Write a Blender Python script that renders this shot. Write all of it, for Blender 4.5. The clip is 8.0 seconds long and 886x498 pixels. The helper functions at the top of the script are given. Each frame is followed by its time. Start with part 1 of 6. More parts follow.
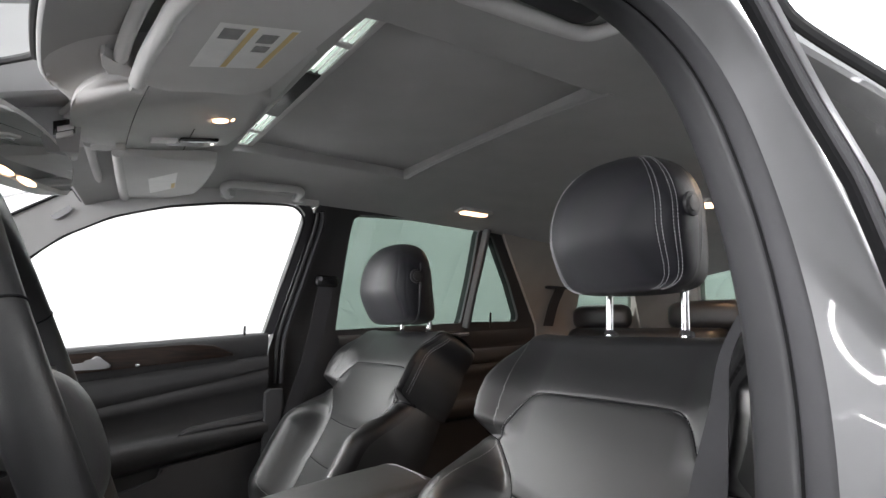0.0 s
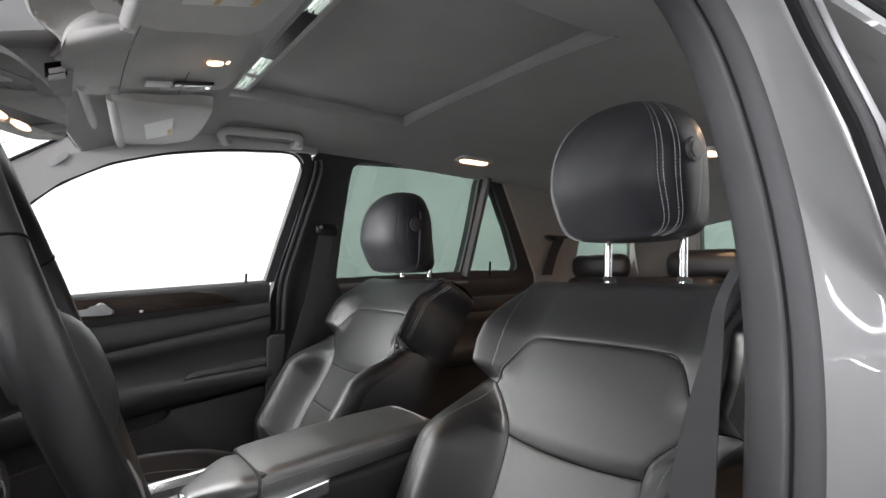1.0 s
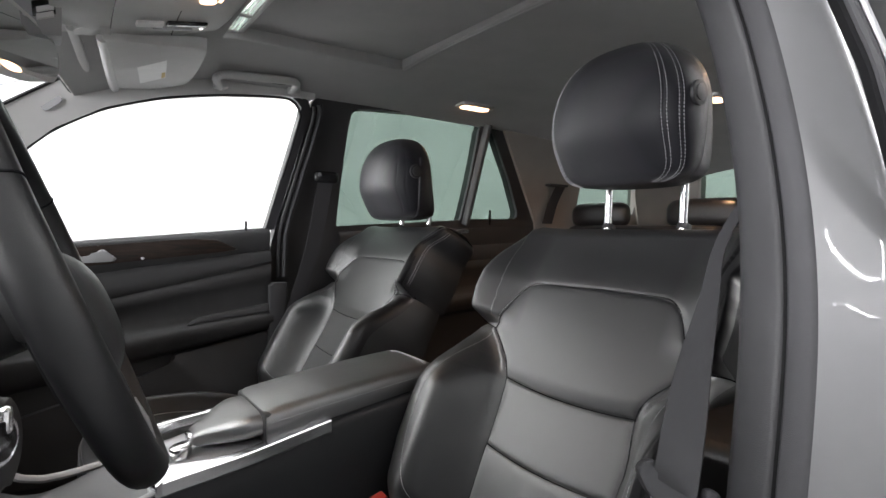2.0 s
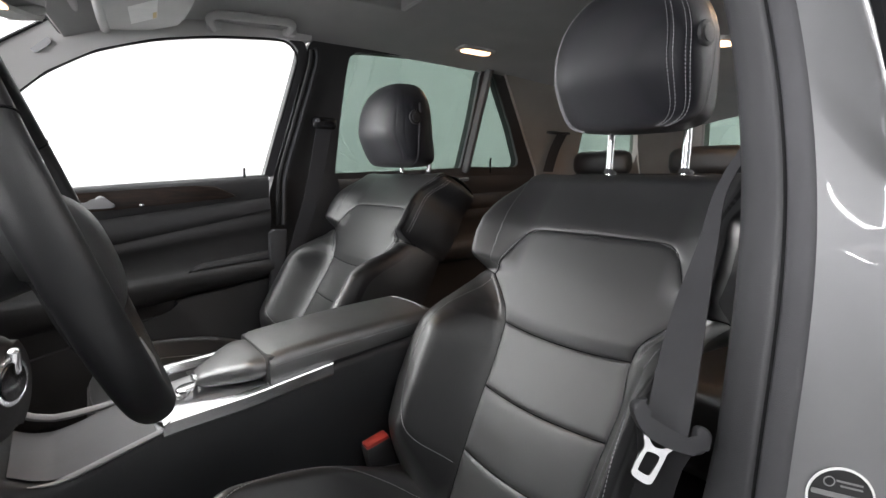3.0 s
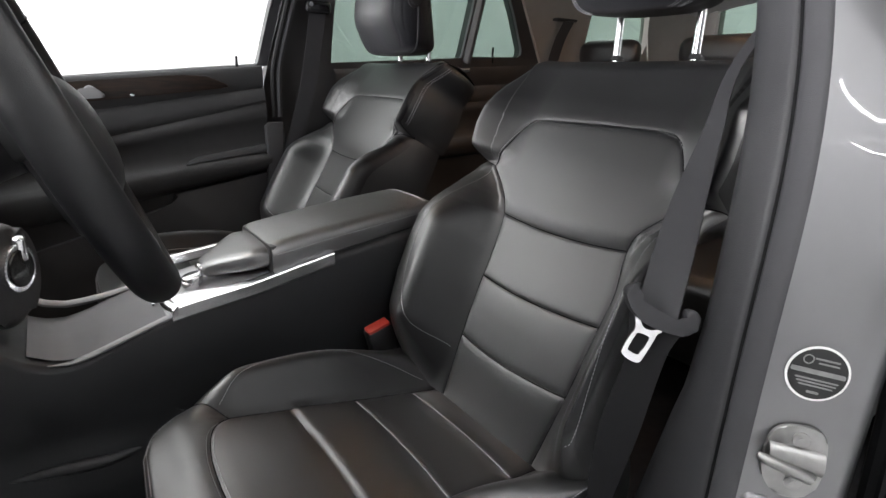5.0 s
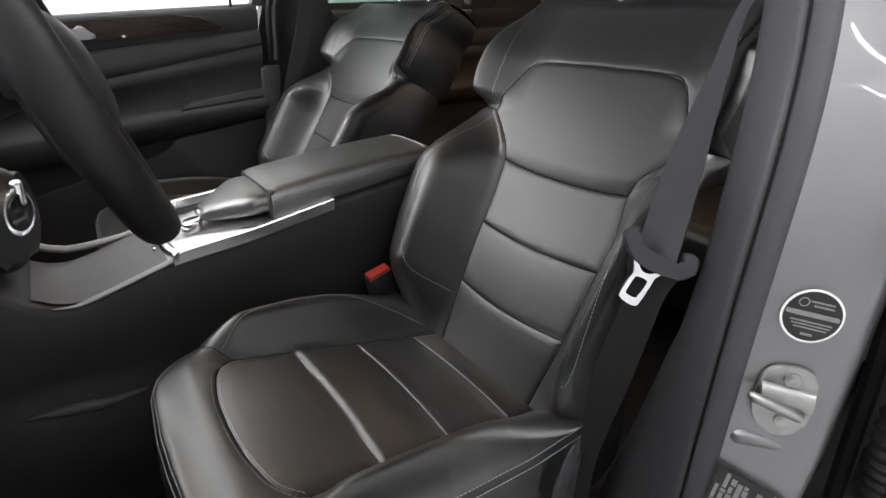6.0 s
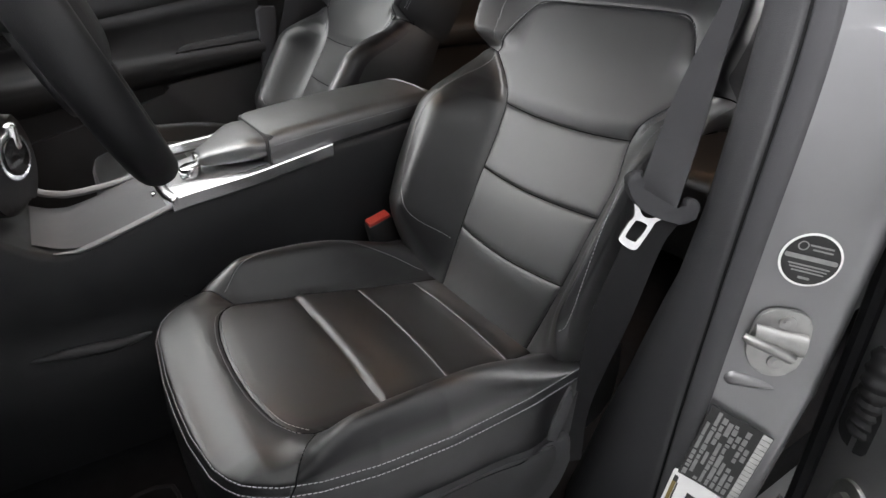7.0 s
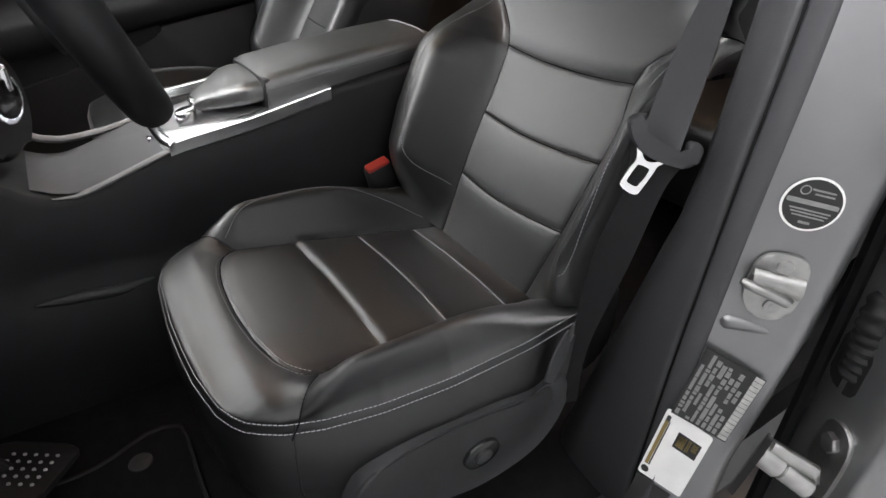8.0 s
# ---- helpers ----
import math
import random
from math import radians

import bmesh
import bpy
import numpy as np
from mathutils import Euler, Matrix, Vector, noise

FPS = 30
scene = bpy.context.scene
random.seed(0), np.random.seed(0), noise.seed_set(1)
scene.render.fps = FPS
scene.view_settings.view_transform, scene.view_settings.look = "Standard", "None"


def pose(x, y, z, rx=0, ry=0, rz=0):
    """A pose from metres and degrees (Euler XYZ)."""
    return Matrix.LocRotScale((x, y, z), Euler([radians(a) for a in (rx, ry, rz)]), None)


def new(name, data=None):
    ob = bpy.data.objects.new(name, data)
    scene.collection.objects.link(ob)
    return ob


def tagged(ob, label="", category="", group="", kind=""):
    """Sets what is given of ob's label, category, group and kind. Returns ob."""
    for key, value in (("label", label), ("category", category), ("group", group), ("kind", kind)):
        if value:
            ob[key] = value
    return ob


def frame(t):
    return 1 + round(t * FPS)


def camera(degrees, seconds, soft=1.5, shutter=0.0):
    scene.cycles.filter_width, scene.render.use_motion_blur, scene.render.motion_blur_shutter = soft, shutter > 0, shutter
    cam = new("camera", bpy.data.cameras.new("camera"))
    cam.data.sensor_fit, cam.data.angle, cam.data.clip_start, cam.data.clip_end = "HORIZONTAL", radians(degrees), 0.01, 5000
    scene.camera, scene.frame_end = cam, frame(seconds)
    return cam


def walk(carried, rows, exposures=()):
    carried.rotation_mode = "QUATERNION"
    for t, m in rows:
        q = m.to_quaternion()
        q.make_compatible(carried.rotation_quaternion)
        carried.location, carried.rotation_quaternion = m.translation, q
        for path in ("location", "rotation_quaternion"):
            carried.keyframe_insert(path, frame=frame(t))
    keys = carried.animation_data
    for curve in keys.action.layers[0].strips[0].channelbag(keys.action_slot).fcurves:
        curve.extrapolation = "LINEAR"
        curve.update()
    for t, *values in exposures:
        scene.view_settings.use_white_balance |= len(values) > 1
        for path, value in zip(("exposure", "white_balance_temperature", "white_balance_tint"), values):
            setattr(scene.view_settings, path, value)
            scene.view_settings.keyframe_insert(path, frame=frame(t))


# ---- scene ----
cam = camera(75.32, 8.0)
# seconds, eye x y z, yaw to the right of +y, pitch up, lean to the left
PATH = [
    (0.0, 0.0003, -0.9717, 1.2498, 33.70, 8.29, 0.74),
    (0.5, 0.0006, -0.9715, 1.2463, 33.73, 5.85, 0.79),
    (1.0, 0.0008, -0.9714, 1.2428, 33.77, 3.40, 0.84),
    (1.5, 0.0011, -0.9714, 1.2393, 33.81, 0.93, 0.90),
    (3.0, 0.0014, -0.9719, 1.2291, 33.95, -6.53, 1.09),
    (3.5, 0.0014, -0.9722, 1.2258, 34.00, -9.03, 1.15),
    (4.0, 0.0014, -0.9727, 1.2224, 34.05, -11.53, 1.22),
    (4.5, 0.0014, -0.9732, 1.2192, 34.11, -14.03, 1.29),
    (6.0, 0.0009, -0.9754, 1.2095, 34.28, -21.52, 1.53),
    (6.5, 0.0006, -0.9762, 1.2064, 34.35, -24.00, 1.61),
    (7.0, 0.0003, -0.9772, 1.2032, 34.41, -26.48, 1.69),
    (7.5, 0.0000, -0.9783, 1.2001, 34.48, -28.95, 1.78),
    (8.0, -0.0004, -0.9795, 1.1971, 34.55, -31.40, 1.87),
]


def eye_pose(x, y, z, yaw, pitch, lean):
    return pose(x, y, z, 90 + pitch, 0, -yaw) @ pose(0, 0, 0, 0, 0, lean)


walk(cam, [(r[0], eye_pose(*r[1:])) for r in PATH])


# ---- world, lights ----
world = bpy.data.worlds.new("studio_air")
scene.world = world
world.use_nodes = True
world.node_tree.nodes["Background"].inputs[0].default_value = (0.93, 0.95, 1.0, 1)
world.node_tree.nodes["Background"].inputs[1].default_value = 0.32


def strip_lamp(x, y, length, down, up, turn=0.0, height=3.0, wide=0.10):
    """A hanging light strip that shines down, with an added fill up to the ceiling."""
    for watts, z, flip in ((down, height, 0), (up, height + 0.06, 180)):
        data = bpy.data.lights.new("ceiling_strip", "AREA")
        data.shape, data.size, data.size_y, data.energy, data.color = "RECTANGLE", length, wide, watts, (0.980, 0.975, 1.0)
        new("ceiling_strip", data).matrix_world = pose(x, y, z, flip, 0, turn)


# unseen rows, spaced and powered as fill for the cabin
for lamp_y, down, up in ((-3.6, 8, 34), (-2.2, 4, 14), (-0.7, 6, 20), (0.7, 28, 62), (1.7, 10, 12), (3.4, 1, 44)):
    strip_lamp(0.3, lamp_y, 7.0, down, up)
# added fill that brightens the room ahead of the car
strip_lamp(-4.2, 1.3, 5.0, 80, 260, 90, 2.9)
# added broad soft fill in front of the car; no known lamp
fill_data = bpy.data.lights.new("light_bank", "AREA")
fill_data.shape, fill_data.size, fill_data.size_y, fill_data.energy, fill_data.color = "RECTANGLE", 1.8, 8.4, 760, (0.980, 0.975, 1.0)
new("light_bank", fill_data).matrix_world = pose(-4.9, 0.2, 1.65, 0, -90, 0)
# added fill over the bonnet for the seat fronts
strip_lamp(-2.2, 1.3, 3.6, 8, 45, 90)
# two short lamps beside the open door
strip_lamp(-0.15, -3.08, 0.55, 3.0, 0.6, 90, wide=0.022)
strip_lamp(-0.45, -3.75, 0.34, 2.0, 0.5, 90, wide=0.022)
# added fill that brightens the ceiling behind the car
strip_lamp(4.4, 0.0, 7.0, 110, 560, 90)


def bulb(x, y, z, watts, size=0.012, cone=150):
    data = bpy.data.lights.new("reading_bulb", "SPOT")
    data.energy, data.color, data.shadow_soft_size = watts, (1.0, 0.58, 0.33), size
    data.spot_size, data.spot_blend = radians(cone), 0.7
    new("reading_bulb", data).location = (x, y, z)


# ---- materials ----
def mat(name, color, rough=0.5, metal=0.0, coat=0.0, spec=0.5, grain=0.0, grain_scale=400.0, blotch=0.0, blotch_scale=9.0, rough_var=0.0,
        kind="noise", sheen=0.0, ior=1.5):
    m = bpy.data.materials.new(name)
    m.use_nodes = True
    nt, b = m.node_tree, m.node_tree.nodes["Principled BSDF"]
    b.inputs["Base Color"].default_value = (*color, 1)
    b.inputs["Roughness"].default_value = rough
    b.inputs["Metallic"].default_value = metal
    b.inputs["Coat Weight"].default_value = coat
    b.inputs["Coat Roughness"].default_value = 0.06
    b.inputs["Specular IOR Level"].default_value = spec
    b.inputs["Sheen Weight"].default_value = sheen
    b.inputs["IOR"].default_value = ior
    tc = nt.nodes.new("ShaderNodeTexCoord")
    if blotch:
        n = nt.nodes.new("ShaderNodeTexNoise")
        n.inputs["Scale"].default_value, n.inputs["Detail"].default_value = blotch_scale, 5
        nt.links.new(tc.outputs["Object"], n.inputs["Vector"])
        r = nt.nodes.new("ShaderNodeMapRange")
        r.inputs["From Min"].default_value, r.inputs["From Max"].default_value = 0.3, 0.7
        r.inputs["To Min"].default_value, r.inputs["To Max"].default_value = 1 - blotch, 1 + blotch
        nt.links.new(n.outputs["Fac"], r.inputs["Value"])
        mul = nt.nodes.new("ShaderNodeMix")
        mul.data_type, mul.blend_type = "RGBA", "MULTIPLY"
        mul.inputs["Factor"].default_value = 1
        mul.inputs[6].default_value = (*color, 1)
        nt.links.new(r.outputs["Result"], mul.inputs[7])
        nt.links.new(mul.outputs[2], b.inputs["Base Color"])
        if rough_var:
            r2 = nt.nodes.new("ShaderNodeMapRange")
            r2.inputs["From Min"].default_value, r2.inputs["From Max"].default_value = 0.3, 0.7
            r2.inputs["To Min"].default_value, r2.inputs["To Max"].default_value = rough - rough_var, rough + rough_var
            nt.links.new(n.outputs["Fac"], r2.inputs["Value"])
            nt.links.new(r2.outputs["Result"], b.inputs["Roughness"])
    if grain:
        if kind == "cell":
            g = nt.nodes.new("ShaderNodeTexVoronoi")
            g.feature = "DISTANCE_TO_EDGE"
            out = g.outputs["Distance"]
        else:
            g = nt.nodes.new("ShaderNodeTexNoise")
            g.inputs["Detail"].default_value = 4
            out = g.outputs["Fac"]
        g.inputs["Scale"].default_value = grain_scale
        nt.links.new(tc.outputs["Object"], g.inputs["Vector"])
        bump = nt.nodes.new("ShaderNodeBump")
        bump.inputs["Strength"].default_value, bump.inputs["Distance"].default_value = grain, 0.001
        nt.links.new(out, bump.inputs["Height"])
        # soft creases on a larger scale
        w = nt.nodes.new("ShaderNodeTexNoise")
        w.inputs["Scale"].default_value, w.inputs["Detail"].default_value = 26, 3
        nt.links.new(tc.outputs["Object"], w.inputs["Vector"])
        b2 = nt.nodes.new("ShaderNodeBump")
        b2.inputs["Strength"].default_value, b2.inputs["Distance"].default_value = min(0.35, grain), 0.004
        nt.links.new(w.outputs["Fac"], b2.inputs["Height"])
        nt.links.new(bump.outputs["Normal"], b2.inputs["Normal"])
        nt.links.new(b2.outputs["Normal"], b.inputs["Normal"])
    return m


def graze(m, low, high):
    """Gloss that grows where the surface is seen at a grazing angle."""
    nt, b = m.node_tree, m.node_tree.nodes["Principled BSDF"]
    w, r = nt.nodes.new("ShaderNodeLayerWeight"), nt.nodes.new("ShaderNodeMapRange")
    w.inputs["Blend"].default_value = 0.5
    r.inputs["From Min"].default_value, r.inputs["From Max"].default_value = 0.12, 0.50
    r.inputs["To Min"].default_value, r.inputs["To Max"].default_value = low, high
    nt.links.new(w.outputs["Facing"], r.inputs["Value"])
    nt.links.new(r.outputs["Result"], b.inputs["Specular IOR Level"])


LEATHER = mat("black_leather", (0.0060, 0.0060, 0.0068), 0.36, spec=1.0, ior=1.88, grain=0.10, grain_scale=750, blotch=0.12, rough_var=0.015, kind="cell")
# Seat leather again, bluer and duller: headrest shade put into the material.
LEATHER_SHADED = mat("soft_black_headrest_leather", (0.0095, 0.0095, 0.0120), 0.50, spec=0.32, grain=0.2, grain_scale=750, blotch=0.1, rough_var=0.015, kind="cell")
# Seat leather lightened; lamp glow on the armrest is put in its colour.
ARM_LEATHER_LIT = mat("grey_black_armrest_leather", (0.022, 0.022, 0.024), 0.38, spec=1.0, ior=1.88, grain=0.24, grain_scale=750, blotch=0.12, rough_var=0.015, kind="cell")
graze(LEATHER, 0.20, 1.0)
graze(LEATHER_SHADED, 0.22, 1.0)
RIM_LEATHER = mat("smooth_black_rim_leather", (0.009, 0.009, 0.010), 0.43, spec=0.45, grain=0.12, grain_scale=800, blotch=0.1, rough_var=0.04, kind="cell")
SEAM = mat("dark_seam", (0.006, 0.006, 0.007), 0.8, spec=0.1, blotch=0.1)
TRAY_RIM = mat("light_grey_tray_rim", (0.27, 0.27, 0.277), 0.45, grain=0.1, grain_scale=900, blotch=0.06)
LEATHER_SIDE = mat("black_side_leather", (0.010, 0.010, 0.011), 0.38, spec=0.75, grain=0.15, grain_scale=750, blotch=0.12, rough_var=0.015, kind="cell")
THREAD = mat("grey_thread", (0.31, 0.31, 0.32), 0.7)
PLASTIC = mat("dark_grained_plastic", (0.021, 0.021, 0.0225), 0.47, grain=0.25, grain_scale=900, blotch=0.1, rough_var=0.06)
CONSOLE_BLACK = mat("black_console_plastic", (0.0175, 0.0178, 0.0195), 0.50, spec=0.4, grain=0.25, grain_scale=900, blotch=0.1, rough_var=0.05)
PLASTIC_MID = mat("grey_grained_plastic", (0.035, 0.035, 0.038), 0.55, grain=0.22, grain_scale=900, blotch=0.08, rough_var=0.05)
PANEL = mat("black_door_trim", (0.036, 0.036, 0.0375), 0.55, spec=0.4, grain=0.25, grain_scale=850, blotch=0.15, rough_var=0.07)
GLOSS = mat("gloss_black_plastic", (0.012, 0.012, 0.013), 0.18, grain=0.05, grain_scale=300, blotch=0.1)
RUBBER = mat("black_rubber", (0.012, 0.012, 0.013), 0.6, spec=0.35, grain=0.12, grain_scale=500, blotch=0.15)
BLACK_GAP = mat("dull_black_rubber", (0.006, 0.006, 0.0068), 0.75, spec=0.2, grain=0.2, grain_scale=500, blotch=0.15)
SEAL = mat("grey_flocked_seal", (0.050, 0.050, 0.054), 0.75, grain=0.2, grain_scale=900, blotch=0.12)
HEADLINER = mat("grey_headliner_cloth", (0.40, 0.397, 0.392), 0.9, spec=0.2, grain=0.3, grain_scale=1500, blotch=0.05, sheen=0.1)
LINING = mat("grey_moulded_lining", (0.56, 0.556, 0.548), 0.65, grain=0.2, grain_scale=1100, blotch=0.05)
BEIGE = mat("grey_beige_lining", (0.30, 0.28, 0.26), 0.7, grain=0.2, grain_scale=1100, blotch=0.06)
# Darker copy of the lining; shade on cover and badge put in colour.
LINING_SHADED = mat("mid_grey_plastic", (0.30, 0.30, 0.305), 0.6, grain=0.15, grain_scale=900, blotch=0.05)
CHROME = mat("satin_chrome", (0.88, 0.88, 0.89), 0.16, metal=1.0, grain=0.01, grain_scale=600, blotch=0.03, rough_var=0.03)
STEEL = mat("zinc_plated_steel", (0.42, 0.42, 0.41), 0.38, metal=1.0, grain=0.1, grain_scale=300, blotch=0.12, blotch_scale=60, rough_var=0.1)
SATIN = mat("satin_silver_trim", (0.42, 0.42, 0.43), 0.36, metal=0.8, grain=0.05, grain_scale=900, blotch=0.08, rough_var=0.06)
COVER = mat("scuffed_grey_cover", (0.095, 0.096, 0.102), 0.45, grain=0.15, grain_scale=700, blotch=0.3, blotch_scale=18, rough_var=0.14)
PAINT = mat("silver_grey_car_paint", (0.245, 0.245, 0.254), 0.42, metal=0.8, coat=0.7, grain=0.02, grain_scale=1800, blotch=0.05)
PAINT.node_tree.nodes["Principled BSDF"].inputs["Coat Roughness"].default_value = 0.025
CARPET = mat("black_carpet", (0.009, 0.009, 0.010), 0.95, spec=0.15, grain=0.8, grain_scale=700, blotch=0.3, blotch_scale=40)
# Belt webbing darkened; shade on the lower belt is put in its colour.
WEBBING_SHADED = mat("dark_belt_webbing", (0.009, 0.009, 0.010), 0.75, spec=0.2, grain=0.4, grain_scale=1200, blotch=0.08)
WEBBING = mat("grey_belt_webbing", (0.036, 0.036, 0.039), 0.65, spec=0.3, grain=0.4, grain_scale=1200, blotch=0.08)
RED = mat("red_release_plastic", (0.36, 0.035, 0.025), 0.45, grain=0.05, blotch=0.08)
WHITE = mat("white_paper_label", (0.84, 0.84, 0.83), 0.6, grain=0.05, blotch=0.05, blotch_scale=30)
YELLOW = mat("yellow_label_print", (0.66, 0.52, 0.24), 0.6, blotch=0.08)
LABEL_BLACK = mat("black_label_film", (0.018, 0.018, 0.018), 0.35, blotch=0.1)
LABEL_GREY = mat("grey_label_print", (0.22, 0.22, 0.217), 0.5, blotch=0.12, blotch_scale=120)
LABEL_LIGHT = mat("light_grey_label_print", (0.42, 0.42, 0.41), 0.5, blotch=0.15, blotch_scale=120)
OCHRE = mat("ochre_label_print", (0.22, 0.16, 0.05), 0.5, blotch=0.1)
ROOM = mat("white_studio_paint", (0.82, 0.82, 0.81), 0.85, grain=0.05, grain_scale=40, blotch=0.02, blotch_scale=1.5)
ROOM_SIDE = mat("light_grey_studio_paint", (0.80, 0.80, 0.795), 0.85, grain=0.05, grain_scale=40, blotch=0.02, blotch_scale=1.5)
ROOM_DARK = mat("mid_grey_studio_paint", (0.30, 0.30, 0.303), 0.9, grain=0.1, grain_scale=60, blotch=0.06, blotch_scale=2)
ROOM_FLOOR = mat("grey_studio_floor", (0.30, 0.30, 0.30), 0.5, grain=0.05, grain_scale=60, blotch=0.08, blotch_scale=2)


def wood_material():
    m = mat("dark_burr_wood", (0.045, 0.022, 0.012), 0.38, coat=0.15, spec=0.3)
    nt, b = m.node_tree, m.node_tree.nodes["Principled BSDF"]
    tc = nt.nodes.new("ShaderNodeTexCoord")
    mp = nt.nodes.new("ShaderNodeMapping")
    mp.inputs["Scale"].default_value = (4, 30, 40)
    n = nt.nodes.new("ShaderNodeTexNoise")
    n.inputs["Scale"].default_value, n.inputs["Detail"].default_value, n.inputs["Distortion"].default_value = 3, 8, 1.5
    ramp = nt.nodes.new("ShaderNodeValToRGB")
    ramp.color_ramp.elements[0].position, ramp.color_ramp.elements[0].color = 0.35, (0.008, 0.005, 0.004, 1)
    ramp.color_ramp.elements[1].position, ramp.color_ramp.elements[1].color = 0.7, (0.034, 0.018, 0.011, 1)
    nt.links.new(tc.outputs["Object"], mp.inputs["Vector"])
    nt.links.new(mp.outputs["Vector"], n.inputs["Vector"])
    nt.links.new(n.outputs["Fac"], ramp.inputs["Fac"])
    nt.links.new(ramp.outputs["Color"], b.inputs["Base Color"])
    return m


WOOD = wood_material()


def glass(name, tint, gloss=0.06):
    m = bpy.data.materials.new(name)
    m.use_nodes = True
    nt = m.node_tree
    nt.nodes.remove(nt.nodes["Principled BSDF"])
    out = nt.nodes["Material Output"]
    t, g, mix, f = (nt.nodes.new("ShaderNodeBsdfTransparent"), nt.nodes.new("ShaderNodeBsdfGlossy"), nt.nodes.new("ShaderNodeMixShader"), nt.nodes.new("ShaderNodeFresnel"))
    t.inputs["Color"].default_value = (*tint, 1)
    g.inputs["Roughness"].default_value = gloss
    f.inputs["IOR"].default_value = 1.45
    nt.links.new(f.outputs["Fac"], mix.inputs["Fac"])
    nt.links.new(t.outputs["BSDF"], mix.inputs[1])
    nt.links.new(g.outputs["BSDF"], mix.inputs[2])
    nt.links.new(mix.outputs["Shader"], out.inputs["Surface"])
    return m


CLEAR = glass("clear_window_glass", (0.95, 0.97, 0.96), 0.01)
SMOKED = glass("grey_door_glass", (0.13, 0.133, 0.136), 0.01)
TINTED = glass("green_grey_privacy_glass", (0.115, 0.155, 0.136), 0.01)


def translucent(name, color):
    m = bpy.data.materials.new(name)
    m.use_nodes = True
    nt = m.node_tree
    nt.nodes.remove(nt.nodes["Principled BSDF"])
    t, d, mix = nt.nodes.new("ShaderNodeBsdfTranslucent"), nt.nodes.new("ShaderNodeBsdfDiffuse"), nt.nodes.new("ShaderNodeMixShader")
    t.inputs["Color"].default_value = d.inputs["Color"].default_value = (*color, 1)
    mix.inputs["Fac"].default_value = 0.25
    nt.links.new(t.outputs["BSDF"], mix.inputs[1])
    nt.links.new(d.outputs["BSDF"], mix.inputs[2])
    nt.links.new(mix.outputs["Shader"], nt.nodes["Material Output"].inputs["Surface"])
    return m


RIB = translucent("milky_green_plastic", (0.85, 0.93, 0.88))


def glow(name, color, strength):
    m = bpy.data.materials.new(name)
    m.use_nodes = True
    b = m.node_tree.nodes["Principled BSDF"]
    b.inputs["Base Color"].default_value = (*color, 1)
    b.inputs["Emission Color"].default_value = (*color, 1)
    b.inputs["Emission Strength"].default_value = strength
    return m


LAMP = glow("lit_warm_lamp_lens", (1.0, 0.62, 0.38), 4.5)
LED = glow("lit_white_led", (1.0, 0.95, 0.9), 3.0)
MIRROR = mat("mirror_silvering", (0.75, 0.76, 0.76), 0.02, metal=1.0)


# ---- helpers for meshes ----
def thing(name, at, label, category, group=""):
    ob = new(name)
    ob.location = at
    ob.empty_display_size = 0.05
    tagged(ob, label, category, group)
    return ob


def finish(name, bm, material, sharp=38.0):
    me = bpy.data.meshes.new(name)
    bm.normal_update()
    bm.to_mesh(me)
    bm.free()
    me.materials.append(material)
    me.polygons.foreach_set("use_smooth", [True] * len(me.polygons))
    if sharp < 180:
        me.set_sharp_from_angle(angle=radians(sharp))
    return new(name, me)


def part(name, bm, material, parent, label="", sharp=38.0):
    """One mesh under a thing or a part; the bmesh is in world places."""
    base = parent.location if parent.parent is None else (parent.parent.location + parent.location)
    bmesh.ops.translate(bm, verts=bm.verts, vec=-base)
    ob = finish(name, bm, material, sharp)
    ob.parent = parent
    if label:
        ob["label"] = label
    return ob


def solid(name, bm, material, label, category="", kind="", sharp=38.0, group=""):
    ob = finish(name, bm, material, sharp)
    return tagged(ob, label, category, group, kind)


def sm(a, b, x):
    t = np.clip((np.asarray(x, float) - a) / (b - a), 0, 1)
    return t * t * (3 - 2 * t)


def curve(points, n=40, closed=False):
    """A smooth line (Catmull-Rom) through points of any dimension, n even steps."""
    p = np.array(points, float)
    if closed:
        p = np.vstack([p[-1], p, p[0], p[1]])
    else:
        p = np.vstack([2 * p[0] - p[1], p, 2 * p[-1] - p[-2]])
    out = []
    for i in range(1, len(p) - 2):
        for t in np.linspace(0, 1, 12, endpoint=False):
            a, b, c, d = p[i - 1], p[i], p[i + 1], p[i + 2]
            out.append(0.5 * (2 * b + (c - a) * t + (2 * a - 5 * b + 4 * c - d) * t ** 2 + (3 * b - a - 3 * c + d) * t ** 3))
    out.append(p[-2])
    out = np.array(out)
    run = np.concatenate([[0], np.cumsum(np.linalg.norm(np.diff(out, axis=0), axis=1))])
    steps = np.linspace(0, run[-1], n + (1 if closed else 0))
    res = np.stack([np.interp(steps, run, out[:, k]) for k in range(out.shape[1])], 1)
    return res[:-1] if closed else res


def loft(bm, rings, close=True, cap=True):
    rows = [[bm.verts.new(tuple(map(float, q))) for q in ring] for ring in rings]
    n = len(rows[0])
    for a, b in zip(rows, rows[1:]):
        for i in range(n if close else n - 1):
            j = (i + 1) % n
            bm.faces.new((a[i], a[j], b[j], b[i]))
    if cap and close:
        bm.faces.new(rows[0][::-1])
        bm.faces.new(rows[-1])
    return rows


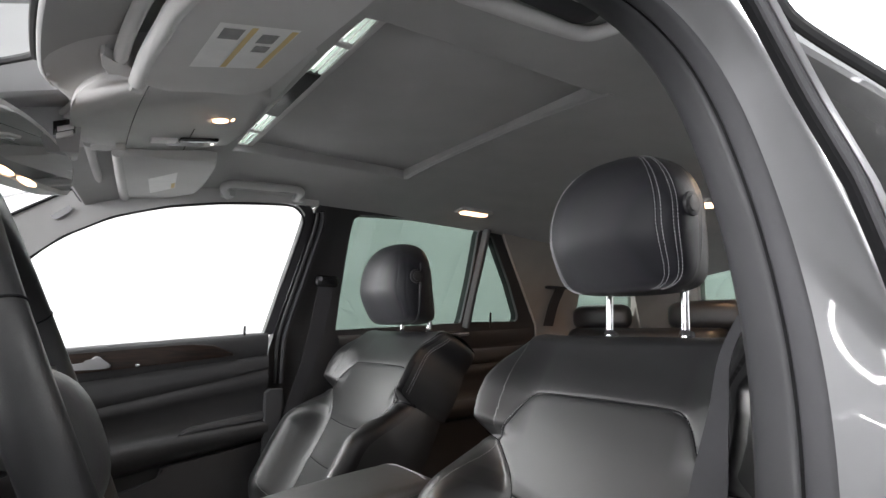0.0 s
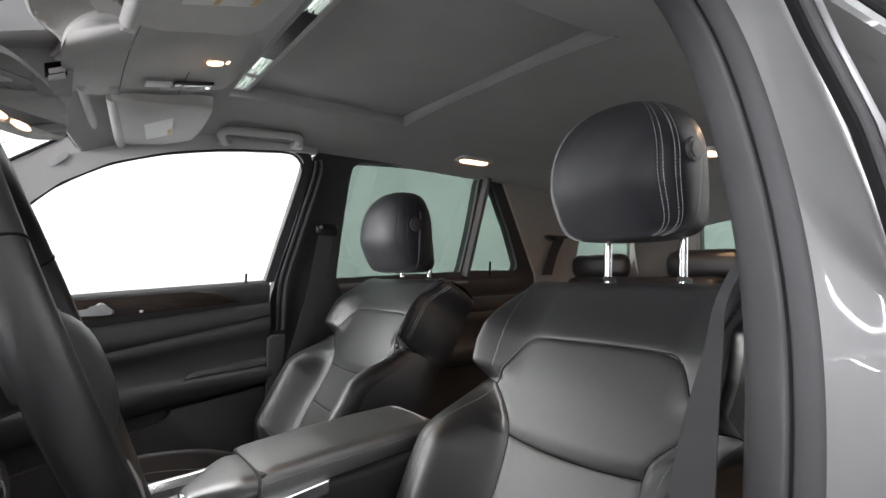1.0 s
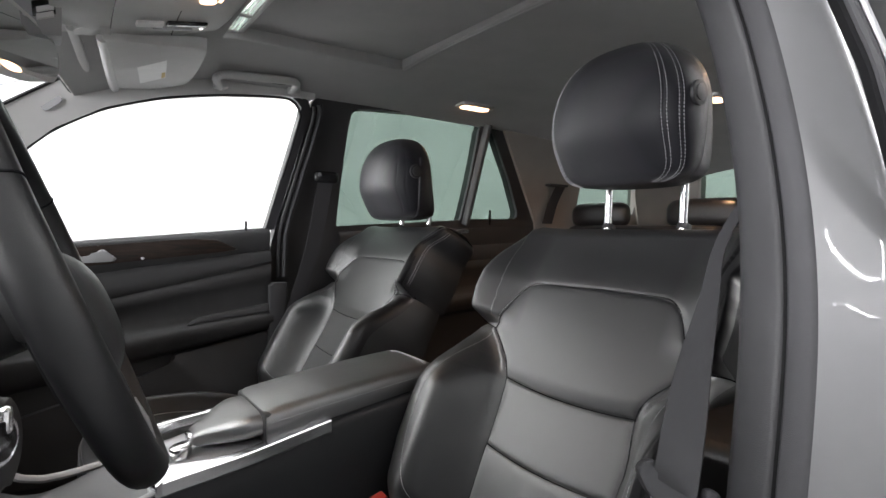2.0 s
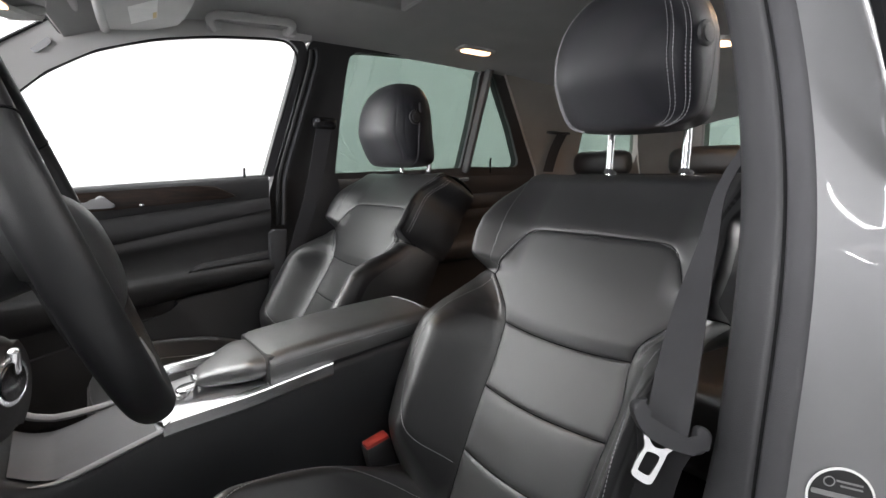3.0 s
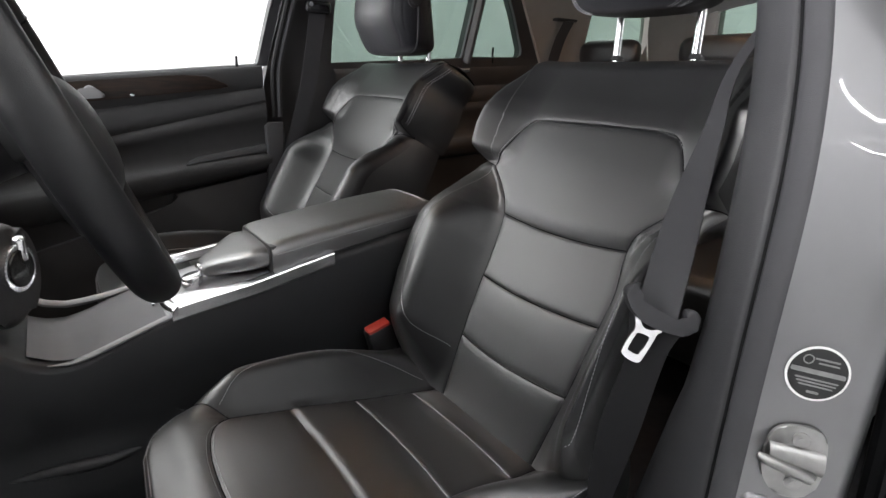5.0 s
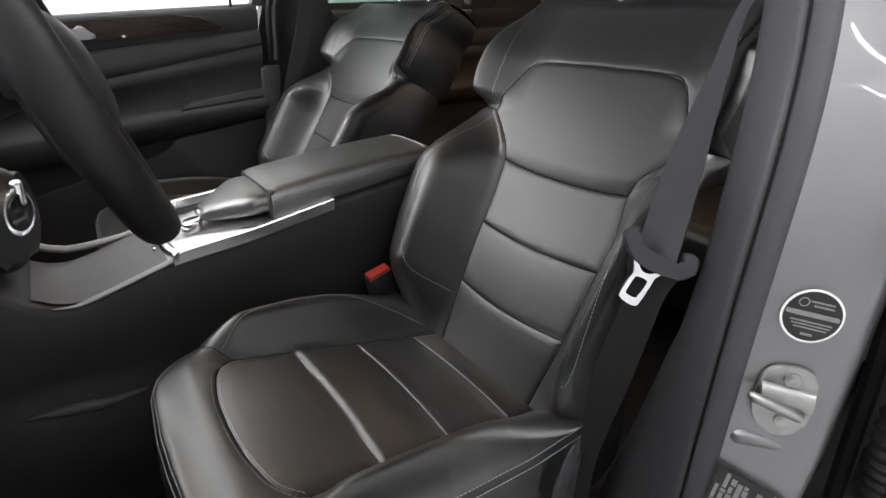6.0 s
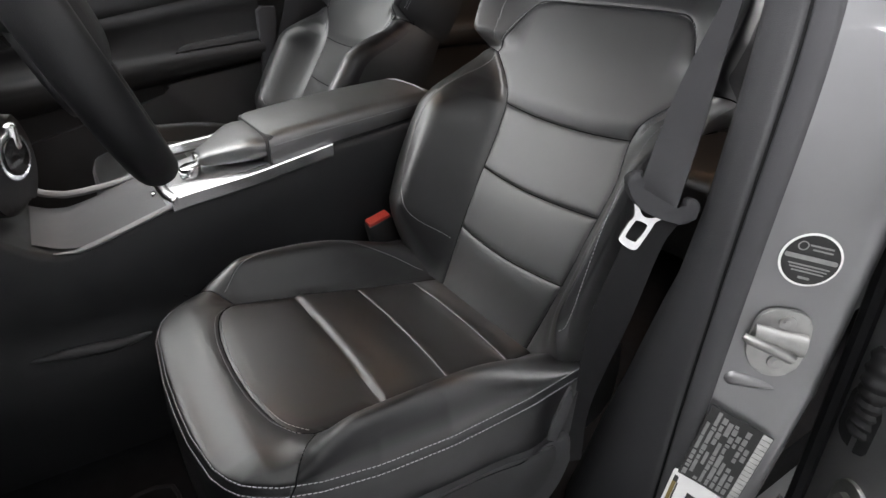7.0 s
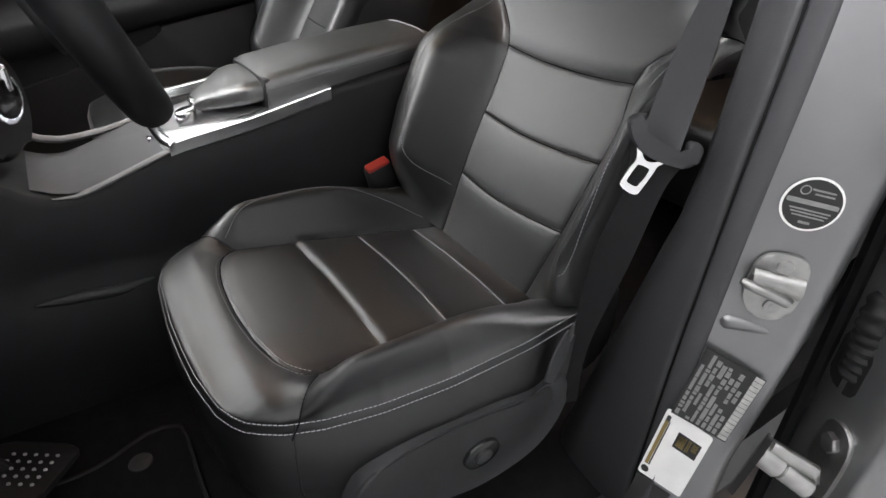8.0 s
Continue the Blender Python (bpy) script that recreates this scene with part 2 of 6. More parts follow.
def frames(pts):
    """Unit tangents, and two cross directions that turn little from point to point."""
    pts = np.array(pts, float)
    tang = np.gradient(pts, axis=0)
    tang /= np.linalg.norm(tang, axis=1)[:, None]
    up = np.array([0, 0, 1.0]) if abs(tang[0][2]) < 0.9 else np.array([1.0, 0, 0])
    sides, ups = [], []
    for t in tang:
        s = np.cross(t, up)
        s /= np.linalg.norm(s)
        up = np.cross(s, t)
        sides.append(s), ups.append(up)
    return pts, tang, np.array(sides), np.array(ups)


def tube(bm, pts, r, seg=10, closed=False, flat=1.0):
    pts, tang, s, u = frames(pts)
    rad = np.broadcast_to(np.asarray(r, float), (len(pts),))
    rings = [[p + a * (c * rr) + b * (d * rr * flat) for c, d in [(math.cos(2 * math.pi * k / seg), math.sin(2 * math.pi * k / seg)) for k in range(seg)]]
             for p, a, b, rr in zip(pts, s, u, rad)]
    if closed:
        rings.append(rings[0])
    loft(bm, rings, True, not closed)


def box(bm, x0, x1, y0, y1, z0, z1, bevel=0.0, m=None, seg=2):
    mm = Matrix.Translation(((x0 + x1) / 2, (y0 + y1) / 2, (z0 + z1) / 2)) @ Matrix.Diagonal((x1 - x0, y1 - y0, z1 - z0, 1))
    made = bmesh.ops.create_cube(bm, size=1, matrix=mm)["verts"]
    edges = list({e for v in made for e in v.link_edges})
    if bevel:
        made = [v for v in bmesh.ops.bevel(bm, geom=edges, offset=bevel, segments=seg, affect="EDGES", profile=0.5)["verts"]] + [v for v in made if v.is_valid]
    if m is not None:
        bmesh.ops.transform(bm, matrix=m, verts=list({v for v in made if v.is_valid}))
    return made


def prism(bm, poly, to3, depth, bevel=0.0, seg=2):
    """A flat outline (2D points) made solid: to3(a, b, h) gives the place at height h."""
    low = [bm.verts.new(tuple(to3(a, b, 0.0))) for a, b in poly]
    high = [bm.verts.new(tuple(to3(a, b, depth))) for a, b in poly]
    n = len(poly)
    top = bm.faces.new(high)
    bm.faces.new(low[::-1])
    for i in range(n):
        bm.faces.new((low[i], low[(i + 1) % n], high[(i + 1) % n], high[i]))
    if bevel:
        bmesh.ops.bevel(bm, geom=list(top.edges), offset=bevel, segments=seg, affect="EDGES", profile=0.5)


def rounded(w, h, r, n=6):
    """Outline of a rounded rectangle about 0, 0."""
    out = []
    for cx, cy, a0 in ((w / 2 - r, h / 2 - r, 0), (-w / 2 + r, h / 2 - r, 90), (-w / 2 + r, -h / 2 + r, 180), (w / 2 - r, -h / 2 + r, 270)):
        for k in range(n + 1):
            a = radians(a0 + 90 * k / n)
            out.append((cx + r * math.cos(a), cy + r * math.sin(a)))
    return out


def disc(r, n=32):
    return [(r * math.cos(2 * math.pi * k / n), r * math.sin(2 * math.pi * k / n)) for k in range(n)]


def plane_map(origin, along, across):
    """to3 for prism(): a along one direction, b across it, h out of the plane."""
    o, e1 = np.array(origin, float), np.array(along, float)
    e1 = e1 / np.linalg.norm(e1)
    e2 = np.array(across, float)
    e2 = e2 - e1 * (e2 @ e1)
    e2 /= np.linalg.norm(e2)
    e3 = np.cross(e1, e2)
    return lambda a, b, h: o + e1 * a + e2 * b + e3 * h


def stitches(bm, pts, normals, step=0.0052, length=0.0036, r=0.00054):
    """A row of single stitches along a line, lying on its surface."""
    pts, normals = np.array(pts, float), np.array(normals, float)
    run = np.concatenate([[0], np.cumsum(np.linalg.norm(np.diff(pts, axis=0), axis=1))])
    for d in np.arange(step / 2, run[-1], step):
        a = np.array([np.interp(d - length / 2, run, pts[:, k]) for k in range(3)])
        b = np.array([np.interp(d + length / 2, run, pts[:, k]) for k in range(3)])
        nn = np.array([np.interp(d, run, normals[:, k]) for k in range(3)])
        nn /= np.linalg.norm(nn) + 1e-9
        side = np.cross(b - a, nn)
        side /= np.linalg.norm(side) + 1e-9
        q = []
        for e, w in ((a, 0.6), (b, 0.6)):
            q.append([e + side * r * w, e + nn * r * 1.1, e - side * r * w, e - nn * r])
        m = [(a + b) / 2 + side * r, (a + b) / 2 + nn * r * 1.7, (a + b) / 2 - side * r, (a + b) / 2 - nn * r]
        loft(bm, [q[0], m, q[1]])


def dist_to(lines, u, v):
    """Distance of many points to the nearest of several polylines."""
    best = np.full(u.shape, 9.0)
    for line in lines:
        line = np.array(line, float)
        for a, b in zip(line, line[1:]):
            d = b - a
            t = np.clip(((u - a[0]) * d[0] + (v - a[1]) * d[1]) / (d @ d + 1e-12), 0, 1)
            best = np.minimum(best, np.hypot(u - a[0] - t * d[0], v - a[1] - t * d[1]))
    return best


# ---- front seats ----
DRIVER_TILT, PASSENGER_TILT = 24.2, 29.5
OUTLINE_S = [-0.10, -0.05, 0.0, 0.06, 0.13, 0.20, 0.25, 0.280, 0.297, 0.307, 0.325, 0.352, 0.385, 0.43, 0.465, 0.482, 0.490]
OUTLINE_U = [0.208, 0.236, 0.257, 0.271, 0.275, 0.271, 0.261, 0.252, 0.245, 0.246, 0.252, 0.256, 0.252, 0.232, 0.212, 0.202, 0.192]
BULGE_S, BULGE = [0.295, 0.305, 0.325, 0.352, 0.385, 0.43, 0.465, 0.49], [0.004, 0.006, 0.020, 0.028, 0.025, 0.013, 0.005, 0.001]
INNER_S = [-0.10, 0.0, 0.045, 0.10, 0.15, 0.21, 0.238, 0.26, 0.287]
INNER_U = [0.098, 0.108, 0.111, 0.114, 0.117, 0.124, 0.135, 0.156, 0.187]


def back_seams():
    inner = [(u, s) for s, u in zip(INNER_S, INNER_U)]
    top = [(0.187, 0.287), (0.166, 0.328), (0.152, 0.355), (0.138, 0.370), (0.112, 0.377), (0.0, 0.379)]
    lines = [inner, top, [(0.187, 0.287), (0.215, 0.292), (0.26, 0.301)]]
    both = lines + [[(-u, s) for u, s in q] for q in lines]
    for mid, end, w in ((0.205, 0.213, 0.124), (0.098, 0.106, 0.115), (-0.006, 0.003, 0.109)):
        both.append([(w * k, mid + (end - mid) * k * k) for k in np.linspace(-1, 1, 11)])
    return both


SEAMS = back_seams()


def back_height(u, s):
    u, s = np.asarray(u, float), np.asarray(s, float)
    au, um = np.abs(u), np.interp(s, OUTLINE_S, OUTLINE_U)
    inner = np.interp(s, INNER_S, INNER_U)
    on = sm(-0.14, 0.0, s) * (1 - 0.94 * sm(0.155, 0.298, s))
    n = 0.076 * on * sm(0.0, 0.098, au - inner + 0.004)
    # the upper panel stands proud of the one below
    n = n + 0.0035 * sm(0.203, 0.230, s - 0.008 * (au / 0.124) ** 2) * (au < inner + 0.01)
    n = n + 0.027 * sm(0.287, 0.318, s) * (1 - 0.55 * sm(0.40, 0.49, s)) * sm(0.13, 0.25, au)
    n = n - 0.018 * sm(0.37, 0.49, s)
    # slight hollow across
    n = n - 0.006 * (1 - (au / 0.29) ** 2) * sm(0.05, 0.2, s)
    d = dist_to(SEAMS, u, s)
    n = n + 0.0008 * (1 - np.exp(-(d / 0.007) ** 2)) - 0.0013 * np.exp(-(d / 0.0018) ** 2)
    for e, r in ((um - au, 0.048 - 0.034 * sm(0.295, 0.315, s) + 0.006 * sm(0.300, 0.320, s) * (1 - sm(0.38, 0.46, s))), (0.497 - s, 0.030)):
        k = np.clip(1 - e / r, 0, 1)
        n = n - r * (1 - np.sqrt(np.maximum(0, 1 - k * k))) * 0.85
    # the end of the bolster dives under the shoulder
    n = n - 0.010 * np.exp(-((s - 0.297) / 0.007) ** 2) * sm(0.17, 0.21, au)
    return n


def back_region(u, s):
    inner = np.interp(s, INNER_S, INNER_U)
    au = abs(u)
    if s > 0.287:
        if s < 0.3775 and au < np.interp(s, [0.287, 0.328, 0.355, 0.370, 0.3775], [0.187, 0.166, 0.152, 0.138, 0.108]):
            return "upper_panel"
        if au > 0.187 and s < 0.287 + (au - 0.187) * 0.19:
            return "bolster_a" if u > 0 else "bolster_b"
        return "shoulder_panel"
    if au > inner:
        return "bolster_a" if u > 0 else "bolster_b"
    k = (au / inner) ** 2
    if s > 0.205 + 0.008 * k:
        return "upper_panel"
    if s > 0.098 + 0.008 * k:
        return "middle_panel"
    if s > -0.006 + 0.009 * k:
        return "lower_panel"
    return "bottom_panel"


EDGE_Z = 0.756
CUSHION_X = [0.038, 0.040, 0.044, 0.052, 0.066, 0.09, 0.13, 0.19, 0.27, 0.38, 0.48, 0.56]
CUSHION_V = [0.030, 0.080, 0.120, 0.150, 0.172, 0.192, 0.208, 0.220, 0.226, 0.224, 0.214, 0.200]
PANEL_X, PANEL_V = [0.150, 0.24, 0.34, 0.43, 0.56], [0.148, 0.141, 0.132, 0.125, 0.118]


def cushion_seams():
    side = [(v, x) for x, v in zip(PANEL_X, PANEL_V)]
    front = [(0.148, 0.150), (0.138, 0.132), (0.110, 0.118), (0.06, 0.108), (0.0, 0.105)]
    corner = [(0.148, 0.150), (0.180, 0.125), (0.215, 0.095)]
    lines = [side, front, corner]
    lines += [[(-v, x) for v, x in q] for q in lines]
    for x, w in ((0.233, 0.140), (0.332, 0.132), (0.430, 0.125)):
        lines.append([(w * k, x + 0.006 * (1 - k * k)) for k in np.linspace(-1, 1, 11)])
    return lines


CUSHION_SEAMS = cushion_seams()


def cushion_height(v, x):
    v, x = np.asarray(v, float), np.asarray(x, float)
    av, vm = np.abs(v), np.interp(x, CUSHION_X, CUSHION_V)
    inner = np.interp(x, PANEL_X, PANEL_V)
    z = 0.724 + (0.43 - x) * 0.125 - 0.012 * sm(0.095, 0.05, x)
    z = z + 0.064 * sm(0.085, 0.18, x) * (1 - 0.55 * sm(0.30, 0.52, x)) * sm(0.0, 0.066, av - inner + 0.004)
    # the second panel stands up from the first along its seam
    z = z + 0.0035 * sm(0.235, 0.242, x - 0.006 * (1 - (v / 0.14) ** 2)) * np.exp(-np.maximum(x - 0.242, 0) / 0.05) * sm(0.012, -0.004, av - inner)
    d = dist_to(CUSHION_SEAMS, v, x)
    z = z + 0.0024 * (1 - np.exp(-(d / 0.011) ** 2)) - 0.002 * np.exp(-(d / 0.0022) ** 2)
    front = np.interp(av, CUSHION_V[:6], CUSHION_X[:6])
    e = np.minimum((vm - av), np.where(av < 0.198, x - front, 9))
    g = np.sqrt(np.maximum(0, 1 - np.clip(1 - e / 0.052, 0, 1) ** 2))
    return EDGE_Z + (z - EDGE_Z) * g


def cushion_region(v, x):
    av = abs(v)
    inner = np.interp(x, PANEL_X, PANEL_V)
    edge = np.interp(av, [0, 0.06, 0.110, 0.138, 0.148, 0.180, 0.215, 0.23], [0.105, 0.108, 0.118, 0.132, 0.150, 0.125, 0.095, 0.085])
    if x < edge:
        return "front_roll"
    if av > inner:
        return "bolster_a" if v > 0 else "bolster_b"
    for limit, name in ((0.236, "panel_a"), (0.335, "panel_b"), (0.433, "panel_c")):
        if x < limit:
            return name
    return "panel_d"


def split_grid(P, region, flip):
    """A grid of places cut into bmeshes by the name of each face."""
    nj, ni, _ = P.shape
    made, index = {}, {}
    for j in range(nj - 1):
        for i in range(ni - 1):
            name = region(j, i)
            bm = made.setdefault(name, bmesh.new())
            ids = index.setdefault(name, {})
            q = []
            for a, b in ((j, i), (j, i + 1), (j + 1, i + 1), (j + 1, i)):
                if (a, b) not in ids:
                    ids[a, b] = bm.verts.new(P[a, b])
                q.append(ids[a, b])
            bm.faces.new(q[::-1] if flip else q)
    return made


PART_NAMES = {"bolster_a": "bolster", "bolster_b": "bolster", "panel_a": "seat_panel", "panel_b": "seat_panel", "panel_c": "seat_panel", "panel_d": "seat_panel"}


def make_seat(yc, side, dx, lift, label, cdx=0.0, cdz=0.0):
    """side: +1 where the middle of the car lies towards +y. lift: how far the head restraint is pulled up."""
    seat = thing("front_seat", (0.30 + dx, yc, 0.45), label, "car seat", "front seats")
    bpy.context.view_layer.update()
    tilt = radians(DRIVER_TILT if side > 0 else PASSENGER_TILT)
    BACK_UP, BACK_OUT = np.array([math.sin(tilt), 0.0, math.cos(tilt)]), np.array([-math.cos(tilt), 0.0, math.sin(tilt)])
    # the tilt turns about a line 0.30 m up the backrest
    rise = 0.30 if side > 0 else 0.317
    x0, z0 = 0.638 + dx - 0.30 * BACK_UP[0] + (rise - 0.30) * BACK_UP[0], 1.0856 - 0.30 * BACK_UP[2] + (rise - 0.30) * BACK_UP[2]

    def at(u, s, n):
        u, s, n = np.asarray(u, float), np.asarray(s, float), np.asarray(n, float)
        # the bolster beside the door is slimmer
        u = np.where(u < -0.222, -0.222 + (u + 0.222) * (1 - 0.55 * sm(0.31, 0.26, s)), u)
        if side < 0:
            # the passenger's inboard half is narrow
            u = np.where(u > 0.13, 0.13 + (u - 0.13) * (0.55 + 0.45 * sm(0.42, 0.49, s)), u)
        if side > 0:
            # the side beside the door is slim and rolls back
            n = n - 0.35 * np.maximum(0.0, -u - 0.19)
            u = np.where(u < -0.19, -0.19 + (u + 0.19) * (0.38 + 0.62 * sm(0.41, 0.46, s)), u)
            u = u - 0.018 * np.exp(-((u + 0.115) / 0.05) ** 2) * (1 - sm(0.14, 0.23, s))
            # its shell narrows towards the back
            u = np.where(u < -0.12, u + 0.62 * np.maximum(0.0, -n - 0.015) * sm(0.31, 0.25, s), u)
        return np.stack([x0 + BACK_UP[0] * s + BACK_OUT[0] * n, yc + side * u, z0 + BACK_UP[2] * s + BACK_OUT[2] * n], -1)

    # backrest, front
    S = np.concatenate([np.linspace(-0.10, 0.285, 176), np.linspace(0.287, 0.312, 20), np.linspace(0.314, 0.470, 72), np.linspace(0.473, 0.490, 12)])
    A = np.sin(np.linspace(-1, 1, 241) * 1.2) / math.sin(1.2)
    U = A[None, :] * np.interp(S, OUTLINE_S, OUTLINE_U)[:, None]
    SS = np.repeat(S[:, None], len(A), 1)
    N = back_height(U, SS)
    P = at(U, SS, N)
    # sides and back of the backrest
    shell = {k: bmesh.new() for k in ("shoulder_side_a", "shoulder_side_b", "shoulder_top", "side_panel_a", "side_panel_b", "back_panel")}
    rows = range(0, len(S), 4)
    rings = []
    for j in list(rows) + [len(S) - 1]:
        ring = []
        um, s = U[j, -1], S[j]
        nr, nl = N[j, -1], N[j, 0]
        deep = -0.135 if s > 0.30 else -0.125
        bulge = 0.006 if s < 0.295 or side < 0 else float(np.interp(s, BULGE_S, BULGE))
        taper = 0.03 if s < 0.30 and side > 0 else 0.012
        for k in np.linspace(0, 1, 9):
            ring.append((um + bulge * math.sin(math.pi * k) - taper * k ** 3, nr + (deep - nr) * k))
        for k in np.linspace(0, 1, 9)[1:-1]:
            ring.append(((um - taper) * (1 - 2 * k), deep - 0.02 * math.sin(math.pi * k)))
        for k in np.linspace(1, 0, 9):
            ring.append((-(um + bulge * math.sin(math.pi * k) - taper * k ** 3), nl + (deep - nl) * k))
        rings.append((s, ring))
    for (s1, r1), (s2, r2) in zip(rings, rings[1:]):
        for i in range(len(r1) - 1):
            name = "back_panel" if 8 <= i < 16 else (("shoulder_side" if s1 > 0.295 else "side_panel") + ("_a" if i < 8 else "_b"))
            bm = shell[name]
            q = [bm.verts.new(at(*c)) for c in ((r1[i][0], s1, r1[i][1]), (r1[i + 1][0], s1, r1[i + 1][1]), (r2[i + 1][0], s2, r2[i + 1][1]), (r2[i][0], s2, r2[i][1]))]
            bm.faces.new(q)
    s, ring = rings[-1]
    bm = shell["shoulder_top"]
    top_rows = []
    for k in np.linspace(0, 1, 7):
        top_rows.append([at(um_ * (1 - 0.02 * k), s + 0.010 * math.sin(math.pi * k), n_ + (-0.13 - n_) * k) for um_, n_ in zip(U[-1, ::12], N[-1, ::12])])
    loft(bm, top_rows, False, False)
    for bm in shell.values():
        bmesh.ops.remove_doubles(bm, verts=bm.verts, dist=0.0002)
    back = part("backrest", shell.pop("back_panel"), LEATHER_SIDE, seat, "reclined black leather backrest with grey stitching", sharp=60)
    for name, bm in shell.items():
        part(name.replace("_a", "").replace("_b", ""), bm, LEATHER_SIDE, back, sharp=60)
    region = lambda j, i: back_region((U[j, i] + U[j + 1, i + 1]) / 2, (S[j] + S[j + 1]) / 2)
    for name, bm in split_grid(P, region, side < 0).items():
        part(PART_NAMES.get(name, name), bm, LEATHER, back, sharp=180)
    # thin dark seam lines between the panels
    for line in SEAMS:
        if line[0] == line[-1]:
            continue
        q = curve(line, 40)
        bm = bmesh.new()
        tube(bm, at(q[:, 0], q[:, 1], back_height(q[:, 0], q[:, 1]) + 0.0001), 0.0010, 5)
        part("seam", bm, SEAM, back)
    # seams sewn in grey
    bm = bmesh.new()
    line = [(0.190, 0.281), (0.203, 0.252), (0.215, 0.212), (0.222, 0.165), (0.224, 0.12), (0.217, 0.07), (0.198, 0.02), (0.170, -0.014), (0.115, -0.024)]
    beside_door = [(0.173, 0.265), (0.168, 0.245), (0.162, 0.215), (0.176, 0.183), (0.196, 0.135), (0.206, 0.09), (0.215, 0.04), (0.221, 0.0), (0.213, -0.024), (0.200, -0.031)]
    for sign in (1, -1):
        way = line if side < 0 or sign > 0 else beside_door
        q = curve([(sign * u, s) for u, s in way], 60)
        pts = at(q[:, 0], q[:, 1], back_height(q[:, 0], q[:, 1]) + 0.0006)
        if way is beside_door:
            pts = pts + np.array([-0.0006, -0.0012, 0.0002])
        stitches(bm, pts, np.tile(BACK_OUT, (len(pts), 1)))
        q = curve([(sign * 0.1415, 0.3685), (sign * 0.155, 0.352), (sign * 0.169, 0.328), (sign * 0.185, 0.295)], 16)
        pts = at(q[:, 0], q[:, 1], back_height(q[:, 0], q[:, 1]) + 0.0006)
        stitches(bm, pts, np.tile(BACK_OUT, (len(pts), 1)))
        # double row along the shoulder's edge
        for off in (0.012, 0.018) if side < 0 else ():
            ss = np.linspace(0.315, 0.478, 24)
            uu = np.interp(ss, OUTLINE_S, OUTLINE_U)
            nn = back_height(uu, ss) - off
            pts = at(sign * (uu + 0.0014 + 0.006 * math.sin(math.pi * off / 0.12)), ss, nn)
            stitches(bm, pts, np.tile([0, side * sign, 0.0], (len(pts), 1)))
        ss = np.linspace(-0.05, 0.29, 40)
        uu = np.interp(ss, OUTLINE_S, OUTLINE_U)
        if sign > 0:
            tube(bm, at(uu - 0.012, ss, np.full(40, -0.112)), 0.0016, 5)
    uu = np.linspace(-0.155, 0.155, 40)
    pts = at(uu, np.full(40, 0.492), np.full(40, -0.058))
    stitches(bm, pts, np.tile(BACK_UP, (40, 1)))
    tagged(part("stitching", bm, THREAD, back, "grey thread and piping"), kind="stuff")

    # cushion
    X = np.concatenate([[0.038, 0.0383, 0.039], np.linspace(0.040, 0.07, 22), np.linspace(0.073, 0.56, 165)])
    A = np.sin(np.linspace(-1, 1, 161) * 1.2) / math.sin(1.2)
    V = A[None, :] * np.interp(X, CUSHION_X, CUSHION_V)[:, None]
    XX = np.repeat(X[:, None], len(A), 1)
    Z = cushion_height(V, XX)
    dx_back, dx = dx, dx + cdx
    P = np.stack([XX + dx, yc + side * V, Z + cdz], -1)
    # skirt below the piped edge
    edge = [(V[j, 0], X[j]) for j in range(len(X) - 1, -1, -6)] + [(V[0, i], X[0]) for i in range(0, len(A), 20)] + [(V[j, -1], X[j]) for j in range(0, len(X), 6)]
    edge = np.array(edge)
    mid = np.array([0.0, 0.32])
    rings = []
    for k, (zz, grow) in enumerate(((EDGE_Z + 0.0005, 0.0), (EDGE_Z - 0.004, 0.003), (EDGE_Z - 0.011, 0.005), (0.712, 0.008), (0.66, 0.006), (0.62, -0.008), (0.585, -0.03), (0.56, -0.07))):
        d = edge - mid
        d = d / np.linalg.norm(d, axis=1)[:, None]
        e = edge + d * grow
        rings.append([(x + dx, yc + side * v, zz + cdz * min(1, max(0, (zz - 0.56) / 0.1))) for v, x in e])
    bm = bmesh.new()
    loft(bm, rings, False, False)
    cushion = part("cushion", bm, LEATHER_SIDE, seat, "black leather seat cushion with cross seams", sharp=180)
    region = lambda j, i: cushion_region((V[j, i] + V[j + 1, i + 1]) / 2, (X[j] + X[j + 1]) / 2)
    for name, bm in split_grid(P, region, side > 0).items():
        part(PART_NAMES.get(name, name), bm, LEATHER, cushion, sharp=180)
    bm = bmesh.new()
    for inset, zz, grow in ((0.0, EDGE_Z + 0.0010, 0.0012), (0.0, EDGE_Z - 0.0080, 0.0054)):
        d = edge - mid
        d = d / np.linalg.norm(d, axis=1)[:, None]
        e = edge - d * inset + d * grow
        z = cushion_height(e[:, 0], np.maximum(e[:, 1], 0.0385)) + 0.0007 + cdz if zz is None else np.full(len(e), zz + cdz)
        pts = np.stack([e[:, 1] + dx, yc + side * e[:, 0], z], 1)
        nrm = np.stack([d[:, 1], side * d[:, 0], np.full(len(d), 0.8 if zz is None else 0.0)], 1)
        keep = e[:, 1] < 0.50
        stitches(bm, pts[keep], nrm[keep])
    for sign in (-1,):
        q = curve([(sign * 0.156, 0.168), (sign * 0.160, 0.20), (sign * 0.158, 0.27), (sign * 0.150, 0.36), (sign * 0.142, 0.45)], 40)
        pts = np.stack([q[:, 1] + dx, yc + side * q[:, 0], cushion_height(q[:, 0], q[:, 1]) + 0.0007 + cdz], 1)
        stitches(bm, pts, np.tile([0, 0, 1.0], (40, 1)))
    q = curve([(0.166, 0.142), (0.186, 0.178), (0.196, 0.24), (0.192, 0.32), (0.165, 0.41), (0.14, 0.46)], 50)
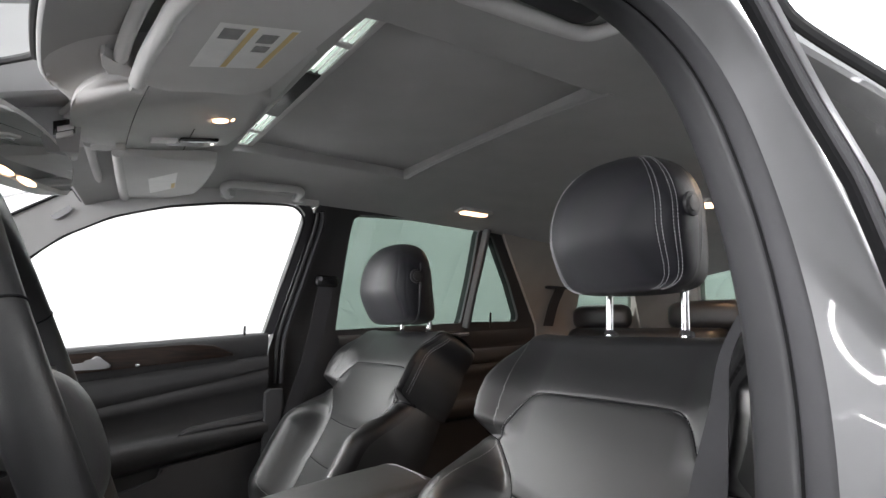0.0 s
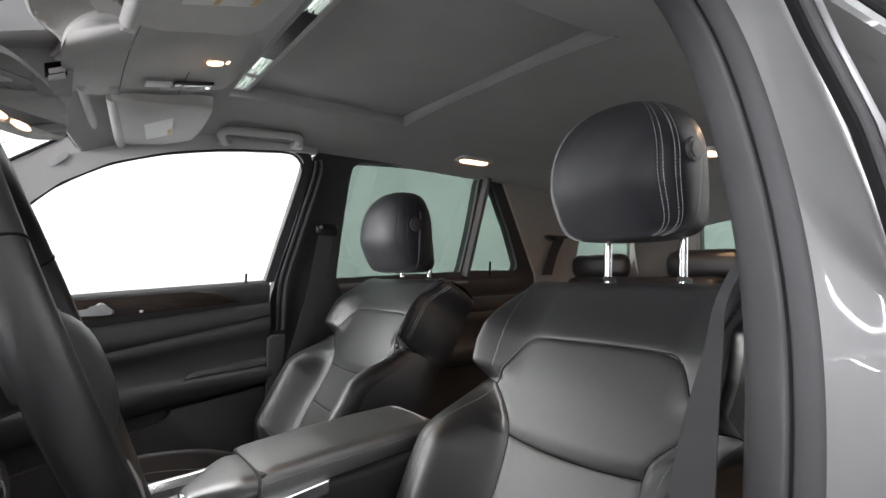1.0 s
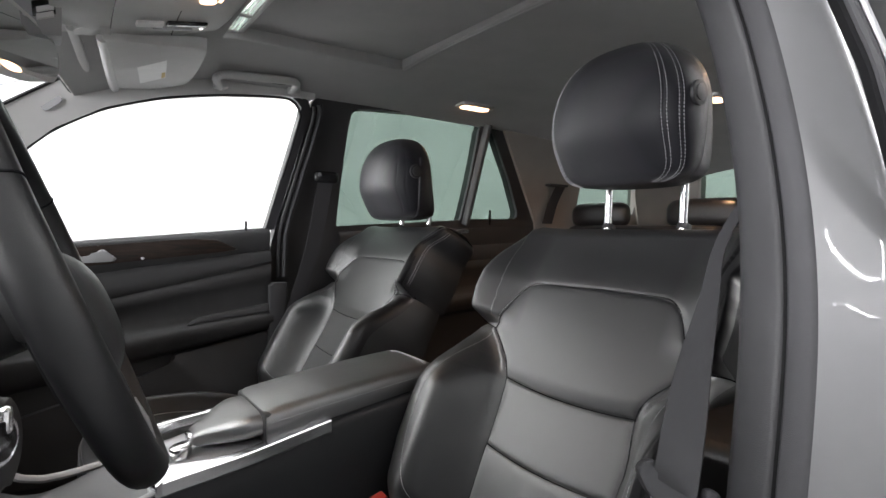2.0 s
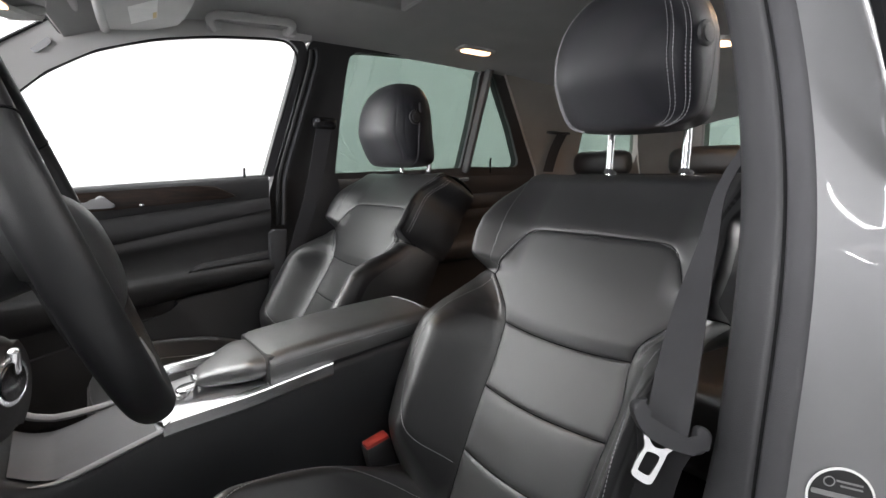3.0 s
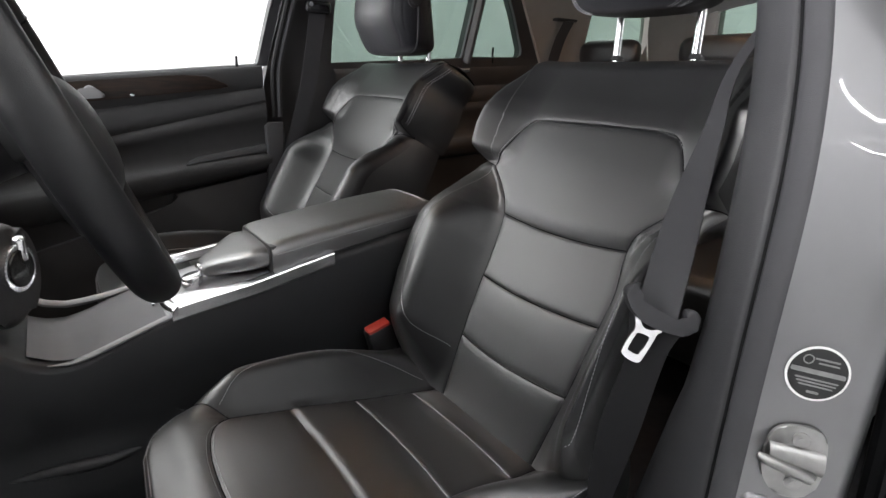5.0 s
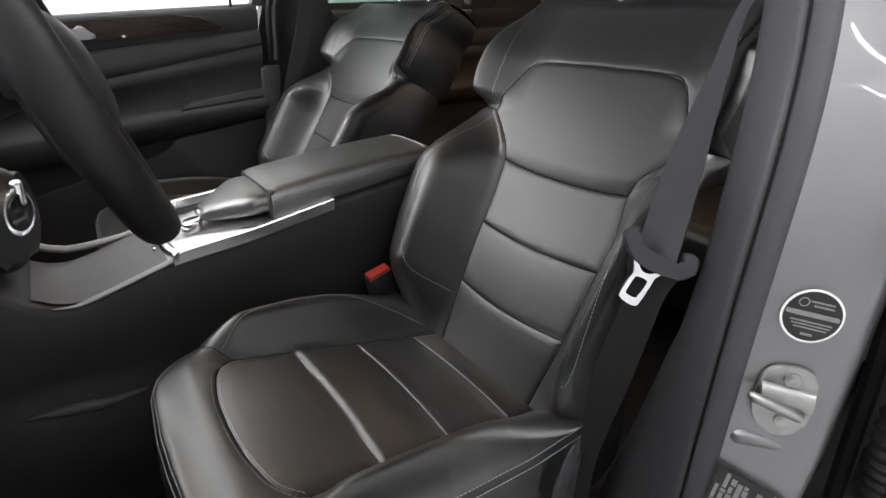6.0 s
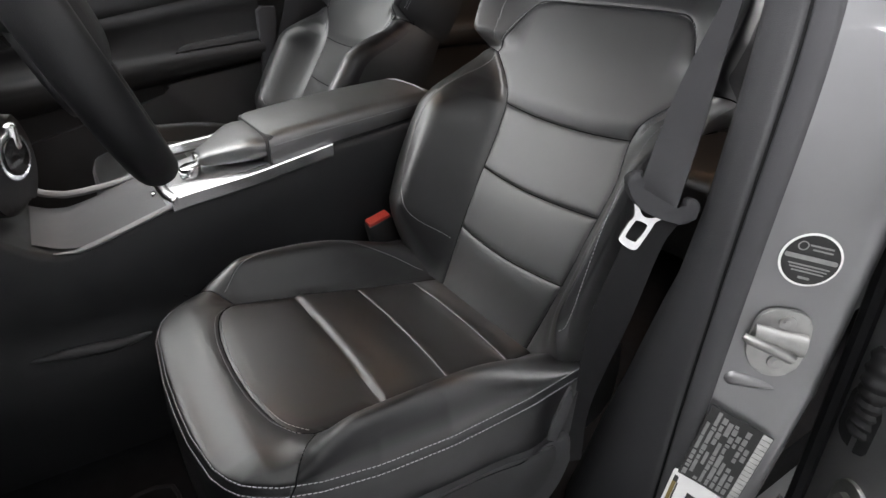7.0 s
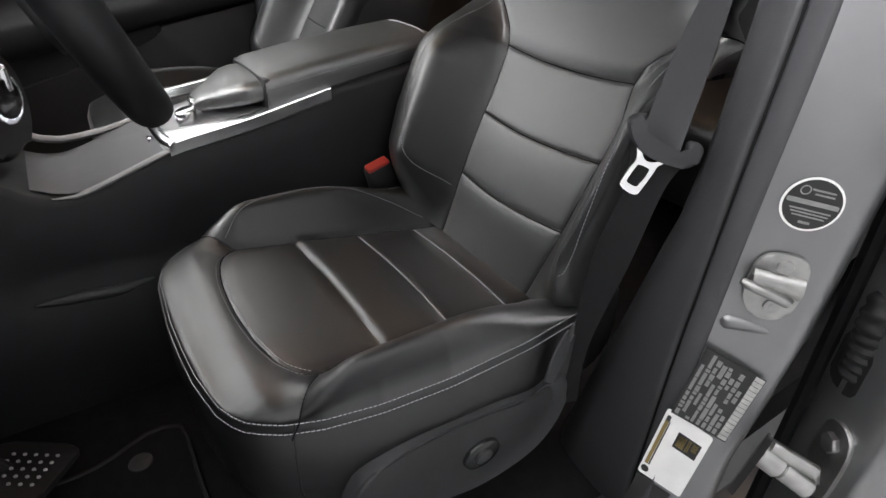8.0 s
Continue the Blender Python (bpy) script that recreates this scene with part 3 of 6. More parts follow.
    pts = np.stack([q[:, 1] + dx, yc + side * q[:, 0], cushion_height(q[:, 0], q[:, 1]) + 0.0007 + cdz], 1)
    stitches(bm, pts, np.tile([0, 0, 1.0], (50, 1)))
    for off in (0.0045, -0.0045):
        q = curve([(-0.142, 0.141 + off), (-0.132, 0.130 + off), (-0.110, 0.118 + off), (-0.06, 0.108 + off), (0, 0.105 + off), (0.06, 0.108 + off), (0.110, 0.118 + off), (0.132, 0.130 + off), (0.142, 0.141 + off)], 60)
        pts = np.stack([q[:, 1] + dx, yc + side * q[:, 0], cushion_height(q[:, 0], q[:, 1]) + 0.0007 + cdz], 1)
        stitches(bm, pts, np.tile([0, 0, 1.0], (60, 1)))
    tagged(part("stitching", bm, THREAD, cushion, "grey double stitching"), kind="stuff")
    for line in CUSHION_SEAMS[:6]:
        q = curve(line, 30)
        bm = bmesh.new()
        tube(bm, np.stack([q[:, 1] + dx, yc + side * q[:, 0], cushion_height(q[:, 0], q[:, 1]) + 0.0001 + cdz], 1), 0.0010, 5)
        part("seam", bm, SEAM, cushion)
    # bright piping in the cross seams
    bm = bmesh.new()
    for x, w in ((0.332, 0.128), (0.430, 0.121)):
        k = np.linspace(-1, 1, 30)
        v, xx = w * k, x + 0.006 * (1 - k * k) + 0.002
        tube(bm, np.stack([xx + dx, yc + side * v, cushion_height(v, xx) + 0.0002 + cdz], 1), 0.0008, 5)
    part("piping", bm, THREAD, cushion)

    # seam down the skirt at each front corner
    for sign in (1, -1):
        bm = bmesh.new()
        xe, ve = 0.105, float(np.interp(0.105, CUSHION_X, CUSHION_V))
        d = np.array([ve, xe - 0.32]) / math.hypot(ve, xe - 0.32)
        pts = [(xe + d[1] * g + dx, yc + side * sign * (ve + d[0] * g), zz + cdz) for zz, g in ((EDGE_Z, 0.0005), (EDGE_Z - 0.011, 0.0055), (0.712, 0.0085), (0.66, 0.0065), (0.63, -0.002))]
        tube(bm, pts, 0.0011, 6)
        part("skirt_seam", bm, PLASTIC, cushion)

    # plinth and side cover with the adjuster button
    bm = bmesh.new()
    box(bm, 0.12 + dx, 0.54 + dx, yc - 0.17, yc + 0.17, 0.46, 0.60, 0.02)
    part("seat_base", bm, PLASTIC, seat)
    for sign in (1, -1):
        yy = yc + sign * 0.218
        poly = curve([(0.135, 0.625), (0.150, 0.668), (0.19, 0.690), (0.25, 0.696), (0.33, 0.690), (0.395, 0.677), (0.430, 0.684), (0.446, 0.676), (0.452, 0.645), (0.432, 0.594), (0.39, 0.565), (0.32, 0.558), (0.25, 0.572), (0.17, 0.588)], 64, True)
        bm = bmesh.new()
        prism(bm, [(a + dx, b) for a, b in poly], lambda a, b, h: (a, yy + sign * h, b), 0.022, 0.009, 3)
        cover = part("side_cover", bm, PLASTIC_MID, seat, "moulded black plastic seat side cover")
        bm = bmesh.new()
        prism(bm, [(0.285 + (a - 0.30) * 0.90 + dx, 0.640 + (b - 0.632) * 0.82) for a, b in poly], lambda a, b, h: (a, yy + sign * (0.018 + h), b), 0.006, 0.003, 2)
        part("cover_panel", bm, PLASTIC, cover)
        bm = bmesh.new()
        prism(bm, [(0.307 + dx + 1.25 * a, 0.628 + b) for a, b in disc(0.021, 28)], lambda a, b, h: (a, yy + sign * (0.022 + h), b), 0.008, 0.003, 2)
        knob = part("lumbar_button", bm, GLOSS, cover, "round black lumbar button")
        bm = bmesh.new()
        prism(bm, [(0.307 + dx + 1.2 * a, 0.628 + b) for a, b in disc(0.010, 20)], lambda a, b, h: (a, yy + sign * (0.029 + h), b), 0.005, 0.002, 2)
        part("lumbar_cap", bm, PLASTIC, cover)
        # rear hinge cover between cushion and backrest
        bm = bmesh.new()
        poly = curve([(0.405, 0.655), (0.425, 0.69), (0.455, 0.745), (0.468, 0.742), (0.455, 0.69), (0.435, 0.64), (0.415, 0.63)], 24, True)
        prism(bm, [(a + dx, b) for a, b in poly], lambda a, b, h: (a, yy - sign * 0.012 + sign * h, b), 0.026, 0.006, 2)
        part("hinge_cover", bm, PLASTIC, seat)

    # head restraint
    dx = dx_back
    cx, cz, H = 0.742 + dx * 0.8, 1.312 + lift, 0.216
    hs = (1 - np.cos(np.linspace(0, math.pi, 53))) / 2
    phis = np.linspace(0, 2 * math.pi, 145)
    P = np.zeros((len(hs), len(phis), 3))
    seam = np.radians([30, 47, 133, 150])

    def slant(h):
        return radians(5) * (1 - h) ** 1.2

    def sig(a, p):
        return np.sign(a) * np.abs(a) ** p

    for j, h in enumerate(hs):
        k = abs(2 * h - 1)
        g = max(0.0, 1 - k ** (3.0 if h > 0.5 else 9.0)) ** (1 / (2.4 if h > 0.5 else 3.6))
        w = 0.130 * g * (0.93 + 0.07 * float(sm(-0.02, 0.42, h))) * (1 - 0.12 * float(sm(0.5, 1.0, h)))
        c, s_ = np.cos(phis), np.sin(phis)
        # phi 90 degrees looks forward; rounder to the back
        yy = w * sig(c, 0.66)
        depth_f, depth_b = (0.072 - 0.030 * float(sm(0.45, 0.0, h))) * g ** 0.8, (0.095 - 0.050 * h) * g ** 0.8
        xx = np.where(s_ > 0, -depth_f * sig(s_, 0.62), -depth_b * sig(s_, 0.8))
        xx = xx + 0.010 * (yy / 0.118) ** 2 * (s_ > 0)
        groove = np.zeros_like(phis)
        for ph in seam + np.sign(seam - math.pi / 2) * slant(h):
            groove += np.exp(-((phis - ph) / 0.03) ** 2)
        shrink = 1 - (0.014 if lift == 0 else 0.006) * groove * min(1, g * 1.2)
        P[j] = np.stack([cx + xx * shrink + 0.08 * (h - 0.5) * H - 0.012 * math.sin(math.pi * h), yc + side * yy * shrink, np.full(len(phis), cz + H * h)], 1)

    def rest_region(j, i):
        p = math.degrees(phis[i] + 0.01) % 360
        p = p + (math.degrees(slant(hs[j])) * (1 if p < 90 else -1) if p < 190 else 0)
        if 47 <= p < 133:
            return "front_panel"
        if 30 <= p < 47:
            return "edge_band_a"
        if 133 <= p < 150:
            return "edge_band_b"
        if 150 <= p < 200:
            return "side_panel_b"
        if p < 30 or p > 340:
            return "side_panel_a"
        return "rear_panel"

    pieces = split_grid(P, rest_region, side < 0)
    rest = part("headrest", pieces.pop("rear_panel"), LEATHER_SHADED, seat, "rounded black leather head restraint on chrome posts", sharp=180)
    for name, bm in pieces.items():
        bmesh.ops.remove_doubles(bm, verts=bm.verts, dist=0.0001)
        part(name.replace("_a", "").replace("_b", ""), bm, LEATHER_SHADED, rest, sharp=180)
    bm = bmesh.new()
    for ph in seam:
        for off in (-0.045, 0.045):
            way = (ph + off + np.sign(ph - math.pi / 2) * slant(hs[4:49])) / (2 * math.pi) * 144
            pts = np.array([[np.interp(w, range(145), P[j, :, c]) for c in range(3)] for j, w in zip(range(4, 49), way)])
            nrm = np.tile([-0.7, side * math.cos(ph) * 1.2, 0.0], (len(pts), 1))
            stitches(bm, pts + nrm * 0.0006, nrm)
    if lift == 0:
        tagged(part("stitching", bm, THREAD, rest, "grey double stitching"), kind="stuff")
    for sign in (1, -1):
        bm = bmesh.new()
        o = (cx - 0.022, yc + sign * 0.1300, cz + 0.120)
        prism(bm, disc(0.0175, 28), lambda a, b, h: (o[0] + a, o[1] + sign * (h - 0.003), o[2] + b), 0.005, 0.002)
        knob = part("release_button", bm, CONSOLE_BLACK, rest, "round black release button")
        bm = bmesh.new()
        prism(bm, disc(0.0115, 24), lambda a, b, h: (o[0] + a, o[1] + sign * (0.0016 + h), o[2] + b), 0.002, 0.001)
        part("button_cap", bm, PLASTIC, rest)
        bm = bmesh.new()
        back_off = 0.0 if lift == 0 else 0.010
        top = np.array([0.783 + dx + back_off, yc + sign * 0.071, cz + (0.028 if lift == 0 else 0.010)])
        tube(bm, [top, top - np.array([0.004, 0, 0.115])], 0.0062, 16)
        part("post", bm, CHROME, rest, "polished chrome post")
        bm = bmesh.new()
        foot = np.array([0.781 + dx + back_off, yc + sign * 0.071, 1.247])
        tube(bm, [foot, foot + BACK_UP * 0.008], 0.011, 16)
        part("post_sleeve", bm, PLASTIC, rest)
    return seat


make_seat(-0.385, 1, 0.0, 0.0, "black leather driver seat with raised head restraint and grey stitching")
make_seat(0.385, -1, 0.025, -0.043, "black leather passenger seat with lowered head restraint and grey stitching", -0.022, 0.02)


# ---- the studio ----
def slab(name, x0, x1, y0, y1, z0, z1, material, label):
    bm = bmesh.new()
    box(bm, x0, x1, y0, y1, z0, z1)
    return solid(name, bm, material, label, kind="structure")


slab("ground", -5.6, 6.6, -5.6, 5.6, -0.1, 0.0, ROOM_FLOOR, "smooth grey studio floor under the car")
slab("wall_north", -5.6, 6.6, 5.0, 5.1, 0.0, 4.3, ROOM_SIDE, "plain off-white studio wall")
# unseen wall, greyed to dim what reaches the seats through the open door
slab("wall_south", -5.6, 6.6, -5.1, -5.0, 0.0, 4.3, ROOM_DARK, "plain mid grey studio wall")
slab("wall_west", -5.1, -5.0, -5.0, 5.0, 0.0, 4.3, ROOM, "plain white studio wall")
slab("wall_east", 6.0, 6.1, -5.0, 5.0, 0.0, 4.3, ROOM, "plain white studio wall")
slab("ceiling", -5.6, 6.6, -5.6, 5.6, 4.3, 4.4, ROOM, "plain white studio ceiling with light strips")


# ---- car body: floor, roof lining, sides ----
bm = bmesh.new()
box(bm, -1.0, 2.3, -0.70, 0.72, 0.36, 0.45)
box(bm, -0.95, 2.3, -0.09, 0.09, 0.45, 0.56, 0.03)
solid("floor", bm, CARPET, "black carpeted car floor", kind="structure")
bm = bmesh.new()
for x in (-0.75, 2.0):
    for y in (-0.72, 0.72):
        tube(bm, [(x, y - 0.11, 0.34), (x, y + 0.11, 0.34)], 0.34, 32)
box(bm, -0.9, 2.2, -0.55, 0.55, 0.25, 0.37, 0.02)
solid("chassis", bm, RUBBER, "dark wheels and underbody carrying the car", kind="structure")


def roof_z(x, y):
    base = np.interp(x, [-0.10, -0.04, 0.04, 0.12, 0.20, 0.27, 0.33, 0.55, 0.80, 1.2, 1.6, 2.0, 2.4], [1.555, 1.565, 1.592, 1.618, 1.640, 1.656, 1.664, 1.668, 1.668, 1.660, 1.638, 1.60, 1.54])
    return base - 0.052 * (abs(y) / 0.59) ** 3


SUN_X0, SUN_X1, SUN_Y, SLOT_X = 0.330, 0.748, 0.343, 0.296
bm = bmesh.new()
xs = sorted(set(list(np.linspace(-0.055, SLOT_X, 14)) + [SUN_X0] + list(np.linspace(SUN_X0, SUN_X1, 15)) + list(np.linspace(SUN_X1, 2.38, 40))))
ys = sorted(set(list(np.linspace(-0.61, -SUN_Y, 12)) + list(np.linspace(-SUN_Y, SUN_Y, 20)) + list(np.linspace(SUN_Y, 0.61, 12))))
def front_x(y):
    return -0.043 + 0.077 * (abs(y) / 0.6) ** (2.2 if y > 0 else 4.0) + 0.037 * math.exp(-(y / 0.075) ** 2)


def warp(x, y):
    return x if x > SLOT_X else front_x(y) + (x + 0.055) / (SLOT_X + 0.055) * (SLOT_X - front_x(y))


lower = {(i, j): bm.verts.new((warp(x, y), y, roof_z(warp(x, y), y))) for i, x in enumerate(xs) for j, y in enumerate(ys)}
for i in range(len(xs) - 1):
    for j in range(len(ys) - 1):
        mx, my = (xs[i] + xs[i + 1]) / 2, (ys[j] + ys[j + 1]) / 2
        if SLOT_X < mx < SUN_X1 and abs(my) < SUN_Y:
            continue
        bm.faces.new((lower[i, j], lower[i, j + 1], lower[i + 1, j + 1], lower[i + 1, j]))
# rounded lip and walls of the sunroof recess
for sx, sy in ((1, 0), (0, 1), (0, -1)):
    rows = []
    for k in np.linspace(0, 1, 6):
        grow, rise = 0.006 * math.sin(k * math.pi / 2), 0.006 * (1 - math.cos(k * math.pi / 2)) + (0.034 if k == 1 else 0)
        if sx:
            rows.append([(SUN_X1 - grow, y, roof_z(SUN_X1, y) + rise) for y in np.linspace(-SUN_Y, SUN_Y, 20)])
        else:
            rows.append([(x, sy * (SUN_Y - grow), roof_z(x, SUN_Y) + rise) for x in np.linspace(SLOT_X, SUN_X1, 16)])
    loft(bm, rows, False, False)
headliner = solid("headliner", bm, HEADLINER, "grey cloth car roof lining with a sunroof recess", kind="structure", sharp=60)
# raised lip behind the recess
bm = bmesh.new()
tube(bm, [(SUN_X1 + 0.004, y, roof_z(SUN_X1, y) - 0.0005) for y in np.linspace(-SUN_Y - 0.012, SUN_Y - 0.01, 20)], 0.006, 10, flat=0.45)
solid("trim", bm, HEADLINER, "grey rounded edge of the sunroof recess", kind="structure")
bm = bmesh.new()
for a, b, c, d in ((-0.0, SLOT_X - 0.01, -0.56, 0.60), (SUN_X1, 2.4, -0.56, 0.60), (SLOT_X - 0.01, SUN_X1, -0.56, -SUN_Y - 0.01), (SLOT_X - 0.01, SUN_X1, SUN_Y + 0.01, 0.60)):
    box(bm, a, b, c, d, 1.715, 1.730)
solid("roof_skin", bm, PAINT, "silver grey car roof panel", kind="structure")
# sliding shade, and the slot in front of it with its milky ribs
shade = thing("sunroof_shade", (0.55, 0.0, 1.70), "closed grey cloth sunroof shade in its recess", "sunroof shade")
bm = bmesh.new()
box(bm, SUN_X0 + 0.006, SUN_X1 + 0.05, -SUN_Y - 0.02, SUN_Y + 0.02, 1.683, 1.693, 0.003)
part("shade_panel", bm, HEADLINER, shade)
bm = bmesh.new()
box(bm, SUN_X0 - 0.002, SUN_X0 + 0.010, -SUN_Y + 0.004, SUN_Y - 0.004, 1.668, 1.697, 0.003)
part("front_lip", bm, LINING, shade)
deflector = thing("wind_deflector", (0.31, 0.0, 1.68), "milky ribbed strip in the sunroof slot", "wind deflector")
for c, half in ((-0.285, 0.050), (-0.165, 0.052), (0.165, 0.050), (0.280, 0.045)):
    for k in range(3):
        x = SLOT_X + 0.0075 + 0.0100 * k
        bm = bmesh.new()
        box(bm, x - 0.0028, x + 0.0028, c - half, c + half, 1.668, 1.672, 0.0012)
        part("rib", bm, RIB, deflector)
for a, b in ((-0.343, -0.337), (-0.233, -0.219), (-0.111, 0.113), (0.217, 0.233), (0.327, 0.343)):
    bm = bmesh.new()
    box(bm, SLOT_X + 0.002, SUN_X0 - 0.002, a, b, 1.666, 1.676, 0.002)
    part("bridge", bm, LINING if b - a < 0.05 else PLASTIC, deflector)
bm = bmesh.new()
box(bm, SLOT_X - 0.004, SLOT_X + 0.003, -SUN_Y, SUN_Y, 1.660, 1.70, 0.002)
part("front_rail", bm, LINING, deflector)


def side_y(z):
    return 0.70 - 0.30 * max(0.0, z - 1.23)


def panel(bm, poly, out=0.0, thick=0.03, holes=(), mirror=1, bevel=0.0):
    """A sheet on the car's side from x, z outlines, with holes; out: how far into the cabin it stands."""
    from mathutils.geometry import tessellate_polygon
    loops = [[Vector((a, b, 0)) for a, b in poly]] + [[Vector((a, b, 0)) for a, b in h] for h in holes]
    flat = [q for l in loops for q in l]
    near = [bm.verts.new((q.x, mirror * (side_y(q.y) - out), q.y)) for q in flat]
    far = [bm.verts.new((q.x, mirror * (side_y(q.y) - out + thick), q.y)) for q in flat]
    for t in tessellate_polygon(loops):
        bm.faces.new([near[i] for i in t])
        bm.faces.new([far[i] for i in t][::-1])
    k = 0
    for l in loops:
        for i in range(len(l)):
            a, b = k + i, k + (i + 1) % len(l)
            bm.faces.new((near[a], near[b], far[b], far[a]))
        k += len(l)
    bmesh.ops.recalc_face_normals(bm, faces=bm.faces)


FRONT_WIN = [(-0.34, 1.165), (0.031, 1.196), (0.254, 1.216), (0.503, 1.240)] + [tuple(q) for q in curve([(0.531, 1.387), (0.563, 1.548), (0.556, 1.577), (0.532, 1.595), (0.490, 1.597), (0.349, 1.582), (0.214, 1.556), (0.093, 1.516), (-0.005, 1.459), (-0.065, 1.404), (-0.113, 1.350), (-0.24, 1.215)], 40)]
REAR_WIN = [(0.723, 1.253), (1.190, 1.284)] + [tuple(q) for q in curve([(1.193, 1.300), (1.200, 1.45), (1.198, 1.595), (1.185, 1.612), (0.98, 1.615), (0.765, 1.604), (0.735, 1.595), (0.722, 1.566), (0.719, 1.415), (0.721, 1.27)], 40)]
QUARTER_WIN = [(1.226, 1.289), (1.440, 1.295), (1.450, 1.303), (1.448, 1.322), (1.380, 1.43), (1.262, 1.590), (1.253, 1.592), (1.248, 1.580)]
CARGO_WIN = [(1.78, 1.300), (2.07, 1.315)] + [tuple(q) for q in curve([(2.10, 1.335), (2.10, 1.38), (2.05, 1.50), (2.0, 1.535), (1.80, 1.55), (1.74, 1.52), (1.745, 1.34)], 20)]

# windscreen pillar and rail over the door
bm = bmesh.new()
panel(bm, [(-0.36, 1.20), (-0.24, 1.238), (-0.113, 1.352), (-0.065, 1.408), (-0.005, 1.463), (0.093, 1.520), (0.214, 1.560), (0.349, 1.586), (0.499, 1.602), (0.598, 1.607), (0.598, 1.64), (0.10, 1.66), (0.033, 1.588), (-0.123, 1.483), (-0.36, 1.30)], 0.012, 0.05)
a_pillar = solid("trim", bm, LINING, "light grey windscreen pillar lining", kind="structure")
bm = bmesh.new()
panel(bm, [(0.50, 0.45), (0.50, 1.09), (0.522, 1.20), (0.545, 1.30), (0.572, 1.42), (0.60, 1.60), (0.62, 1.625), (1.32, 1.625), (1.32, 1.60), (1.58, 1.29), (1.58, 0.45)], -0.012, 0.04, (REAR_WIN, QUARTER_WIN))
solid("trim", bm, PANEL, "black middle pillar and rear door frame trim", kind="structure")
bm = bmesh.new()
panel(bm, [(1.58, 0.45), (1.54, 1.285), (1.30, 1.60), (1.30, 1.66), (2.40, 1.60), (2.40, 0.45)], 0.0, 0.04, (CARGO_WIN,))
solid("trim", bm, BEIGE, "grey beige rear pillar lining", kind="structure")
bm = bmesh.new()
panel(bm, [(1.55, 0.45), (1.50, 1.285), (1.30, 1.60), (1.30, 1.66), (2.40, 1.60), (2.40, 0.45)], 0.0, 0.04, (CARGO_WIN,), -1)
solid("trim", bm, BEIGE, "grey beige rear pillar lining", kind="structure")


def pane(name, poly, material, out, label, mirror=1):
    bm = bmesh.new()
    bm.faces.new([bm.verts.new((a, mirror * (side_y(b) - out), b)) for a, b in poly])
    ob = solid(name, bm, material, label, kind="structure")
    ob.visible_shadow = False
    return ob


pane("window_2", REAR_WIN, TINTED, -0.024, "green grey tinted rear door window")
pane("window_3", QUARTER_WIN, TINTED, -0.024, "green grey tinted triangular quarter window")
pane("window_4", CARGO_WIN, TINTED, -0.024, "green grey tinted cargo window")
pane("window_5", CARGO_WIN, TINTED, -0.024, "green grey tinted cargo window", -1)
# divider of the rear windows, seals
for name, pts in (("divider", [(1.206, 1.27), (1.222, 1.61)]), ):
    bm = bmesh.new()
    tube(bm, [(x, side_y(z) - 0.002, z) for x, z in pts], 0.019, 10, flat=0.6)
    solid("trim", bm, PANEL, "black divider bar between rear windows", kind="structure")
for off, r, m in ((0.030, 0.007, RUBBER), (0.046, 0.008, SEAL)):
    bm = bmesh.new()
    q = curve([(0.507 + off, 1.10), (0.512 + off, 1.24), (0.540 + off, 1.387), (0.572 + off, 1.55), (0.566 + off, 1.596), (0.535 + off, 1.6085), (0.349 + off * 0.3, 1.590 + off * 0.2), (0.10, 1.524 + off * 0.2), (-0.06, 1.416 + off * 0.1)], 60)
    tube(bm, [(x, side_y(z) - 0.010, z) for x, z in q[:25]], r, 8)
    solid("door_seal", bm, m, "black rubber seal round the front door opening", kind="structure")
bm = bmesh.new()
tube(bm, [(x, side_y(z) - 0.008, z) for x, z in curve(FRONT_WIN[4:], 60)], 0.0035, 6)
solid("window_seal", bm, RUBBER, "thin black seal round the front side window", kind="structure")
bm = bmesh.new()
tube(bm, [(x, side_y(z) - 0.013, z) for x, z in ((0.036, 1.591), (-0.123, 1.485), (-0.36, 1.302))], 0.004, 6)
solid("window_seal", bm, RUBBER, "thin black seal along the windscreen pillar", kind="structure")
# airbag badge on the pillar
bm = bmesh.new()
mp = plane_map((-0.011, side_y(1.515) - 0.0125, 1.515), (0.75, -0.2, 0.62), (-0.5, 0.25, 0.8))
prism(bm, rounded(0.046, 0.020, 0.007), lambda a, b, h: mp(a, b, -h if mp(0, 0, 1)[1] > mp(0, 0, 0)[1] else h), 0.002, 0.0015)
solid("badge", bm, LINING_SHADED, "small oval grey airbag badge on pillar lining", "badge")

# tailgate, windscreen and bulkheads
bm = bmesh.new()
for a, b, c, d in ((-0.70, 0.70, 0.45, 1.30), (-0.70, -0.52, 1.30, 1.62), (0.52, 0.70, 1.30, 1.62), (-0.52, 0.52, 1.585, 1.62)):
    box(bm, 2.36, 2.42, a, b, c, d, 0.004)
solid("tailgate_lining", bm, BEIGE, "grey beige tailgate lining round the rear window", kind="structure")
bm = bmesh.new()
bm.faces.new([bm.verts.new(q) for q in ((2.38, -0.53, 1.29), (2.38, 0.53, 1.29), (2.38, 0.53, 1.60), (2.38, -0.53, 1.60))])
rear_pane = solid("window_6", bm, TINTED, "green grey tinted rear window", kind="structure")
rear_pane.visible_shadow = False
bm = bmesh.new()
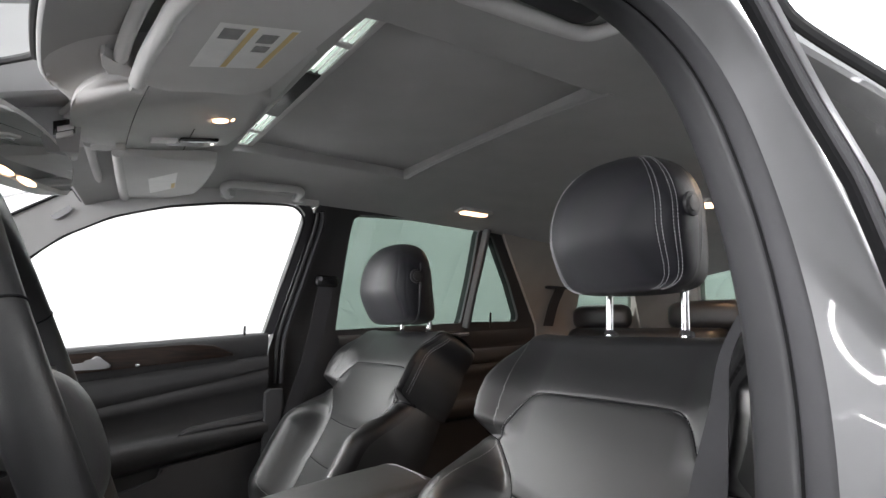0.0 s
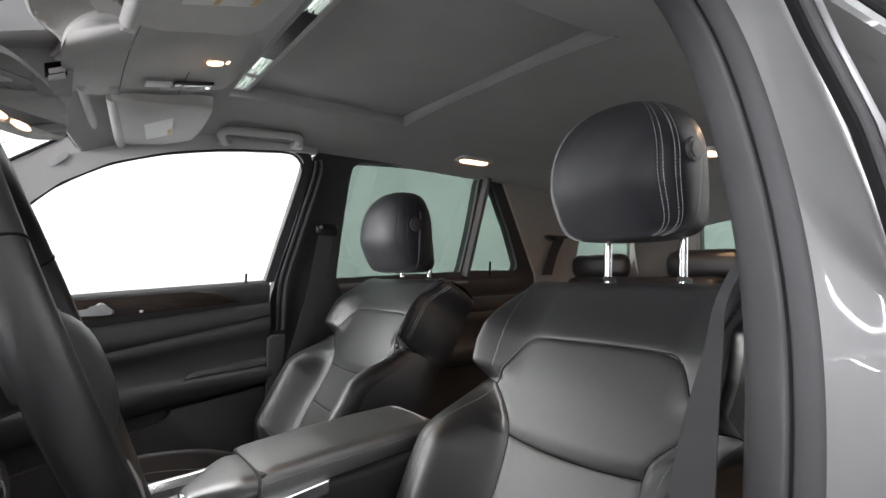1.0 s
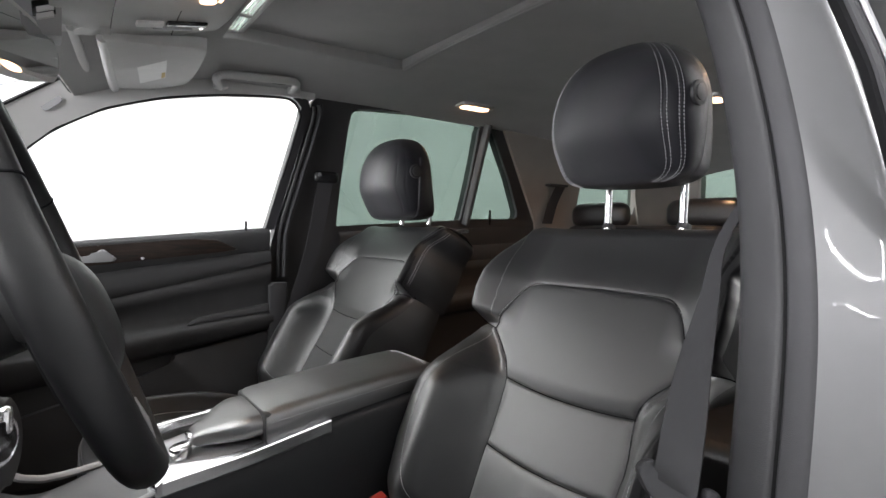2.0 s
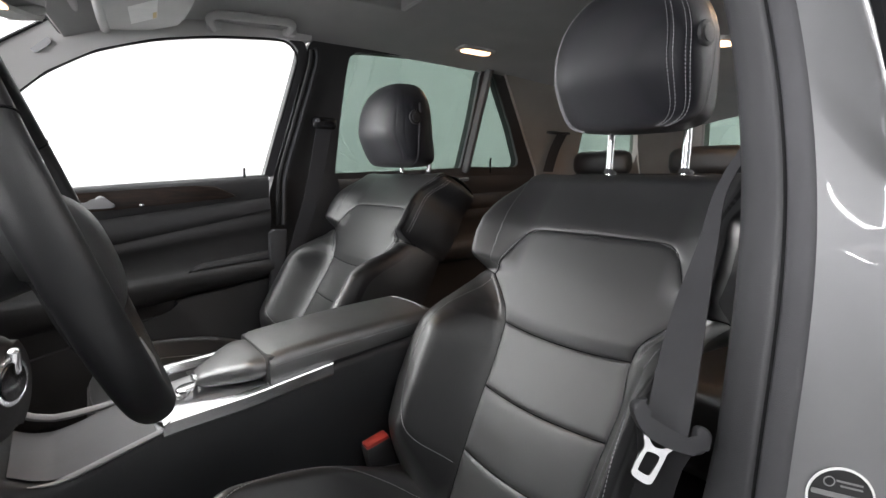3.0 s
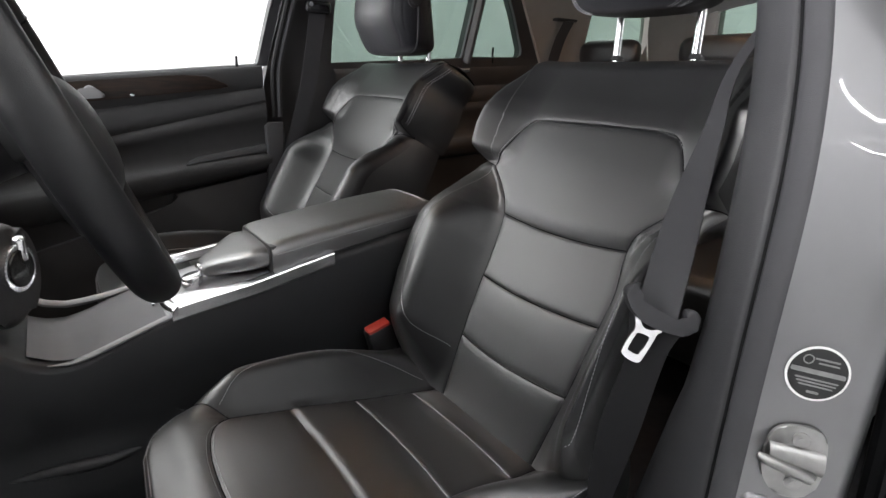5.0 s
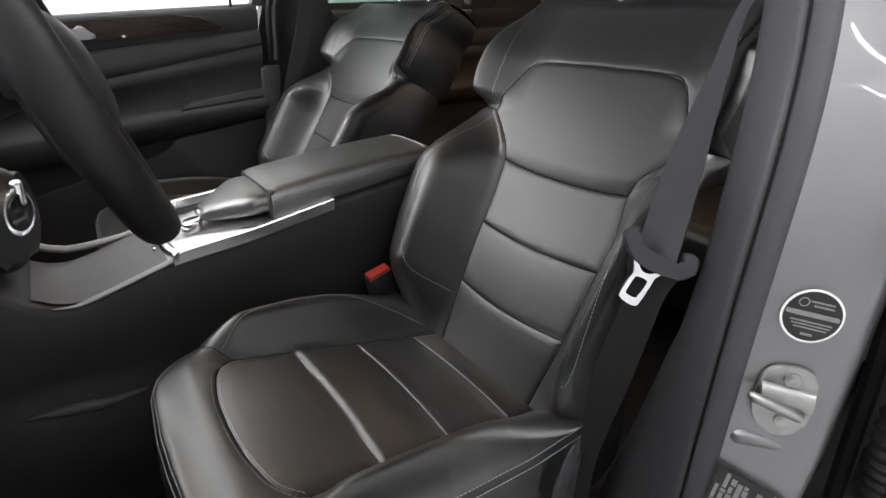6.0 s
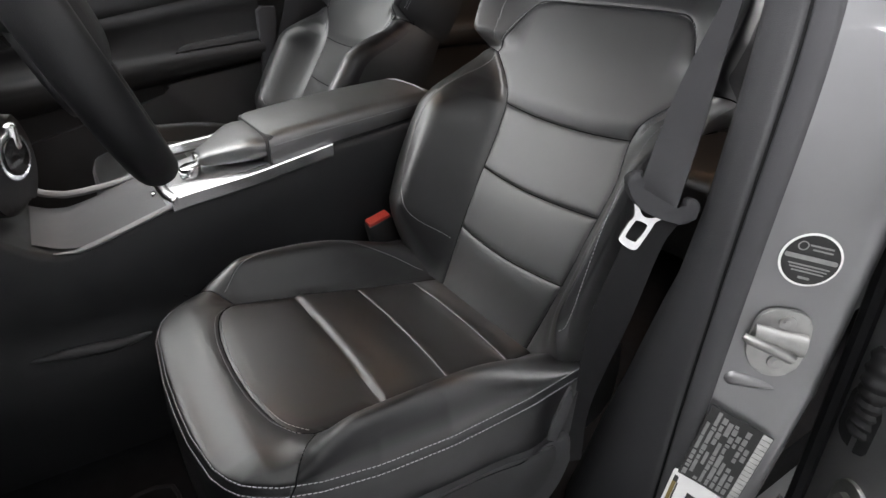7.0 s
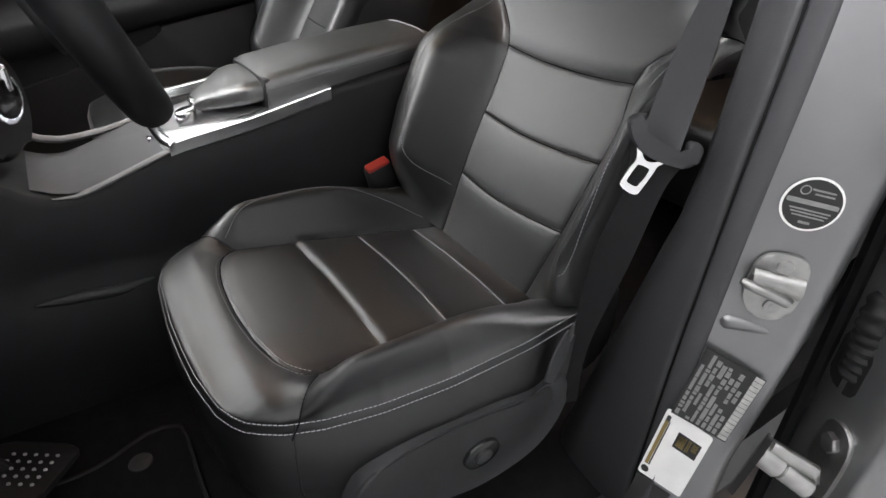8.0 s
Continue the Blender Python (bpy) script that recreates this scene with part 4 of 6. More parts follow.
loft(bm, [[(x, y, z - 0.09 * (abs(y) / 0.6) ** 2) for y in np.linspace(-0.62, 0.62, 20)] for x, z in ((-0.035, 1.668), (-0.35, 1.53), (-0.68, 1.36), (-1.0, 1.17))], False, False)
screen = solid("window_7", bm, CLEAR, "clear windscreen", kind="structure")
screen.visible_shadow = False
bm = bmesh.new()
box(bm, -1.02, -0.98, -0.75, 0.75, 0.36, 1.10)
box(bm, -2.0, -1.0, -0.85, 0.85, 0.36, 1.08, 0.05)
solid("bonnet", bm, PAINT, "silver grey car bonnet and bulkhead", kind="structure")

# rounded front edge of the roof lining, header band
bm = bmesh.new()
rows = []
for k in np.linspace(0, 1, 7):
    a = k * math.pi * 0.75
    rows.append([(front_x(y) - 0.005 * math.sin(a), y, roof_z(front_x(y), y) + 0.005 * (1 - math.cos(a))) for y in np.linspace(-0.61, 0.61, 48)])
loft(bm, rows, False, False)
solid("trim", bm, HEADLINER, "rounded front edge of the roof lining", kind="structure", sharp=180)
bm = bmesh.new()
for sg in (-1, 1):
    edge = [(front_x(sg * y) - 0.007, sg * y, roof_z(front_x(sg * y), y) + 0.010) for y in np.linspace(0.60, 0.155, 24)]
    edge += [(-0.049, sg * 0.128, 1.588), (-0.060, sg * 0.106, 1.590), (-0.090, sg * 0.068, 1.590), (-0.15, sg * 0.05, 1.560)]
    tube(bm, edge, 0.0052, 8)
solid("header_band", bm, RUBBER, "black border along the top of the windscreen", kind="structure")


# ---- passenger door ----
door = thing("car_door", (0.1, 0.70, 0.45), "closed black front door trim with wood inlay and clear window", "car door")


def door_line(z, slope):
    return lambda x: z + slope * (x - 0.3)


PROFILE = [(0.712, 1.223, 0.09), (0.700, 1.224, 0.09), (0.692, 1.219, 0.085), (0.687, 1.208, 0.07), (0.690, 1.156, 0.135), (0.694, 1.152, 0.138), (0.686, 1.148, 0.14), (0.681, 1.140, 0.15),
           (0.677, 1.120, 0.18), (0.676, 1.104, 0.205), (0.680, 1.100, 0.205), (0.681, 1.097, 0.205), (0.676, 1.092, 0.20), (0.672, 1.080, 0.19), (0.673, 1.066, 0.18), (0.677, 1.060, 0.18),
           (0.683, 1.040, 0.16), (0.684, 1.010, 0.12), (0.678, 0.990, 0.116), (0.662, 0.982, 0.116), (0.650, 0.976, 0.116), (0.645, 0.966, 0.116), (0.647, 0.950, 0.13),
           (0.655, 0.932, 0.15), (0.668, 0.920, 0.17), (0.680, 0.917, 0.176), (0.684, 0.912, 0.176), (0.683, 0.80, 0.08), (0.675, 0.62, 0.0), (0.690, 0.47, 0.0), (0.712, 0.46, 0.0)]
bm = bmesh.new()
loft(bm, [[(x, y, z + sl * (x - 0.3)) for y, z, sl in PROFILE] for x in list(np.linspace(-0.5, 0.505, 34)) + [0.511]], False, False)
bm.faces.new([v for v in bm.verts if abs(v.co.x - 0.511) < 1e-5])
part("door_panel", bm, PANEL, door, "layered black door panel with armrest ledge", sharp=50)
bm = bmesh.new()
wood = [(-0.45, 1.10), (0.06, 1.141), (0.25, 1.161), (0.385, 1.176), (0.417, 1.180)] + [tuple(q) for q in curve([(0.414, 1.186), (0.395, 1.200), (0.36, 1.209), (0.30, 1.210), (0.10, 1.193), (-0.45, 1.145)], 16)]
prism(bm, wood, lambda a, b, h: (a, 0.689 - h, b), 0.008, 0.003)
part("wood_inlay", bm, WOOD, door, "dark glossy burr wood inlay")
bm = bmesh.new()
q = curve([(0.02, 1.150), (0.07, 1.150), (0.115, 1.153), (0.122, 1.160), (0.110, 1.170), (0.094, 1.182), (0.082, 1.178), (0.07, 1.168), (0.02, 1.160)], 36, True)
prism(bm, [tuple(c) for c in q], lambda a, b, h: (a, 0.681 - h, b), 0.012, 0.005, 3)
part("door_handle", bm, TRAY_RIM, door, "satin grey inner door handle")
bm = bmesh.new()
prism(bm, [(0.181 + a * 1.4, 1.159 + b) for a, b in disc(0.0042, 16)], lambda a, b, h: (a, 0.681 - h, b), 0.004, 0.001)
part("lock_mark", bm, CHROME, door)
bm = bmesh.new()
tube(bm, [(0.445, 0.700, 1.23), (0.445, 0.698, 1.262)], [0.0042, 0.0036], 10)
part("lock_pin", bm, GLOSS, door, "small black lock pin")
# pull recess and pocket flap below the armrest
bm = bmesh.new()
flap = [(-0.4, 0.62), (0.50, 0.62), (0.50, 0.948), (0.262, 0.907)] + [tuple(q) for q in curve([(0.253, 0.903), (0.247, 0.890), (0.236, 0.878), (0.187, 0.861), (-0.4, 0.70)], 16)]
prism(bm, flap, lambda a, b, h: (a, 0.684 - h, b), 0.022, 0.006)
part("map_pocket", bm, PANEL, door, "black map pocket cover")
# pull cup in the armrest ledge
bm = bmesh.new()
loft(bm, [[(x, 0.684, 0.996 + 0.12 * (x - 0.3) + h), (x, 0.668, 0.998 + 0.12 * (x - 0.3) + h), (x, 0.660, 0.994 + 0.12 * (x - 0.3) + h), (x, 0.658, 0.984 + 0.12 * (x - 0.3)), (x, 0.684, 0.976 + 0.12 * (x - 0.3))] for x, h in ((0.285, -0.016), (0.30, -0.006), (0.32, 0.0), (0.50, 0.006))], True, True)
part("pull_cup", bm, PANEL, door, sharp=60)
# window frame and pane
bm = bmesh.new()
fr = [tuple(q) for q in curve([(0.500, 1.235), (0.531, 1.387), (0.566, 1.560), (0.563, 1.588), (0.543, 1.603)], 24)]
ro = [tuple(q) for q in curve([(0.527, 1.240), (0.558, 1.387), (0.592, 1.560), (0.588, 1.600), (0.556, 1.617)], 24)]
panel(bm, fr + ro[::-1], -0.004, 0.03)
part("window_frame", bm, PLASTIC_MID, door, "grey window frame")
bm = bmesh.new()
bm.faces.new([bm.verts.new((a, side_y(b) + 0.012, b)) for a, b in FRONT_WIN])
pane_ob = part("window_pane", bm, CLEAR, door, "clear side window glass")
pane_ob.visible_shadow = False
bm = bmesh.new()
tube(bm, [(x, 0.703, 1.2235 + 0.09 * (x - 0.3)) for x in np.linspace(-0.4, 0.50, 10)], 0.004, 6)
part("sill_strip", bm, SATIN, door, "thin grey window sill strip")

# rear door trim seen past the seats
rear_door = thing("car_door", (1.1, 0.70, 0.45), "closed black rear door trim with chrome handle", "car door")
bm = bmesh.new()
loft(bm, [[(x, y + 0.006, z + 0.012 + 0.06 * (x - 0.72)) for y, z, sl in [(0.72, 1.236, 0)] + PROFILE[1:]] for x in np.linspace(0.73, 1.55, 12)], False, False)
part("door_panel", bm, PANEL, rear_door, sharp=50)
bm = bmesh.new()
prism(bm, rounded(0.13, 0.014, 0.006), lambda a, b, h: (1.15 + a, 0.684 - h, 1.243 + b + 0.05 * a), 0.010, 0.003)
part("door_handle", bm, CHROME, rear_door, "chrome inner door handle")
bm = bmesh.new()
tube(bm, [(1.325, 0.698, 1.27), (1.325, 0.694, 1.325)], [0.0045, 0.0036], 8)
part("lock_pin", bm, GLOSS, rear_door)


# ---- seat belts ----
def ribbon(bm, rows, thick=0.0015):
    front, back = [], []
    for a, b in rows:
        a, b = np.array(a, float), np.array(b, float)
        front.append([a + (b - a) * k for k in np.linspace(0, 1, 5)])
    pts = np.array(front)
    d1, d2 = np.gradient(pts, axis=0), np.gradient(pts, axis=1)
    nn = np.cross(d1, d2)
    nn /= np.linalg.norm(nn, axis=2)[:, :, None] + 1e-9
    loft(bm, [list(p) + list((p + n * thick)[::-1]) for p, n in zip(pts, nn)], True, True)


def plate_with_slot(bm, outer, slot, to3, depth):
    """A thin plate between two outlines."""
    from mathutils.geometry import tessellate_polygon
    loops = [[Vector((a, b, 0)) for a, b in q] for q in (outer, slot)]
    flat = outer + slot
    low = [bm.verts.new(tuple(to3(a, b, 0.0))) for a, b in flat]
    top = [bm.verts.new(tuple(to3(a, b, depth))) for a, b in flat]
    for t in tessellate_polygon(loops):
        bm.faces.new([top[i] for i in t])
        bm.faces.new([low[i] for i in t][::-1])
    k = 0
    for q in (outer, slot):
        for i in range(len(q)):
            a, b = k + i, k + (i + 1) % len(q)
            bm.faces.new((low[a], low[b], top[b], top[a]))
        k += len(q)
    bmesh.ops.recalc_face_normals(bm, faces=bm.faces)


def smooth_ribbon(bm, keys, n=24):
    a = curve([k[0] for k in keys], n)
    b = curve([k[1] for k in keys], n)
    ribbon(bm, list(zip(a, b)))


belt = thing("seat_belt", (0.60, -0.66, 1.30), "grey driver seat belt hanging beside the seat with steel tongue", "seat belt", "seat belts")
bm = bmesh.new()
smooth_ribbon(bm, [((0.690, -0.632, 1.340), (0.672, -0.660, 1.340)), ((0.647, -0.592, 1.240), (0.640, -0.610, 1.239)), ((0.615, -0.590, 1.168), (0.604, -0.620, 1.171)), ((0.574, -0.590, 1.093), (0.568, -0.635, 1.105)), ((0.538, -0.599, 1.034), (0.537, -0.649, 1.045)), ((0.508, -0.612, 0.998), (0.513, -0.658, 1.000)), ((0.498, -0.614, 0.988), (0.503, -0.662, 0.984))])
part("webbing", bm, WEBBING, belt)
bm = bmesh.new()
smooth_ribbon(bm, [((0.489, -0.612, 0.990), (0.512, -0.670, 0.978)), ((0.480, -0.622, 0.936), (0.500, -0.658, 0.946)), ((0.459, -0.612, 0.838), (0.475, -0.653, 0.851)), ((0.452, -0.615, 0.70), (0.466, -0.629, 0.722)), ((0.452, -0.615, 0.62), (0.466, -0.629, 0.63))])
part("lower_webbing", bm, WEBBING_SHADED, belt, "dark lower webbing")
mp = plane_map((0.4763, -0.6420, 0.9709), (0.831, -0.556, 0.022), (0.117, 0.213, 0.970))
bm = bmesh.new()
horn = curve([(-0.0187, 0.0401), (-0.0180, 0.0461), (-0.0127, 0.0501), (-0.0033, 0.0514), (-0.0040, 0.0461), (-0.0060, 0.0401), (-0.0027, 0.0347), (0.0167, 0.0227), (0.0387, 0.0120), (0.0421, 0.0167), (0.0434, 0.0220), (0.0488, 0.0240), (0.0548, 0.0214), (0.0581, 0.0147), (0.0561, 0.0067), (0.0494, -0.0007), (0.0428, -0.0033), (0.0334, -0.0020), (0.0134, 0.0040), (-0.0027, 0.0134), (-0.0134, 0.0254)], 60, True)
prism(bm, [tuple(q) for q in horn], lambda a, b, h: mp(a, b, h - 0.006), 0.013, 0.004, 3)
tongue = part("tongue", bm, WEBBING, belt, "grey plastic tongue housing")
bm = bmesh.new()
outer = [tuple(q) for q in curve([(-0.0080, 0.0180), (-0.0047, 0.0187), (-0.0013, 0.0094), (0.0020, 0.0047), (0.0080, 0.0027), (0.0154, 0.0033), (0.0220, 0.0067), (0.0240, 0.0033), (0.0147, -0.0020), (0.0114, -0.0080), (0.0000, -0.0267), (-0.0040, -0.0307), (-0.0107, -0.0294), (-0.0194, -0.0234), (-0.0214, -0.0180), (-0.0134, -0.0033), (-0.0087, 0.0027), (-0.0073, 0.0087)], 60, True)]
slot = [tuple(q) for q in curve([(-0.0033, 0.0000), (0.0047, -0.0033), (0.0060, -0.0073), (-0.0027, -0.0207), (-0.0067, -0.0220), (-0.0140, -0.0180), (-0.0147, -0.0147), (-0.0067, -0.0013)], 30, True)]
plate_with_slot(bm, outer, slot, lambda a, b, h: mp(a, b, h - 0.002), 0.003)
part("steel_plate", bm, CHROME, tongue, "bright steel latch plate with a slot")
bm = bmesh.new()
prism(bm, [(0.424, 0.768), (0.431, 0.745), (0.426, 0.722), (0.412, 0.688), (0.398, 0.698), (0.402, 0.722), (0.412, 0.748)], lambda a, b, h: (a, -0.627 - h, b), 0.003, 0.001)
part("anchor_plate", bm, PLASTIC_MID, belt, "grey steel belt anchor plate")

buckle = thing("seat_buckle", (0.44, -0.135, 0.62), "black seat belt buckle with red release button", "seat buckle")
bm = bmesh.new()
tilt = Matrix.Translation((0.430, -0.142, 0.795)) @ Matrix.Rotation(radians(-17), 4, "Y") @ Matrix.Rotation(radians(8), 4, "X")
box(bm, -0.024, 0.024, -0.013, 0.013, -0.075, 0.0, 0.005, tilt)
part("buckle_body", bm, PLASTIC, buckle)
bm = bmesh.new()
box(bm, -0.0215, 0.0215, -0.0105, 0.0105, -0.008, 0.005, 0.003, tilt)
part("release_button", bm, RED, buckle, "red release button")
bm = bmesh.new()
tube(bm, [(0.452, -0.142, 0.73), (0.475, -0.140, 0.63), (0.48, -0.138, 0.47)], 0.011, 8, flat=0.5)
part("stalk", bm, PLASTIC, buckle)

far_belt = thing("seat_belt", (0.64, 0.64, 1.36), "dark passenger seat belt on the black pillar", "seat belt", "seat belts")
bm = bmesh.new()
smooth_ribbon(bm, [((0.632, 0.628, 1.388), (0.679, 0.628, 1.388)), ((0.602, 0.640, 1.20), (0.647, 0.640, 1.20)), ((0.560, 0.645, 1.05), (0.604, 0.645, 1.05)), ((0.515, 0.648, 0.90), (0.56, 0.648, 0.90))])
part("webbing", bm, WEBBING, far_belt)
bm = bmesh.new()
box(bm, 0.618, 0.691, 0.612, 0.640, 1.378, 1.412, 0.012, seg=4)
part("belt_guide", bm, GLOSS, far_belt, "black belt guide")
bm = bmesh.new()
tube(bm, [(0.628, 0.606, 1.400), (0.628, 0.620, 1.400)], 0.006, 12)
part("guide_bolt", bm, CHROME, far_belt)
bm = bmesh.new()
poly = [(0.500, 0.62), (0.500, 1.078), (0.512, 1.088), (0.548, 1.088), (0.552, 1.05), (0.535, 0.90), (0.52, 0.62)]
prism(bm, poly, lambda a, b, h: (a, 0.668 - h, b), 0.02, 0.005)
solid("trim", bm, PLASTIC_MID, "grey lower pillar trim beside the passenger seat", kind="structure")

# ---- roof fittings ----
def grab_handle(side, label):
    """side: +1 over the passenger door, -1 over the driver door."""
    grab = thing("grab_handle", (0.43, side * 0.56, 1.61), label, "grab handle", "grab handles")
    bm = bmesh.new()
    q = curve([(0.347, 0.578, 1.598), (0.335, 0.545, 1.600), (0.323, 0.515, 1.606), (0.335, 0.502, 1.614), (0.37, 0.50, 1.618), (0.43, 0.50, 1.621), (0.48, 0.50, 1.624), (0.51, 0.502, 1.625), (0.525, 0.515, 1.622), (0.528, 0.545, 1.617), (0.535, 0.578, 1.615)], 52)
    tube(bm, q * [1, side, 1], [0.0085 + 0.003 * math.sin(math.pi * k / 51) for k in range(52)], 12, flat=0.9)
    part("grip", bm, LINING, grab)
    for x, z in ((0.345, 1.604), (0.534, 1.618)):
        bm = bmesh.new()
        box(bm, x - 0.017, x + 0.017, min(side * 0.552, side * 0.588), max(side * 0.552, side * 0.588), z - 0.010, z + 0.012, 0.007)
        part("end_cap", bm, LINING, grab)
    # dark plate on the lining; the recess's shade is put in its colour
    bm = bmesh.new()
    prism(bm, [(0.43 + a, side * 0.535 + b) for a, b in rounded(0.150, 0.040, 0.016)], lambda a, b, h: (a, b, roof_z(0.43, 0.535) + 0.001 - h), 0.004, 0.0015)
    part("recess", bm, PLASTIC_MID, grab, "dark recess above the grip")


grab_handle(1, "grey roof grab handle over the passenger door")
grab_handle(-1, "grey roof grab handle over the driver door")


def visor(name, poly, z_at, label, label_quad, stripes):
    ob = thing(name, (0.15, float(np.mean([p[1] for p in poly])), 1.57), label, "sun visor", "sun visors")
    bm = bmesh.new()
    prism(bm, poly, lambda a, b, h: (a, b, z_at(a, b) + 0.022 - h), 0.022, 0.008, 3)
    part("visor_panel", bm, LINING, ob)
    bm = bmesh.new()
    low = lambda a, b: (a, b, z_at(a, b) - 0.0008)
    bm.faces.new([bm.verts.new(low(*p)) for p in label_quad])
    tag = part("warning_label", bm, WHITE, ob, "white printed warning label")
    q = np.array(label_quad)
    for s0, s1, t0, t1, m in stripes:
        bm = bmesh.new()
        pt = lambda s, t: (1 - s) * ((1 - t) * q[0] + t * q[3]) + s * ((1 - t) * q[1] + t * q[2])
        bm.faces.new([bm.verts.new((*pt(s, t), z_at(*pt(s, t)) - 0.0016)) for s, t in ((s0, t0), (s1, t0), (s1, t1), (s0, t1))])
        part("print_bar", bm, m, tag)
    return ob


zv = lambda a, b: 1.556 + 0.13 * (a - 0.06)
P_VISOR = [tuple(q) for q in curve([(0.066, 0.185), (0.15, 0.190), (0.226, 0.197), (0.240, 0.215), (0.252, 0.35), (0.256, 0.47), (0.245, 0.545), (0.20, 0.582), (0.14, 0.592), (0.108, 0.58), (0.098, 0.50), (0.078, 0.30)], 60, True)]
vp = visor("sun_visor", P_VISOR, zv, "folded light grey passenger sun visor with white label", [(0.136, 0.365), (0.182, 0.295), (0.201, 0.452), (0.158, 0.520)], [(0.84, 0.98, 0.62, 0.95, YELLOW)])
D_VISOR = [tuple(q) for q in curve([(0.064, -0.178), (0.15, -0.182), (0.196, -0.186), (0.210, -0.20), (0.222, -0.34), (0.236, -0.48), (0.240, -0.56), (0.225, -0.59), (0.17, -0.59), (0.125, -0.575), (0.088, -0.47), (0.068, -0.31)], 60, True)]
vd = visor("sun_visor", D_VISOR, zv, "folded light grey driver sun visor with white and yellow label", [(0.105, -0.262), (0.184, -0.284), (0.194, -0.399), (0.113, -0.386)],
           [(0.90, 0.985, 0.03, 0.97, YELLOW), (0.40, 0.48, 0.03, 0.97, YELLOW), (0.56, 0.86, 0.10, 0.42, WHITE), (0.62, 0.82, 0.45, 0.6, LABEL_GREY), (0.58, 0.8, 0.66, 0.86, LABEL_GREY), (0.08, 0.34, 0.70, 0.92, LABEL_GREY)])
for ob, keys in ((vd, [(0.060, -0.165), (0.062, -0.251), (0.068, -0.332), (0.075, -0.401), (0.112, -0.58)]), (vp, [(0.066, 0.19), (0.08, 0.32), (0.10, 0.50), (0.112, 0.59)])):
    sg = 1 if keys[0][1] > 0 else -1
    bm = bmesh.new()
    tube(bm, [(x, y, 1.566) for x, y in curve(keys, 20)], 0.0108, 14)
    part("visor_edge", bm, LINING, ob, "rounded visor edge")
    bm = bmesh.new()
    tube(bm, [(x - (0.046 if sg > 0 else 0.0235), y + sg * (0.008 if sg > 0 else 0.03), 1.576) for x, y in curve(keys, 20)], 0.0085, 12)
    part("visor_rod", bm, LINING, ob, "grey second visor rod")
    bm = bmesh.new()
    x, y = keys[0]
    poly = [(0.015, 0.218), (0.019, 0.224), (0.022, 0.213), (0.029, 0.205), (0.044, 0.207), (0.055, 0.19), (0.058, 0.151), (0.050, 0.147), (0.048, 0.168), (0.038, 0.172), (0.026, 0.160), (0.018, 0.19)]
    prism(bm, [(a + x - 0.060, sg * b) for a, b in poly], lambda a, b, h: (a, b, 1.592 - h), 0.024, 0.0025, 2)
    tube(bm, [(x - 0.006, sg * 0.150, 1.566), (x + 0.008, sg * 0.147, 1.566)], 0.0085, 12)
    part("visor_clip", bm, LINING, ob, "grey visor clip")

console = thing("overhead_console", (0.15, 0.0, 1.60), "light grey overhead console with lit reading lamp", "overhead console")
bm = bmesh.new()
poly = [tuple(q) for q in curve([(0.030, -0.165), (-0.002, -0.105), (-0.010, 0.0), (-0.002, 0.105), (0.030, 0.165), (0.078, 0.182), (0.14, 0.185), (0.212, 0.172), (0.242, 0.13), (0.250, 0.0), (0.242, -0.13), (0.212, -0.172), (0.14, -0.185), (0.078, -0.182)], 64, True)]
zc = lambda a, b: 1.572 + 0.17 * (a - 0.06) - 0.004
prism(bm, poly, lambda a, b, h: (a, b, zc(a, b) + 0.05 - h), 0.05, 0.016, 4)
part("console_shell", bm, LINING, console, sharp=180)
# soft fairing from the console up to the roof lining
bm = bmesh.new()
rows = []
for k in np.linspace(0, 1, 9):
    row = []
    for a, b in poly:
        x, y = 0.12 + (a - 0.12) * (0.985 + 0.42 * k), b * (0.985 + 0.42 * k)
        x = min(max(x, front_x(y) + 0.002), SLOT_X - 0.012)
        z0, z1 = zc(a, b) + 0.010, float(roof_z(x, y)) - 0.0005
        row.append((x, y, min(z1, z0 + (z1 - z0) * (1 - (1 - k) ** 1.6))))
    rows.append(row)
loft(bm, rows, True, False)
part("console_fairing", bm, LINING, console, "soft grey fairing round the console", sharp=180)
for keys in ([(0.075, 0.17), (0.072, 0.06), (0.072, -0.06), (0.076, -0.17)], [(0.172, 0.18), (0.168, 0.10), (0.166, 0.04)]):
    bm = bmesh.new()
    tube(bm, [(a, b, zc(a, b) + 0.0005) for a, b in curve(keys, 20)], 0.0012, 5)
    part("shut_line", bm, PLASTIC, console, "dark panel gap")
for x0, x1, y0, y1, m, nm in ((0.108, 0.150, 0.098, 0.122, WHITE, "switch_cap"), (0.153, 0.218, 0.094, 0.116, GLOSS, "switch_bar"), (0.165, 0.205, 0.099, 0.111, SATIN, "rocker"), (0.135, 0.20, 0.128, 0.136, SATIN, "trim_bar")):
    bm = bmesh.new()
    box(bm, x0, x1, y0, y1, zc((x0 + x1) / 2, 0) - 0.005, zc((x0 + x1) / 2, 0) + 0.006, 0.0025, Matrix.Translation(((x0 + x1) / 2, 0, zc((x0 + x1) / 2, 0))) @ Matrix.Rotation(radians(-9.6), 4, "Y") @ Matrix.Translation((-(x0 + x1) / 2, 0, -zc((x0 + x1) / 2, 0))))
    part(nm, bm, m, console)
bm = bmesh.new()
prism(bm, [(0.196 + 0.0125 * math.cos(a), -0.013 + 0.010 * math.sin(a)) for a in np.linspace(0, 2 * math.pi, 28, endpoint=False)], lambda a, b, h: (a, b, zc(a, b) + 0.003 - h), 0.006, 0.002)
